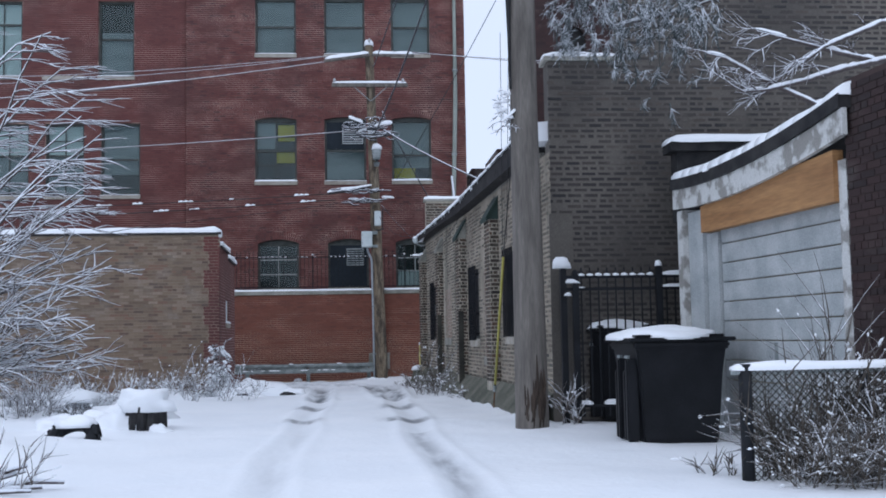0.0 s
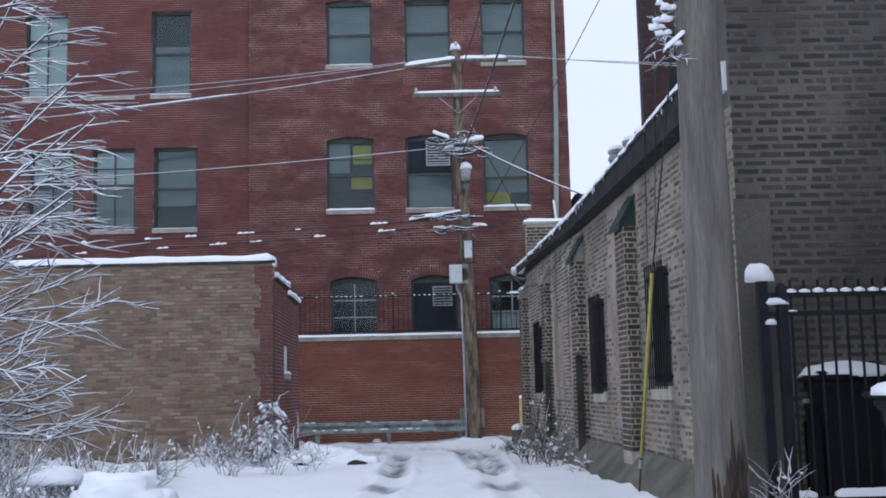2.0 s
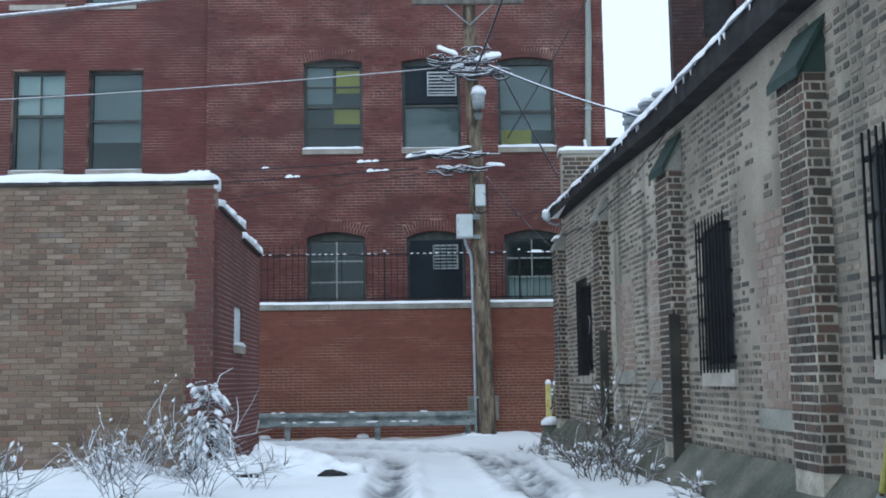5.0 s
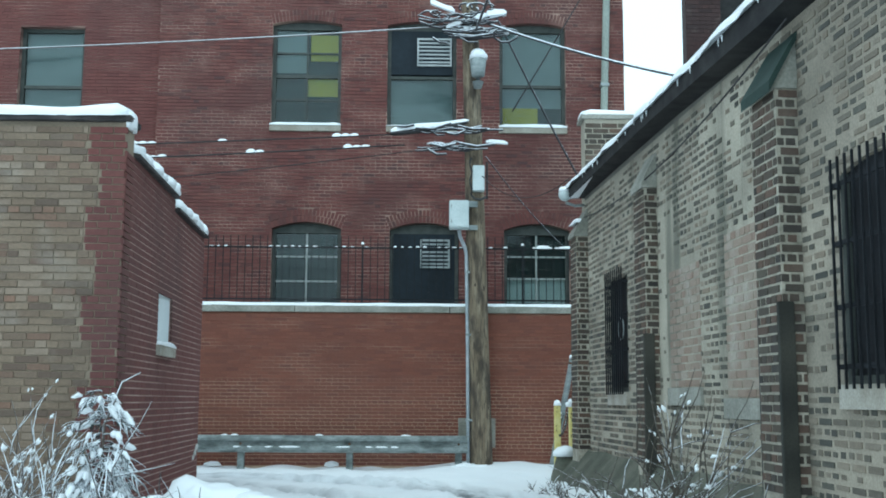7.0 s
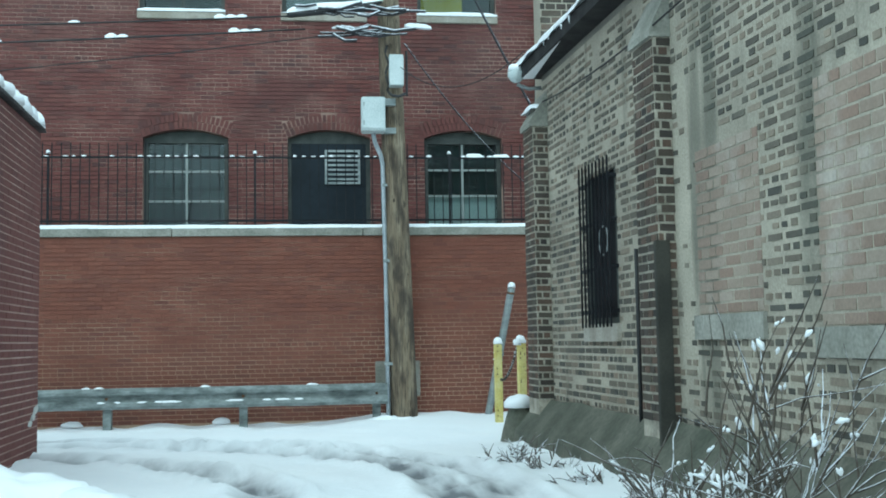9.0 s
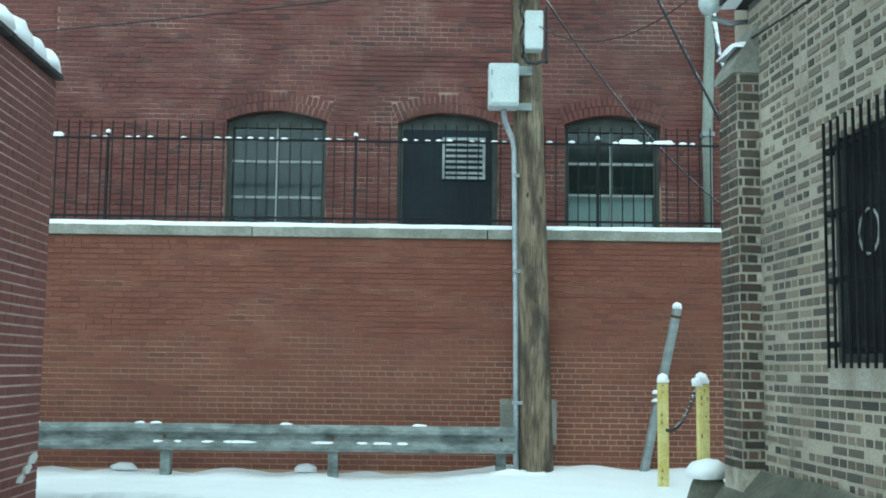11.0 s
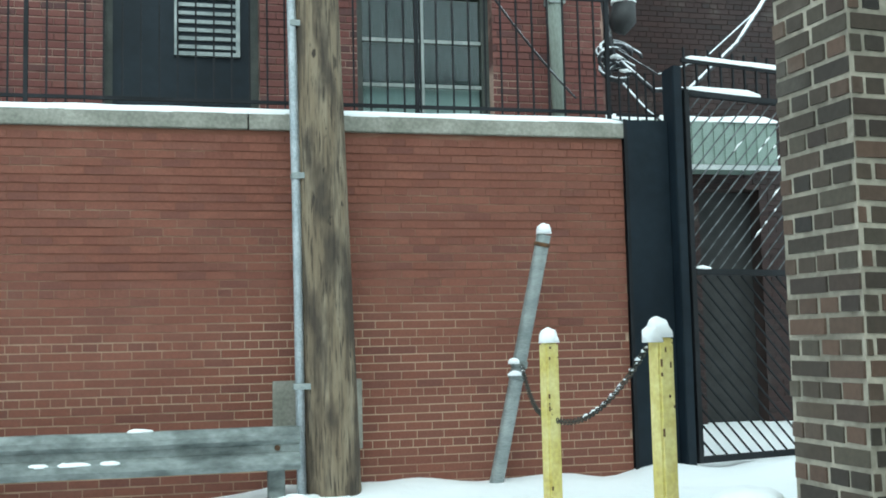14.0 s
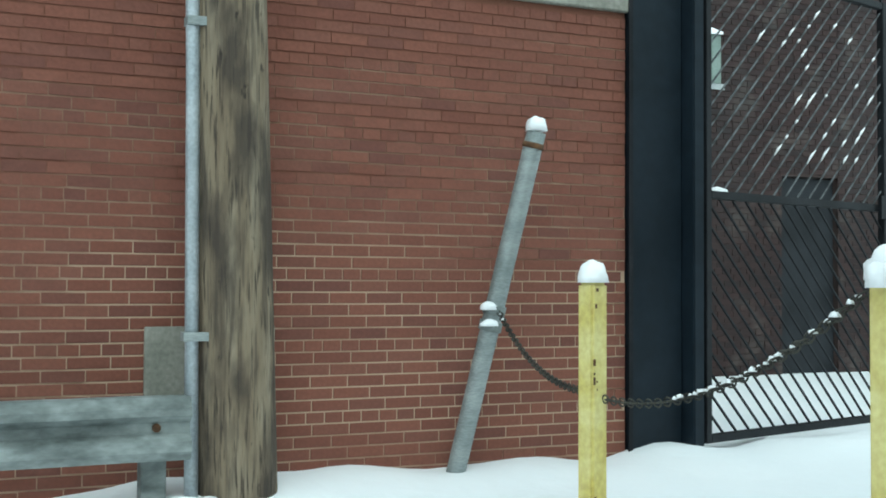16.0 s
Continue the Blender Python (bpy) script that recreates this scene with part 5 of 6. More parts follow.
# ---- near utility pole ----
near = thing("utility_pole", (-0.94, -20.5, 0), "stout grey wooden utility pole, split and dark at its foot", "utility pole")
ring = [(-0.94 - 0.004 * z, -20.5, z) for z in (-0.2, 0.1, 0.5, 1, 2, 3, 4, 5, 6, 7, 8, 9, 10, 11)]
part("shaft", Geo().tube(ring, [0.214 - 0.007 * min(4, max(0, p[2])) - 0.003 * max(0, p[2]) for p in ring], 20), WOOD_GREY, near, "", True)
rot = Geo()
for i in range(26):
    a = radians(235 + 80 * rng.random())
    z0 = 0.05 + 0.45 * rng.random()
    r = 0.203
    p = Vector((-0.94 + math.cos(a) * r, -20.5 + math.sin(a) * r, z0))
    rot.tube([p, p + Vector((0.01, 0.0, 0.2)), p + Vector((0.0, 0.012, 0.35 + 0.3 * rng.random()))], [0.012, 0.022, 0.006], 6)
tagged(part("rotten_wood", rot, ROT, near, "dark rotten splinters", True), kind="stuff")
vine = Geo()
rv_ = random.Random(77)


def late_vine():
    for i in range(20):
        p = Vector((-1.16 + rv_.uniform(-0.12, 0.08), -20.57, 4.1 + rv_.uniform(-0.2, 0.22)))
        d = Vector((rv_.uniform(-1, 0.5), rv_.uniform(-0.3, 0.3), rv_.uniform(-0.8, 0.9))).normalized()
        branch(vine, p, d, rv_.uniform(0.08, 0.2), 0.008, 1, rv_, 0.05, 1.0, 4, None, 4)
    part("dead_vine", vine, BARK, near, "dead vine loaded with snow", True)
    vs_ = Geo().strip((-1.25, -20.59, 3.98), (-1.08, -20.59, 4.12), 0.09, 0.07, 0.03, 0.9, 2)
    for i in range(14):
        s = rv_.uniform(0.012, 0.035)
        vs_.lump((-1.18 + rv_.uniform(-0.16, 0.12), -20.61, 4.14 + rv_.uniform(-0.12, 0.26)), s * 1.5, s, s, i, 0.9, 8, 5, -0.5)
    tagged(part("snow_load", vs_, SNOW, near, "snow caught in the vine", True), kind="stuff")


part("riser", Geo().tube([(-1.14, -20.61, 4.4), (-1.15, -20.61, 6.5), (-1.16, -20.0, 11)], [0.02, 0.06, 0.05], 8), CABLE, near, "", True)

# ---- iron fence between building and garage ----
gf_ = thing("iron_fence", (0.1, -20.0, 0), "black iron picket fence closing a side yard", "fence")
FX0, FX1, FYY = -0.42, 0.86, -20.05
for x, top in ((FX0, 2.2), (FX0 + 0.16, 2.05), (FX1, 2.12)):
    part("post", Geo().box(x - 0.04, FYY - 0.04, 0.0, x + 0.04, FYY + 0.04, top), BLACK, gf_)
    part("finial", Geo().lump((x, FYY, top), 0.045, 0.045, 0.07, 0, 0.0), BLACK, gf_)
for z in (0.34, 1.86, 2.02):
    part("rail", Geo().box(FX0, FYY - 0.018, z - 0.02, FX1, FYY + 0.018, z + 0.02), BLACK, gf_)
x = FX0 + 0.24
while x < FX1 - 0.04:
    part("picket", Geo().box(x - 0.009, FYY - 0.009, 0.2, x + 0.009, FYY + 0.009, 2.14), BLACK, gf_)
    x += 0.115
for z in (1.86, 2.02):
    part("rail", Geo().box(FX1, FYY - 0.018, z - 0.02, 1.5, FYY + 0.018, z + 0.02), BLACK, gf_)
x = FX1 + 0.1
while x < 1.45:
    part("picket", Geo().box(x - 0.009, FYY - 0.009, 0.2, x + 0.009, FYY + 0.009, 2.04), BLACK, gf_)
    x += 0.115
fs = Geo()
x = FX0 + 0.2
while x < FX1 - 0.1:
    fs.strip((x, FYY, 2.038), (x + 0.085, FYY, 2.038), 0.045, 0.02 + 0.02 * rng.random(), 0.03, 0.5, x)
    if rng.random() < 0.5:
        fs.strip((x, FYY, 1.878), (x + 0.085, FYY, 1.878), 0.04, 0.015, 0.03, 0.5, x)
    x += 0.115
fs.strip((FX0 + 0.15, FYY, 0.36), (FX1, FYY, 0.36), 0.06, 0.06, 0.05, 0.5, 5, 0.4)
fs.strip((FX1 + 0.03, FYY, 2.04), (1.5, FYY, 2.04), 0.06, 0.06).strip((FX1 + 0.03, FYY, 1.88), (1.5, FYY, 1.88), 0.06, 0.04).lump((FX1, FYY, 2.17), 0.05, 0.05, 0.06).lump((FX0 - 0.02, FYY, 2.17), 0.13, 0.08, 0.12, 2, 0.3, 14, 6, -0.3)
fs.lump((FX0 + 0.1, FYY, 1.95), 0.12, 0.06, 0.05, 5).lump((FX0 + 0.05, FYY - 0.03, 1.78), 0.05, 0.04, 0.04, 6)
solo("fence_snow", fs, SNOW, "lines of snow on black iron rails", "snow", "", "stuff", True)

# ---- wheeled bins ----


def wheeled_bin(at, turn, label, size):
    m = Matrix.Translation(at) @ Matrix.Rotation(radians(turn), 4, "Z") @ Matrix.Diagonal((*size, 1))
    ob = thing("wheeled_bin", at, label, "bin", "bins by the garage")
    g = Geo()
    outline = lambda k, z: [(-0.30 - k, -0.36 - k, z), (0.30 + k, -0.36 - k, z), (0.30 + k, 0.34 + k, z), (-0.30 - k, 0.34 + k, z)]
    lv = [(-0.02, 0.06), (0.0, 0.12), (0.035, 0.75), (0.06, 1.0), (0.085, 1.0), (0.085, 1.06)]
    vs = [m @ Vector(p) for k, z in lv for p in outline(k, z)]
    g.add(vs, [(i * 4 + j, i * 4 + (j + 1) % 4, i * 4 + 4 + (j + 1) % 4, i * 4 + 4 + j) for i in range(len(lv) - 1) for j in range(4)] + [(3, 2, 1, 0), tuple(range(len(vs) - 4, len(vs)))])
    body = part("body", g, BIN, ob, bev=0.018)
    for u in (-0.30, -0.02):
        part("rib", Geo().box(-0.425, u - 0.035, 0.1, -0.33, u + 0.035, 0.9, m), BIN, body, bev=0.015)
    for u in (-0.16, 0.12):
        part("recess_rib", Geo().box(-0.41, u - 0.03, 0.1, -0.33, u + 0.03, 0.78, m), BIN, body, bev=0.012)
    for u in (-0.2, 0.06):
        part("mark", Geo().box(-0.398, u - 0.05, 0.90, -0.374, u + 0.05, 0.93, m), GALV, body, "pale moulded mark")
    part("lid", Geo().box(-0.43, -0.47, 1.062, 0.43, 0.46, 1.10, m).box(-0.36, -0.4, 1.10, 0.36, 0.38, 1.13, m), BIN, ob, bev=0.012)
    part("handle", Geo().tube([m @ Vector(p) for p in ((-0.3, 0.45, 1.03), (-0.28, 0.52, 1.04), (0.28, 0.52, 1.04), (0.3, 0.45, 1.03))], 0.018, 8), BIN, ob, "", True)
    for u in (-0.3, 0.3):
        part("wheel", Geo().tube([m @ Vector((u - 0.03, 0.36, 0.13)), m @ Vector((u + 0.03, 0.36, 0.13))], 0.125, 16), BLACK, ob, "", True)
    sn = Geo()
    for i in range(2):
        sn.lump(m @ Vector((-0.03, 0, 1.10)), 0.43 * size[0] + 0.03 - 0.06 * i, 0.46 * size[1] + 0.02 - 0.06 * i, 0.11 + 0.02 * i, at[0] + i, 0.22, 26, 7, -0.2)
    solo("bin_snow", sn, SNOW, "thick pillow of snow on a bin lid", "snow", "snow on bins", "stuff", True)
    return ob


wheeled_bin((0.28, -22.4, 0.02), 0, "black plastic wheeled bin under thick snow", (1.34, 1.3, 1.09))
wheeled_bin((0.42, -19.4, 0.06), 8, "black wheeled bin behind the iron fence", (1.19, 1.19, 1.17))

# ---- garage ----
gar = thing("garage", (2.5, -23, 0), "old garage with a white panelled door and sagging roof", "garage")
A, Bq = Vector((0.98, -21.55, 0)), Vector((1.28, -24.75, 0))
MG = Matrix.Translation(A) @ Matrix.Rotation(math.atan2(Bq.y - A.y, Bq.x - A.x), 4, "Z")
LG = (Bq - A).length
part("corner_post", Geo().box(-0.50, -0.10, 0, -0.32, 0.12, 2.76, MG), PEEL, gar, "peeling white corner post", bev=0.008)
part("jamb", Geo().box(-0.318, -0.03, 0, 0.10, 0.14, 2.72, MG).box(0.102, 0.02, 0, 0.42, 0.14, 2.42, MG), PAINT_W, gar)
part("jamb", Geo().box(3.24, -0.04, 0, 3.38, 0.16, 2.8, MG), PEEL, gar)
for i in range(11):
    z0 = 0.06 + 0.222 * i
    part("door_panel", Geo().box(0.425, 0.06, z0 + 0.007, 3.236, 0.10, z0 + 0.215, MG), PAINT_W, gar, bev=0.008)
part("door_handle", Geo().box(1.7, 0.03, 0.9, 1.73, 0.06, 1.15, MG), GALV, gar)
fa = Geo()
hd = Geo()
sl = Geo()
tr = Geo()
N = 14
sag = lambda u: 2.745 + 0.036 * (u - 0.55) ** 2 - 0.011 * max(0.0, u - 1.0) ** 2
for i in range(N):
    a, b2 = -0.52 + 4.04 * i / N, -0.52 + 4.04 * (i + 1) / N
    fa.prism([(a, sag(a)), (b2, sag(b2)), (b2, sag(b2) + 0.24), (a, sag(a) + 0.24)], -0.14, -0.09, MG)
    tr.prism([(a, sag(a) + 0.24), (b2, sag(b2) + 0.24), (b2, sag(b2) + 0.37), (a, sag(a) + 0.37)], -0.17, 3.0, MG)
    p, q = MG @ Vector((a, 0.0, sag(a) + 0.37)), MG @ Vector((b2 + 0.01, 0.0, sag(b2) + 0.37))
    sl.strip(p, q, 0.32, 0.12, 0.1, 0.3, 2, 0.0, 1.0)
    p, q = MG @ Vector((a, 1.55, sag(a) + 0.37)), MG @ Vector((b2 + 0.01, 1.55, sag(b2) + 0.37))
    sl.strip(p, q, 2.8, 0.15, 0.16, 0.2, 6, 0.0, 1.0)
hd.prism([(0.2, 2.43), (3.24, 2.43), (3.24, 2.90), (0.2, 2.74)], -0.088, 0.018, MG)
part("header_beam", hd, TIMBER, gar, "bare orange timber header")
part("fascia_board", fa, PEEL, gar, "peeling white fascia board")
part("roof", tr, TAR, gar)
solo("roof_snow", sl, SNOW, "thick snow along a sagging garage roof edge", "snow", "", "stuff", True)
part("side_wall", Geo().box(-0.50, 0.122, 0, -0.38, 3.0, 2.76, MG), MORTAR_GREY, gar)
mb = MG @ Matrix.Translation((3.40, -0.06, 0))
pw = part("brick_pier", Geo().box(0.0, 0.02, 0, 1.0, 0.4, 3.5, mb), MORTAR_BROWN, gar)
brick_wall(mb @ Matrix.Translation((0, 0.02, 0)), 1.0, 3.5, [], M_BROWN, pw, None, rnd=70)
part("back_wall", Geo().box(0.122, 2.8, 0, LG, 3.0, 2.66, MG), MORTAR_GREY, gar)
part("upper_roof", Geo().box(0.93, -20.6, 3.60, 3.6, -20.2, 3.72).box(1.02, -20.52, 2.7, 3.5, -20.25, 3.598), TAR, gar)
solo("roof_snow", Geo().strip((0.92, -20.42, 3.72), (3.6, -20.42, 3.73), 0.44, 0.12), SNOW, "thick snow on a flat garage roof", "snow", "", "stuff", True)

# ---- chain-link fence ----
cf = thing("chain_fence", (0.6, -26.1, 0), "chain-link fence overgrown with snowy weeds", "fence")
CY = -26.12
for x, r in ((-0.17, 0.05), (0.78, 0.035), (1.9, 0.035)):
    part("post", Geo().tube([(x, CY, 0), (x, CY, 1.02)], r, 10), BLACK, cf, "", True)
part("top_rail", Geo().tube([(-0.28, CY, 0.96), (2.4, CY, 0.97)], 0.024, 8), GALV, cf, "", True)
cl = Geo()
stepc = 0.055
for i in range(int(4.4 / stepc)):
    for s in (1, -1):
        x0 = -0.22 + (i - 16) * stepc
        pts = []
        for j in range(9):
            x = x0 + s * j * 0.11
            if -0.22 <= x <= 2.4:
                pts.append((x, CY - 0.03 - 0.006 * s, 0.08 + j * 0.112))
        if len(pts) > 1:
            cl.tube(pts, 0.004, 3, False)
tagged(part("mesh_wire", cl, GUARD, cf), kind="stuff")
solo("fence_snow", Geo().strip((-0.28, CY, 0.975), (2.4, CY, 0.985), 0.09, 0.06, 0.05, 0.6, 9), SNOW, "snow piled on a chain-link fence rail", "snow", "", "stuff", True)

# ---- bollards, chain and leaning pipe ----


def bollard(x, y, h, turn, seed):
    m = Matrix.Translation((x, y, 0)) @ Matrix.Rotation(radians(turn), 4, "Z")
    ob = thing("bollard", (x, y, 0), "chipped yellow steel bollard with a snow cap", "bollard", "yellow bollards")
    part("post", Geo().box(-0.045, -0.045, -0.2, 0.045, 0.045, h, m), YELLOW, ob, bev=0.012)
    ch = Geo()
    r2 = random.Random(seed)
    for i in range(11):
        u, z, s = -0.035 + 0.07 * r2.random(), 0.1 + (h - 0.1) * r2.random() ** 0.7, 0.0025 + 0.004 * r2.random()
        if i % 2:
            u = -0.034
        ch.box(u - s, -0.0465, z, u + s, -0.044, z + s * (2 + 5 * r2.random()), m)
    tagged(part("rust_chip", ch, RUST, ob), kind="stuff")
    part("top_plate", Geo().box(-0.04, -0.04, h, 0.04, 0.04, h + 0.006, m), RUST, ob)
    sn = Geo().lump((x, y, h + 0.008), 0.062, 0.062, 0.078, seed, 0.2, 16, 7, -0.12)
    if seed == 2:
        sn = Geo().lump((x - 0.012, y, h + 0.006), 0.068, 0.062, 0.08, 3, 0.35, 18, 8, -0.15)
        sn.lump((x - 0.055, y - 0.02, h - 0.01), 0.045, 0.045, 0.06, 5, 0.5, 10, 5, -0.3)
    solo("bollard_snow", sn, SNOW, "lump of snow on top of a bollard", "snow", "snow on bollards", "stuff", True)


bollard(-1.24, -1.70, 1.045, 14, 1)
bollard(-1.22, -3.24, 1.06, 14, 2)
lean = thing("leaning_pipe", (-1.12, -0.10, 0), "bent grey steel pipe leaning beside a brick wall", "pipe")
la, lb = Vector((-1.15, -0.12, -0.05)), Vector((-0.81, -0.42, 1.83))
part("pipe", Geo().tube([la.lerp(lb, i / 12) for i in range(13)], 0.052, 14), GALV, lean, "", True)
for q in (0.46, 0.505):
    p = la.lerp(lb, q)
    part("band", Geo().tube([p - (lb - la).normalized() * 0.025, p + (lb - la).normalized() * 0.025], 0.062, 14), GALV_OLD, lean, "", True)
part("cap", Geo().tube([la.lerp(lb, 0.955), la.lerp(lb, 0.97)], 0.058, 14), RUST, lean, "", True)
solo("pipe_snow", Geo().lump(lb + Vector((0, 0, 0.02)), 0.06, 0.06, 0.06, 1).lump(la.lerp(lb, 0.51) + Vector((-0.05, -0.03, 0.0)), 0.05, 0.04, 0.035, 3).lump(la.lerp(lb, 0.475) + Vector((-0.04, -0.05, -0.02)), 0.05, 0.03, 0.03, 4), SNOW, "knobs of snow on a leaning pipe", "snow", "", "stuff", True)


def chain(a, b2, sag, name_label):
    pts = wire((a, b2), 46, sag)
    ob = thing("chain", pts[0], name_label, "chain")
    for i, (p, q) in enumerate(zip(pts, pts[1:])):
        d = (q - p)
        L = d.length
        d.normalize()
        s = d.cross(Vector((0, 0, 1))).normalized()
        w = s if i % 2 else s.cross(d)
        c = (p + q) / 2
        loop = [c + d * (L * 0.75 * math.cos(t)) + w * (0.016 * math.sin(t)) for t in (2 * math.pi * j / 8 for j in range(9))]
        part("link", Geo().tube(loop, 0.0037, 5, False), GUARD, ob)
    return pts


p1 = chain((-1.22, -1.75, 0.585), (-1.26, -3.19, 1.02), 0.12, "rusty steel chain between bollards with bits of snow")
p2 = chain((-0.97, -0.30, 0.90), (-1.26, -1.65, 0.61), 0.09, "rusty steel chain slung from a leaning pipe")
cs = Geo()
for i, p in enumerate(p1[16:] + p2[:12:2]):
    if rng.random() < 0.6:
        s = 0.006 + 0.008 * rng.random()
        cs.lump(p + Vector((0, 0, 0.006)), s * 1.3, s, s, i, 0.6, 7, 4)
solo("chain_snow", cs, SNOW, "crumbs of snow caught on a chain", "snow", "", "stuff", True)

# ---- steel panel and gate ----
gp = thing("steel_panel", (0.18, -0.05, 0), "charcoal steel sheet panel beside a gate", "panel")
part("sheet", Geo().box(0.018, -0.03, 0.0, 0.385, 0.25, 2.78), CHARCOAL, gp, bev=0.01)
part("edge_strip", Geo().box(0.004, -0.045, 0.0, 0.03, -0.031, 2.78), BLACK, gp)
part("gate_post", Geo().box(0.388, -0.14, 0.0, 0.465, 0.06, 3.2), CHARCOAL, gp, bev=0.008)
GM = Matrix.Translation((0.485, -0.10, 0)) @ Matrix.Rotation(radians(14), 4, "Z")
GW = 1.95
gate = thing("iron_gate", (0.47, -0.10, 0.1), "black iron gate with diagonal bars, snow on its rails", "gate")
part("gate_frame", Geo().box(0, -0.025, 0.10, 0.05, 0.025, 3.02, GM).box(GW - 0.05, -0.025, 0.10, GW, 0.025, 3.02, GM).box(0.05, -0.023, 0.10, GW - 0.05, 0.023, 0.15, GM).box(0.05, -0.023, 1.55, GW - 0.05, 0.023, 1.60, GM).box(0.05, -0.023, 2.97, GW - 0.05, 0.023, 3.018, GM), BLACK, gate, bev=0.004)
for z0, z1, s in ((0.15, 1.55, -1), (1.60, 2.97, 1)):
    H = z1 - z0
    off = -H
    while off < GW - 0.1:
        u0, u1 = max(0.05, 0.05 + off), min(GW - 0.05, 0.05 + off + H)
        if u1 - u0 > 0.03:
            za, zb = z0 + (u0 - 0.05 - off), z0 + (u1 - 0.05 - off)
            if s < 0:
                za, zb = z1 - (za - z0), z1 - (zb - z0)
            part("diagonal_bar", Geo().tube([GM @ Vector((u0, 0, za)), GM @ Vector((u1, 0, zb))], 0.0065 if s > 0 else 0.009, 5), FROST if s > 0 else BLACK, gate)
        off += 0.125
part("top_rail", Geo().box(0.0, -0.012, 3.24, GW, 0.012, 3.27, GM), BLACK, gate)
for i in range(16):
    u = 0.03 + (GW - 0.06) * i / 15
    part("spike", Geo().box(u - 0.008, -0.008, 3.02, u + 0.008, 0.008, 3.36, GM), BLACK, gate)
gs = Geo().strip(GM @ Vector((0.05, 0, 3.02)), GM @ Vector((0.8, 0, 3.02)), 0.05, 0.045).strip(GM @ Vector((0.05, 0, 3.27)), GM @ Vector((GW, 0, 3.27)), 0.04, 0.035, 0.05, 0.6, 3, 0.25).strip(GM @ Vector((0.06, 0, 1.6)), GM @ Vector((0.2, 0, 1.6)), 0.05, 0.03)
for i in range(34):
    u, z = 0.5 + 1.3 * rng.random(), 1.75 + 1.05 * rng.random()
    q = math.floor((u - z) / 0.125) * 0.125
    p = GM @ Vector((u, -0.008, 1.55 + u + round((z - u - 1.55) / 0.125) * 0.125))
    L = 0.02 + 0.08 * rng.random()
    gs.tube([p, p + GM.to_3x3() @ Vector((L * 0.5, 0, L * 0.6)), p + GM.to_3x3() @ Vector((L, 0, L))], [0.003, 0.009, 0.003], 6)
solo("gate_snow", gs, SNOW, "clots of snow caught on iron gate bars", "snow", "", "stuff", True)
part("latch", Geo().box(GW - 0.12, -0.05, 1.5, GW - 0.02, -0.026, 1.66, GM), BLACK, gate)

# ---- yard behind the gate ----
yard = thing("yard_building", (7, 4.7, 0), "brown brick building behind the gate, yard shade painted into its colour", "building")
my = Matrix.Translation((1.03, 4.5, 0))
hy = [Hole(1.87, 2.7, 0.02, 2.92), Hole(3.94, 4.76, 0.02, 2.28)]
# near-black brick: the shade of the closed-in yard is in its colour
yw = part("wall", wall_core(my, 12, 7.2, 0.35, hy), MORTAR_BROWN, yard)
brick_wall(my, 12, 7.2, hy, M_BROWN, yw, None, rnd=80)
part("door", Geo().box(3.96, 0.05, 0.02, 4.74, 0.09, 2.26, my), BLACK, yard, "black steel door", bev=0.01)
part("loading_door", Geo().box(1.89, 0.2, 0.02, 2.68, 0.24, 2.9, my), ROOM_SHADE, yard, "dark loading door")
part("roof", Geo().box(0, 0.36, 7.0, 12, 7, 7.2, my), TAR, yard)
aw = part("awning", Geo().box(0.25, -0.7, 3.1, 2.58, -0.001, 3.62, my), AWNING, yard, "pale green metal awning", bev=0.01)
for i in range(16):
    u = 0.36 + 0.14 * i
    part("awning_rib", Geo().box(u - 0.012, -0.713, 3.12, u + 0.012, -0.701, 3.6, my), AWNING, aw)
part("trim", Geo().box(0.23, -0.72, 3.04, 2.6, -0.702, 3.10, my), PAINT_W, aw)
solo("awning_snow", Geo().strip(my @ Vector((0.25, -0.35, 3.62)), my @ Vector((2.58, -0.35, 3.62)), 0.74, 0.10), SNOW, "snow lying on a metal awning", "snow", "", "stuff", True)
tower = thing("brown_tower", (9, 15.6, 0), "tall dark brown brick building with an arched window", "building")
mtw = Matrix.Translation((5.3, 15.6, 0))
ht = [Hole(1.15, 2.35, 13.2, 15.0, 0.5, 0.3)]
tw = part("wall", wall_core(mtw, 26, 24, 0.5, ht), MORTAR_BROWN, tower)
brick_wall(mtw, 26, 24, ht, M_TOWER, tw, None, course=0.14, length=0.42, header=0.2, joint=0.02, z_from=4, rnd=81)
# near-black sheet in place of the unlit room behind the arch
part("window", Geo().box(1.15, 0.3, 13.2, 2.35, 0.34, 15.5, mtw), ROOM_SHADE, tower, "dark arched window")
part("side_wall", Geo().add([mtw @ Vector(q) for q in ((0.0, 0.502, 0), (0.5, 0.502, 0), (7.5, 12, 0), (7.0, 12, 0), (0.0, 0.502, 24), (0.5, 0.502, 24), (7.5, 12, 24), (7.0, 12, 24))], [(0, 3, 2, 1), (4, 5, 6, 7), (0, 1, 5, 4), (1, 2, 6, 5), (2, 3, 7, 6), (3, 0, 4, 7)]), MORTAR_BROWN, tower)
part("roof", Geo().box(0, 0, 24.002, 26, 0.5, 24.2, mtw).box(7.6, 0.502, 23.9, 26, 12, 24.1, mtw), TAR, tower)
bay = Geo()
for x0, x1 in ((1.28, 1.42), (1.68, 1.86), (2.12, 2.26), (2.52, 2.66)):
    bay.box(x0, -0.16, 4.6, x1, -0.03, 13.0, mtw)
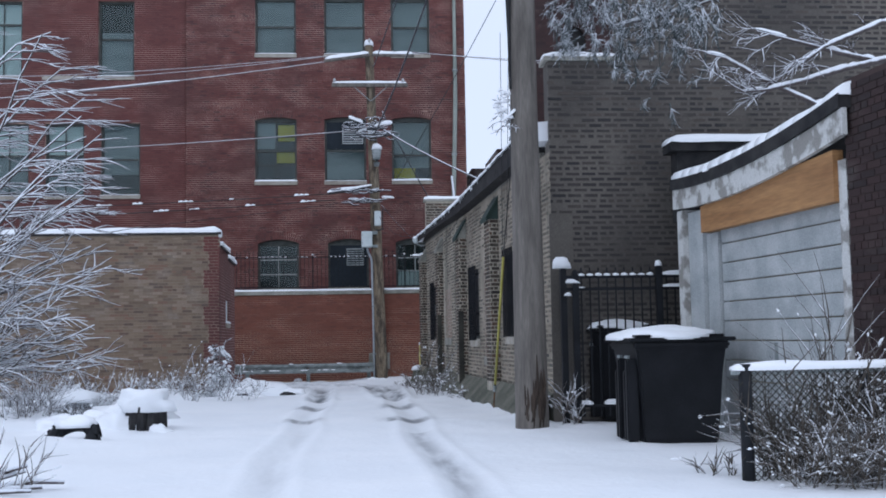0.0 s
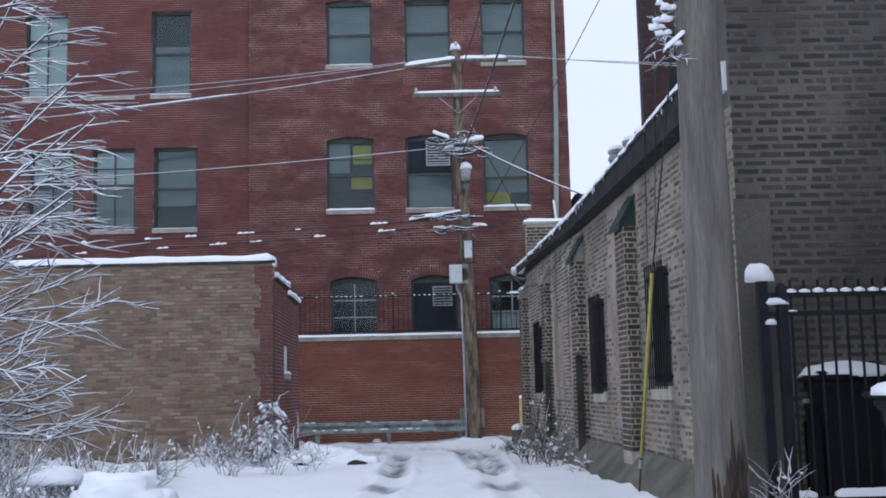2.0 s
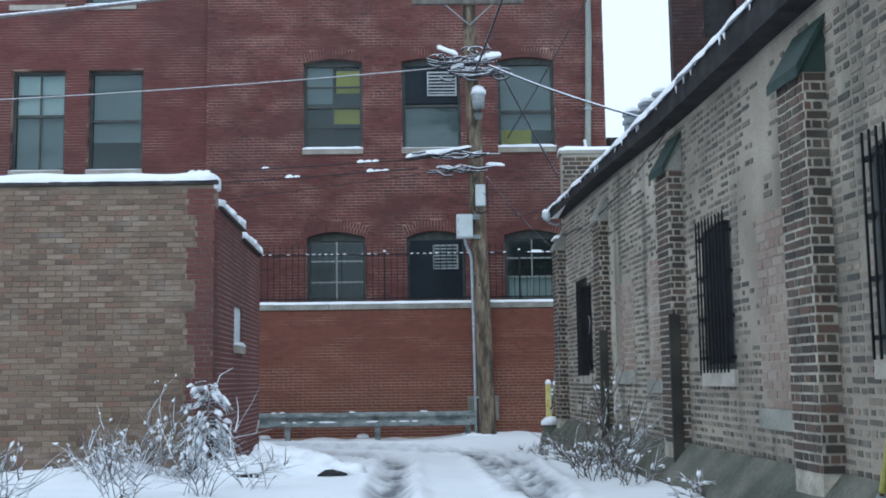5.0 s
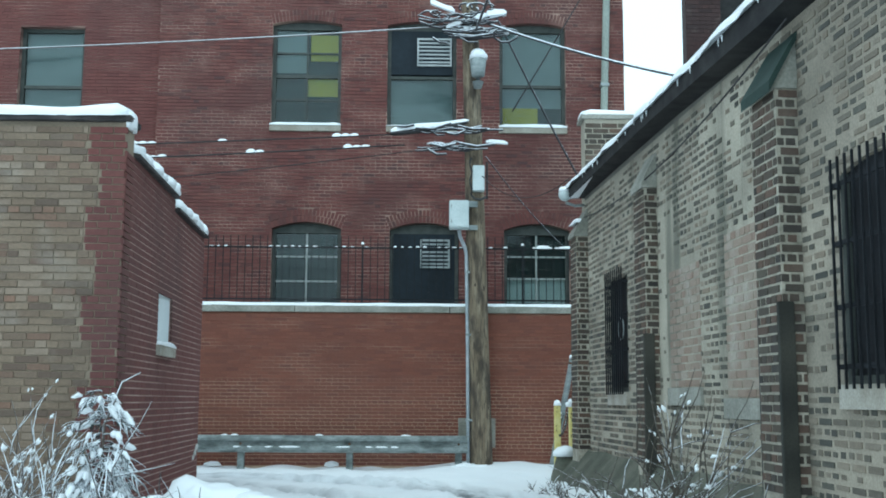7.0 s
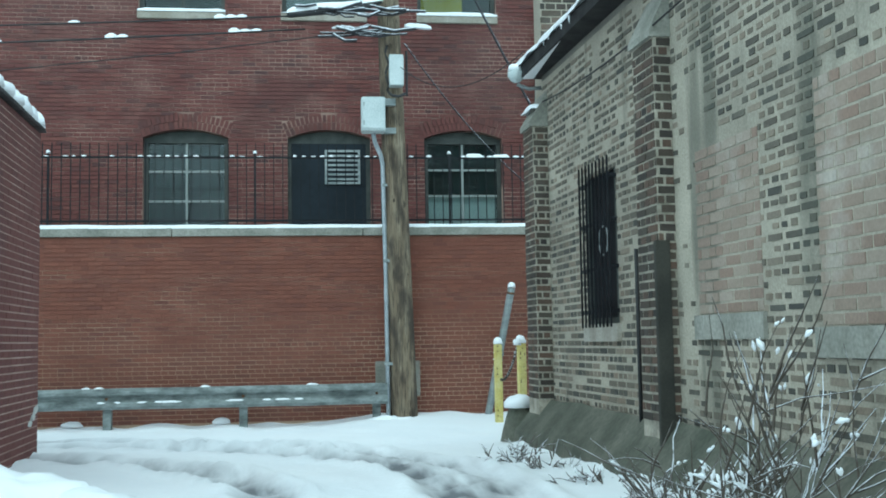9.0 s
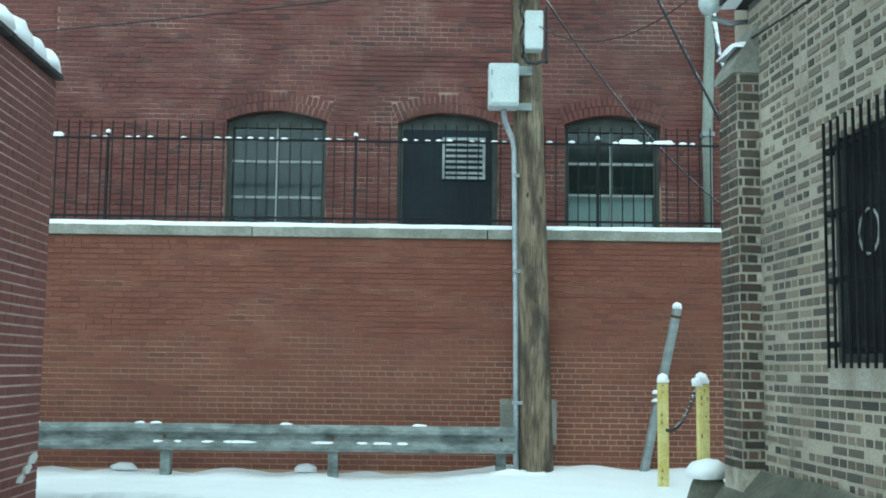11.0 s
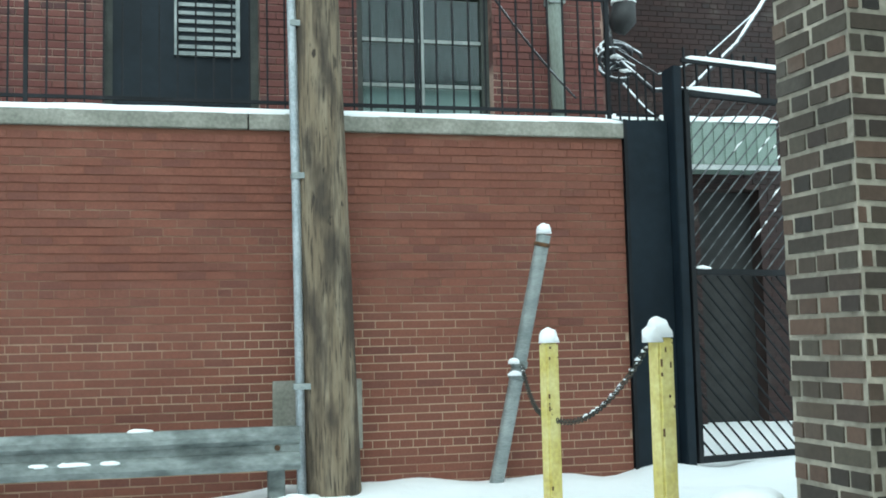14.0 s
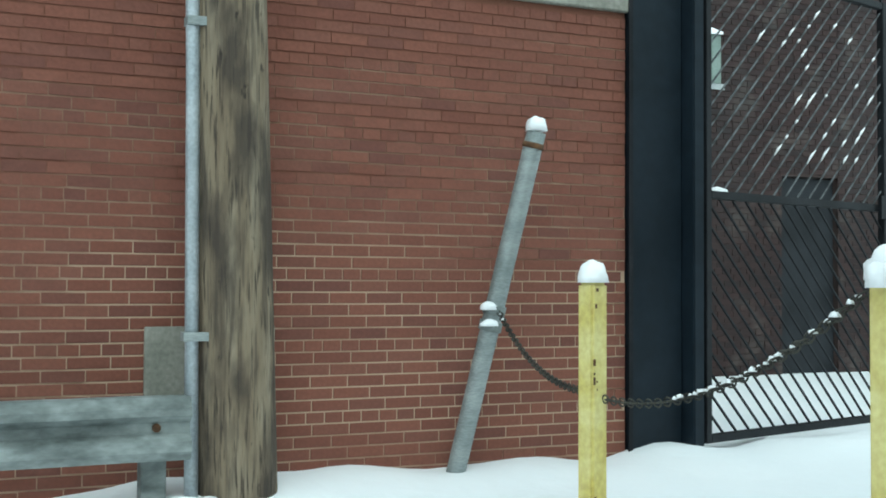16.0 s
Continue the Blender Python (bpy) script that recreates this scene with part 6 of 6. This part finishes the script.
for z0, z1 in ((4.6, 5.2), (8.15, 8.85), (11.8, 13.0)):
    for x0, x1 in ((1.42, 1.68), (1.86, 2.12), (2.26, 2.52)):
        bay.box(x0, -0.15, z0, x1, -0.03, z1, mtw)
for z1 in (8.15, 11.8):
    for x0, x1 in ((1.42, 1.68), (1.86, 2.12), (2.26, 2.52)):
        bay.prism([(x0, z1), (x0, z1 - 0.3), ((x0 + x1) / 2, z1)], -0.15, -0.03, mtw).prism([(x1, z1), ((x0 + x1) / 2, z1), (x1, z1 - 0.3)], -0.15, -0.03, mtw)
part("stone_bay", bay, CONCRETE, tower, "grey stone window bay with pointed heads")
# panes coloured near black for the unlit rooms behind them
for z0, z1 in ((5.2, 8.15), (8.85, 11.8)):
    for x0, x1 in ((1.42, 1.68), (1.86, 2.12), (2.26, 2.52)):
        part("pane", Geo().box(x0, -0.06, z0, x1, -0.03, z1, mtw), ROOM_SHADE, tower)
part("downpipe", Geo().tube([mtw @ Vector((5.6, -0.1, 5)), mtw @ Vector((5.6, -0.1, 24))], 0.07, 8), GALV, tower, "", True)
farb = thing("chimney_building", (8, 31, 0), "distant brick building with round chimney pots", "building")
part("wall", Geo().box(5.4, 31, 0, 16, 37, 12.4), MORTAR_BROWN, farb)
for i, x in enumerate((6.7, 7.5, 8.2)):
    ch = part("chimney", Geo().tube([(x, 31.5, 12.4), (x, 31.5, 14.2 + 0.5 * i)], 0.42, 12), BLIND, farb)
    for z in (13.1, 13.8, 14.2 + 0.5 * i):
        part("ring", Geo().tube([(x, 31.5, z - 0.09), (x, 31.5, z + 0.09)], 0.5, 12), BLIND, ch)
    solo("chimney_snow", Geo().lump((x, 31.5, 14.3 + 0.5 * i), 0.5, 0.5, 0.3, i), SNOW, "snow on a round chimney pot", "snow", "snow on chimney pots", "stuff", True)

# ---- cables at the factory corner ----
coil = thing("cable_coil", (0.42, 0.9, 3.1), "tangled black cable coil with snow by the terrace corner", "cable")
kg = Geo()
for i in range(9):
    c = Vector((0.34 + 0.12 * rng.random(), 0.9 + 0.1 * rng.random(), 3.4 + 0.22 * rng.random()))
    r = 0.08 + 0.10 * rng.random()
    kg.tube([c + Vector((math.cos(t) * r, 0.3 * r * math.sin(t * 1.3 + i), math.sin(t) * r * 0.6)) for t in (2 * math.pi * j / 14 for j in range(13))], 0.017, 6)
kg.tube([(0.05, 1.5, 6.5), (0.15, 1.3, 5.2), (0.28, 1.0, 4.3), (0.3, 0.9, 3.7), (0.34, 0.9, 3.5)], 0.034, 6)
kg.tube([(0.4, 0.9, 3.5), (0.7, 0.9, 3.25), (1.1, 1.0, 3.3), (1.7, 1.2, 3.8), (2.4, 1.6, 4.6)], 0.023, 6)
kg.tube([(0.38, 0.9, 3.6), (0.8, 1.0, 3.42), (1.3, 1.1, 3.6), (2.2, 1.6, 4.3)], 0.01, 6)
kg.tube([(0.42, 0.9, 3.3), (0.5, 0.6, 3.0), (0.55, 0.3, 2.8)], 0.012, 6)
part("cable_loop", kg, WIRE, coil, "", True)
part("junction_case", Geo().tube([(0.38, 0.86, 3.74), (0.41, 0.84, 3.84), (0.43, 0.84, 4.02)], [0.06, 0.12, 0.10], 10), CABLE, coil, "", True)
solo("coil_snow", Geo().lump((0.42, 0.84, 4.02), 0.12, 0.11, 0.08, 1).lump((0.34, 0.86, 3.52), 0.06, 0.04, 0.025, 3, 0.8).lump((0.42, 0.86, 3.4), 0.05, 0.03, 0.02, 5, 0.8), SNOW, "snow on a cable coil", "snow", "", "stuff", True)
solo("wall_plate", Geo().box(-2.74, -0.05, 0.32, -2.10, -0.015, 0.82), CONCRETE, "grey metal plate fixed low on the brick wall", "plate", bev=0.004)

solo("snow_drift", Geo().lump((-2.62, -0.55, -0.03), 0.2, 0.16, 0.11, 3, 0.5, 16, 6).lump((-2.66, -0.55, -0.03), 0.28, 0.2, 0.1, 8, 0.3, 18, 6).lump((-2.42, -0.56, -0.03), 0.26, 0.16, 0.1, 5, 0.4, 16, 6).lump((-4.9, -0.2, 0.02), 0.12, 0.07, 0.07, 6).lump((-6.9, -0.2, 0.02), 0.14, 0.07, 0.06, 7), SNOW, "small drifts of snow at a pole's foot", "snow", "", "stuff", True)

# ---- plants ----


def branch(g, p, d, length, r, depth, rng, droop, spread, kids, leaf=None, sides=4, up=0.0, lim=None):
    pts, rad = [p.copy()], [r]
    n = 4 if depth else 3
    for i in range(n):
        d = (d + Vector((rng.uniform(-1, 1), rng.uniform(-1, 1), rng.uniform(-1, 1))) * 0.22 + Vector((0, 0, -droop + up))).normalized()
        if lim is not None and p.x + d.x * length / n > lim:
            break
        if lim is not None and p.z > 3.3:
            d = Vector((d.x + 0.2, d.y, min(d.z, 0.05))).normalized()
        p = p + d * (length / n)
        pts.append(p.copy())
        rad.append(r * (1 - 0.75 * (i + 1) / n))
    if len(pts) < 2:
        return
    n = len(pts) - 1
    g.tube(pts, rad, sides, False)
    if depth > 0:
        for i in range(kids):
            k = rng.uniform(0.25, 1.0)
            j = min(n - 1, int(k * n))
            q = pts[j].lerp(pts[j + 1], k * n - j)
            nd = (d + Vector((rng.uniform(-1, 1), rng.uniform(-1, 1), rng.uniform(-0.7, 1))) * spread).normalized()
            branch(g, q, nd, length * rng.uniform(0.4, 0.7), max(0.0135 if lim is not None else 0.007, r * 0.6), depth - 1, rng, droop, spread, kids, leaf, sides, up, None if lim is None else lim + rng.uniform(-0.3, 0.35))
    elif leaf is not None:
        for q in pts[1:]:
            if rng.random() < 0.5:
                leaf.append((q, d))


rb = random.Random(21)
late_vine()
shrub = thing("shrub", (-9.3, -15.6, 0.1), "large bare shrub with arching snow-laden branches", "shrub")
for i in range(44):
    k = (i + rb.random()) / 44
    zt = 0.9 + 5.7 * k ** 1.5
    root = Vector((-10.6 + rb.uniform(-0.7, 0.7), -15.7 + rb.uniform(-0.7, 0.7), 0.1))
    xt = -7.2 - 0.45 * max(0, zt - 4.6) - 1.7 * rb.random() ** 1.6
    tip = Vector((xt, -15.7 + rb.uniform(-1.5, 1.2), zt))
    bend = root + Vector(((tip.x - root.x) * 0.3, (tip.y - root.y) * 0.5, (zt - 0.1) * rb.uniform(0.6, 0.95)))
    pts = []
    for j in range(9):
        s = j / 8
        q = root * (1 - s) ** 2 + bend * 2 * s * (1 - s) + tip * s * s
        pts.append(q + Vector((rb.uniform(-1, 1), rb.uniform(-1, 1), rb.uniform(-1, 1))) * 0.085 * min(1, j))
    g = Geo().tube(pts, [0.042 - 0.028 * j / 8 for j in range(9)], 6, False)
    for t2 in range(8):
        s = rb.uniform(2.5, 7.9)
        j = int(s)
        q = pts[j].lerp(pts[j + 1], s - j)
        d = ((pts[j + 1] - pts[j]).normalized() + Vector((rb.uniform(-0.1, 0.5), rb.uniform(-0.6, 0.6), rb.uniform(-0.6, 0.45)))).normalized()
        branch(g, q, d, min(rb.uniform(0.3, 1.0), max(0.2, -6.9 - q.x)), 0.019, 1, rb, 0.03, 0.6, 4, None, 5, 0.0, -6.8)
    part("branch", g, LADEN, shrub, "", True)
clumps = Geo()
for i in range(16):
    clumps.lump((-8.6 + rb.uniform(-1, 1.2), -16.2 + rb.uniform(-1.2, 0.8), 0.1 + rb.uniform(0, 0.3)), rb.uniform(0.15, 0.4), rb.uniform(0.15, 0.35), rb.uniform(0.1, 0.25), i, 0.6)
solo("snow_heap", clumps, SNOW, "uneven heaps of snow round a shrub's foot", "snow", "", "stuff", True)


def weed(at, n, height, seed, label, spread=0.35, mat=TWIG, puffs=14, puff=1.0):
    rw = random.Random(seed)
    ob = thing("weed", at, label, "weed", "snowy weeds")
    g, tips = Geo(), []
    for i in range(n):
        d = Vector((rw.uniform(-1, 1) * spread, rw.uniform(-1, 1) * spread, 1)).normalized()
        branch(g, Vector(at) + Vector((rw.uniform(-0.15, 0.15), rw.uniform(-0.12, 0.12), -0.03)), d, height * rw.uniform(0.5, 1.0), 0.0062, 1, rw, 0.05, 0.8, 5, tips, 4)
    tagged(part("stem_tangle", g, mat, ob, "", True), kind="stuff")
    pg = Geo()
    for q, d in rw.sample(tips, min(puffs, len(tips))):
        for k in range(2):
            s = rw.uniform(0.005, 0.014) * puff
            c = q + Vector((rw.uniform(-1, 1), rw.uniform(-1, 1), rw.uniform(-0.6, 0.6))) * 0.025
            e = d * rw.uniform(1.5, 3.2) * s + Vector((rw.uniform(-1, 1), rw.uniform(-1, 1), rw.uniform(-1, 0.6))) * s
            pg.tube([c - e, c - e * 0.2 + Vector((0, 0, 0.3 * s)), c + e * 0.5, c + e], [s * 0.3, s * 1.15, s * rw.uniform(0.5, 1.0), s * 0.25], 6)
    tagged(part("snow_tuft", pg, SNOW, ob, "tufts of snow", True), kind="stuff")
    return ob


weed((-6.75, -10.2, 0.08), 16, 0.85, 31, "dead weed stalks tufted with snow", 0.5, TWIG, 46)
weed((-7.25, -10.5, 0.08), 13, 0.7, 32, "dead weed stalks tufted with snow", 0.6, TWIG, 40)
weed((-7.0, -11.2, 0.1), 10, 0.5, 33, "dead weed stalks tufted with snow", 0.8, TWIG, 26)
weed((-8.4, -12.2, 0.1), 10, 0.5, 43, "dead weed stalks tufted with snow", 0.8, TWIG, 26)
weed((-1.62, -11.2, 0.05), 13, 1.05, 34, "tall dead weeds leaning from a wall, snow on tips", 0.5, STALK, 24)
weed((-1.72, -10.7, 0.05), 14, 0.7, 35, "low dead weeds at a wall's foot", 0.8, STALK, 24)
weed((-1.5, -11.8, 0.05), 10, 0.5, 36, "low dead weeds at a wall's foot", 0.9, STALK, 16)
weed((-1.95, -6.5, 0.03), 14, 0.26, 37, "low dry grass poking through snow", 1.2, STALK, 10)
weed((-1.72, -7.2, 0.03), 14, 0.24, 44, "low dry grass poking through snow", 1.2, STALK, 10)
weed((-1.7, -8.2, 0.03), 12, 0.3, 45, "low dry grass poking through snow", 1.2, STALK, 10)
weed((-1.65, -9.4, 0.03), 12, 0.34, 46, "low dry grass poking through snow", 1.1, STALK, 10)
weed((-1.5, -10.2, 0.05), 9, 0.45, 38, "low dead weeds at a wall's foot", 0.8, STALK, 14)
weed((-1.2, -13.4, 0.08), 6, 0.35, 39, "low dead weeds at a wall's foot", 0.8, TWIG, 12)
weed((-0.38, -20.25, 0.08), 9, 0.6, 40, "frosted weed beside a fence post", 0.25, TWIG, 14)
weed((0.72, -25.75, 0.1), 6, 1.45, 41, "tall bare weed with dark seed heads", 0.2, STALK, 8)
for i in range(9):
    weed((0.12 + 0.17 * i, -26.0 + 0.12 * (i % 2), 0.1), 24, 0.72 + 0.12 * (i % 3), 50 + i, "snow-laden weeds growing through a chain-link fence", 0.6, STALK, 60, 0.6)
for i, (x, y, h2) in enumerate(((0.25, -26.45, 0.6), (0.55, -26.55, 0.7), (0.85, -26.4, 0.8), (0.4, -26.3, 0.8), (0.75, -26.5, 0.9), (1.1, -26.4, 0.8))):
    weed((x, y, 0.06), 22, h2, 110 + i, "dark dead weeds sprinkled with snow before a fence", 0.8, STALK, 60, 0.6)
weed((-0.3, -25.7, 0.08), 8, 0.3, 60, "dry weeds in the snow by a fence", 0.8, STALK, 8)
weed((-5.75, -25.8, 0.12), 9, 0.5, 61, "broken dark stalks in the snow", 0.5, TWIG, 6)

for i, (x, y, n2, h2, sp) in enumerate(((-6.9, -14.2, 10, 0.6, 0.9), (-6.2, -13.2, 12, 0.7, 0.8), (-5.7, -12.4, 12, 0.75, 0.7), (-5.3, -11.6, 9, 0.5, 0.9), (-8.0, -17.6, 12, 0.55, 1.2), (-7.6, -16.4, 12, 0.6, 1.2), (-7.2, -17.0, 10, 0.5, 1.2))):
    weed((x, y, 0.1), n2, h2, 70 + i, "broken dark stalks and twigs in the snow", sp, BARK, 14)
for i, (x, y, n2, h2) in enumerate(((-7.9, -17.2, 30, 0.95), (-7.3, -16.3, 26, 0.8), (-6.9, -15.2, 22, 0.7), (-8.4, -16.4, 28, 1.1))):
    weed((x, y, 0.1), n2, h2, 90 + i, "tangled clump of dead stalks arching under snow", 1.0, BARK, 30)
sticks = thing("brush_pile", (-5.9, -25.6, 0.1), "pile of broken dark branches under snow", "branches")
for i in range(9):
    a = Vector((-6.3 + rb.uniform(-0.3, 0.5), -25.6 + rb.uniform(-0.4, 0.4), 0.1 + 0.1 * rb.random()))
    e = a + Vector((rb.uniform(0.3, 0.8), rb.uniform(-0.2, 0.2), rb.uniform(0.0, 0.25)))
    part("stick", Geo().tube([a, a.lerp(e, 0.5) + Vector((0, 0, 0.03)), e], [0.03, 0.026, 0.015], 7), LADEN, sticks, "", True)

ev = thing("young_evergreen", (-6.1, -10.0, 0.05), "small evergreen bush bowed with snow", "bush")
eg, es = Geo(), Geo()
for i in range(120):
    z = 0.06 + 1.12 * rb.random() ** 1.2
    a = rb.uniform(0, 6.28)
    p = Vector((-6.1 + 0.02 * math.cos(a), -10.0 + 0.02 * math.sin(a), z))
    L = 0.34 * (1.35 - z) ** 0.7 * rb.uniform(0.35, 1.25) + 0.05
    d = Vector((math.cos(a), math.sin(a), 0.25)).normalized()
    branch(eg, p, d, L, 0.009, 1, rb, 0.22, 0.75, 6, None, 4)
    for k2 in range(rb.choice((0, 1, 1, 2))):
        q = p + d * L * rb.uniform(0.35, 0.85) + Vector((rb.uniform(-0.03, 0.03), rb.uniform(-0.03, 0.03), -0.18 * L + 0.015))
        e = q + Vector((d.x, d.y, -rb.uniform(0.1, 1.0))) * rb.uniform(0.05, 0.12)
        r = rb.uniform(0.016, 0.034)
        es.tube([q, q.lerp(e, 0.35) + Vector((0, 0, 0.012)), q.lerp(e, 0.75), e], [r * 0.4, r, r * rb.uniform(0.5, 0.9), r * 0.25], 7)
part("stem", Geo().tube([(-6.1, -10.0, 0), (-6.08, -10.0, 0.9), (-5.95, -9.98, 1.25), (-5.8, -9.98, 1.33)], [0.02, 0.012, 0.008, 0.004], 6), TWIG, ev, "", True)
part("foliage", eg, NEEDLE, ev, "dark needles under snow", True)
tagged(part("snow_load", es, SNOW, ev, "snow on the twigs", True), kind="stuff")

# snow mounds, rubble and old tyres on the verge
mounds = Geo()
for x, y, rx, ry, rz, s in ((-5.35, -9.3, 0.5, 0.5, 0.34, 1), (-4.9, -9.7, 0.45, 0.45, 0.24, 2), (-5.6, -10.1, 0.55, 0.5, 0.26, 3), (-4.55, -9.9, 0.3, 0.3, 0.16, 9), (-6.25, -17.9, 0.5, 0.45, 0.28, 4), (-6.6, -17.3, 0.55, 0.45, 0.27, 5), (-6.95, -19.4, 0.45, 0.45, 0.24, 6)):
    mounds.lump((x, y, ground_z(y) - 0.02), rx, ry, rz, s * 1.7, 0.55, 22, 8, -0.2)
solo("snow_mounds", mounds, SNOW, "lumpy snow mounds over rubble on the verge", "snow", "", "stuff", True)


def rubble(at, size, seed, label):
    r3 = random.Random(seed)
    bm = bmesh.new()
    bmesh.ops.create_icosphere(bm, subdivisions=2, radius=1)
    for v in bm.verts:
        k = 1 + 0.35 * noise.noise(v.co * 1.4 + Vector((seed, 0, 0)))
        v.co = Vector((v.co.x * size[0] * k, v.co.y * size[1] * k, v.co.z * size[2] * k)) + Vector(at)
    me = bpy.data.meshes.new("rubble")
    bm.to_mesh(me)
    bm.free()
    me.materials.append(TAR)
    tagged(new("rubble", me), label, "rubble", "rubble on the verge")


for i, (at, size) in enumerate((((-5.05, -9.95, 0.10), (0.14, 0.1, 0.08)), ((-4.62, -10.2, 0.09), (0.16, 0.08, 0.06)), ((-5.5, -10.5, 0.12), (0.14, 0.08, 0.08)))):
    rubble(at, size, i + 3, "dark lump of rubble sticking out of snow")
stump = thing("tree_stump", (-5.85, -19.7, 0.1), "dark hollow tree stump half buried in snow", "stump")
sg2 = Geo()
for i in range(11):
    a = 2 * math.pi * i / 11
    h = 0.44 + 0.25 * noise.noise(Vector((i, 2, 3)))
    c = Vector((-5.85 + 0.2 * math.cos(a), -19.75 + 0.16 * math.sin(a), 0))
    sg2.tube([c + Vector((0, 0, 0.02)), c + Vector((0.01, 0, h))], [0.085, 0.06], 7)
part("bark_rim", sg2, TAR, stump)
solo("stump_snow", Geo().lump((-5.87, -19.72, 0.47), 0.37, 0.3, 0.19, 2, 0.7, 18, 7, -0.5).lump((-6.2, -19.7, 0.06), 0.3, 0.3, 0.33, 4, 0.8, 18, 8, -0.3).lump((-5.62, -19.95, 0.08), 0.16, 0.1, 0.12, 9, 0.8, 14, 6, -0.3).lump((-6.5, -19.3, 0.06), 0.35, 0.3, 0.26, 14, 0.9, 18, 8, -0.3), SNOW, "cap of snow sagging over a stump", "snow", "", "stuff", True)


def old_tyre(at, tilt, turn, label):
    m = pose(*at, tilt, 0, turn)
    ob = thing("old_tyre", at, label, "tyre", "old tyres on the verge")
    g = Geo()
    ringp = [m @ Vector((0.24 * math.cos(t), 0.24 * math.sin(t), 0)) for t in (2 * math.pi * j / 22 for j in range(23))]
    g.tube(ringp, 0.085, 10, False)
    part("tread", g, BLACK, ob, "", True)
    for j in range(22):
        t = 2 * math.pi * j / 22
        part("lug", Geo().box(0.315, -0.02, -0.05, 0.332, 0.02, 0.05, m @ Matrix.Rotation(t, 4, "Z")), BLACK, ob)
    solo("tyre_snow", Geo().lump(m @ Vector((0, 0.16, 0.06)), 0.25, 0.14, 0.12, at[0], 0.4, 16, 7, -0.2), SNOW, "snow heaped on an old tyre", "snow", "snow on tyres", "stuff", True)


old_tyre((-6.5, -20.85, 0.14), 40, -8, "old black tyre buried in snow on the verge")

# overhanging evergreen limbs and the bare tree beside the garage
tree = thing("street_tree", (3.9, -23.2, 0), "tree with drooping snow-laden limbs over a garage", "tree")
part("trunk", Geo().tube([(3.9, -23.2, -0.1), (3.8, -23.1, 1.5), (3.6, -22.9, 3.2), (3.5, -22.7, 5.2), (3.4, -22.6, 7.5)], [0.22, 0.19, 0.16, 0.13, 0.07], 10), BARK, tree, "", True)
lsn = Geo()
boughs = (((3.5, -22.7, 5.0), (2.6, -22.4, 5.4), (1.6, -22.2, 5.3), (0.7, -22.1, 5.0), (-0.1, -22.1, 4.8)),
         ((3.55, -22.8, 4.3), (2.6, -22.9, 4.2), (2.13, -23.0, 4.26), (1.6, -23.0, 4.4), (1.2, -23.0, 4.5)),
         ((3.55, -22.8, 4.0), (2.5, -22.9, 3.8), (1.83, -23.0, 3.7), (1.35, -23.0, 3.92), (0.85, -23.0, 4.2), (0.66, -23.0, 4.25)),
         ((3.5, -22.8, 4.4), (2.2, -23.0, 4.1), (1.7, -23.0, 3.95), (1.3, -23.05, 3.85), (1.02, -23.05, 3.82)),
         ((3.5, -22.7, 4.8), (2.6, -23.0, 4.6), (1.9, -23.1, 4.3), (1.5, -23.1, 4.0)))
for pts in boughs:
    k = len(pts) - 1
    part("limb", Geo().tube(pts, [0.045 - 0.035 * j / k for j in range(k + 1)], 7), BARK, tree, "", True)
    for p, q in zip(pts, pts[1:]):
        lsn.strip(Vector(p) + Vector((0, 0, 0.025)), Vector(q) + Vector((0, 0, 0.02)), 0.036, 0.024, 0.06, 0.8, p[0], 0.4)
bare = Geo()
for i in range(28):
    pts = boughs[1 + i % 4]
    j = rb.randrange(1, len(pts) - 1)
    p = Vector(pts[j]).lerp(Vector(pts[j + 1]), rb.random())
    d = Vector((-1, rb.uniform(-0.5, 0.4), rb.uniform(-0.7, 0.9))).normalized()
    branch(bare, p, d, rb.uniform(0.22, 0.5), 0.011, 1, rb, 0.06, 0.9, 7, None, 5)
tagged(part("twig_tangle", bare, BARK, tree, "bare twigs carrying snow", True), kind="stuff")
fol = Geo()
for i in range(330):
    q = rb.random()
    c = Vector((1.0, -22.2, 4.95)).lerp(Vector((-0.75, -22.1, 4.8)), q) + Vector((rb.uniform(-0.15, 0.15), rb.uniform(-0.35, 0.35), rb.uniform(-0.3, 0.7)))
    if 0.1 < q < 0.62 and i % 3 == 0:
        c.z -= 0.25 + rb.random() * 0.5
    d = Vector((rb.uniform(-1, 0.5), rb.uniform(-0.8, 0.8), rb.uniform(-0.9, 0.0))).normalized()
    branch(fol, c, d, rb.uniform(0.1, 0.24), 0.009, 1, rb, 0.2, 1.2, 12, None, 3)
for i in range(10):
    p = Vector((rb.uniform(-0.7, 0.9), -22.15, 5.0))
    e = p + Vector((rb.uniform(-0.3, 0.3), 0, rb.uniform(-0.9, -0.5)))
    fol.tube([p, p.lerp(e, 0.5) + Vector((0.05, 0, 0.05)), e], [0.014, 0.01, 0.004], 5)
part("foliage", fol, NEEDLE, tree, "dense evergreen sprays under snow", True)
tagged(part("snow_load", lsn, SNOW, tree, "snow lodged on the limbs", True), kind="stuff")
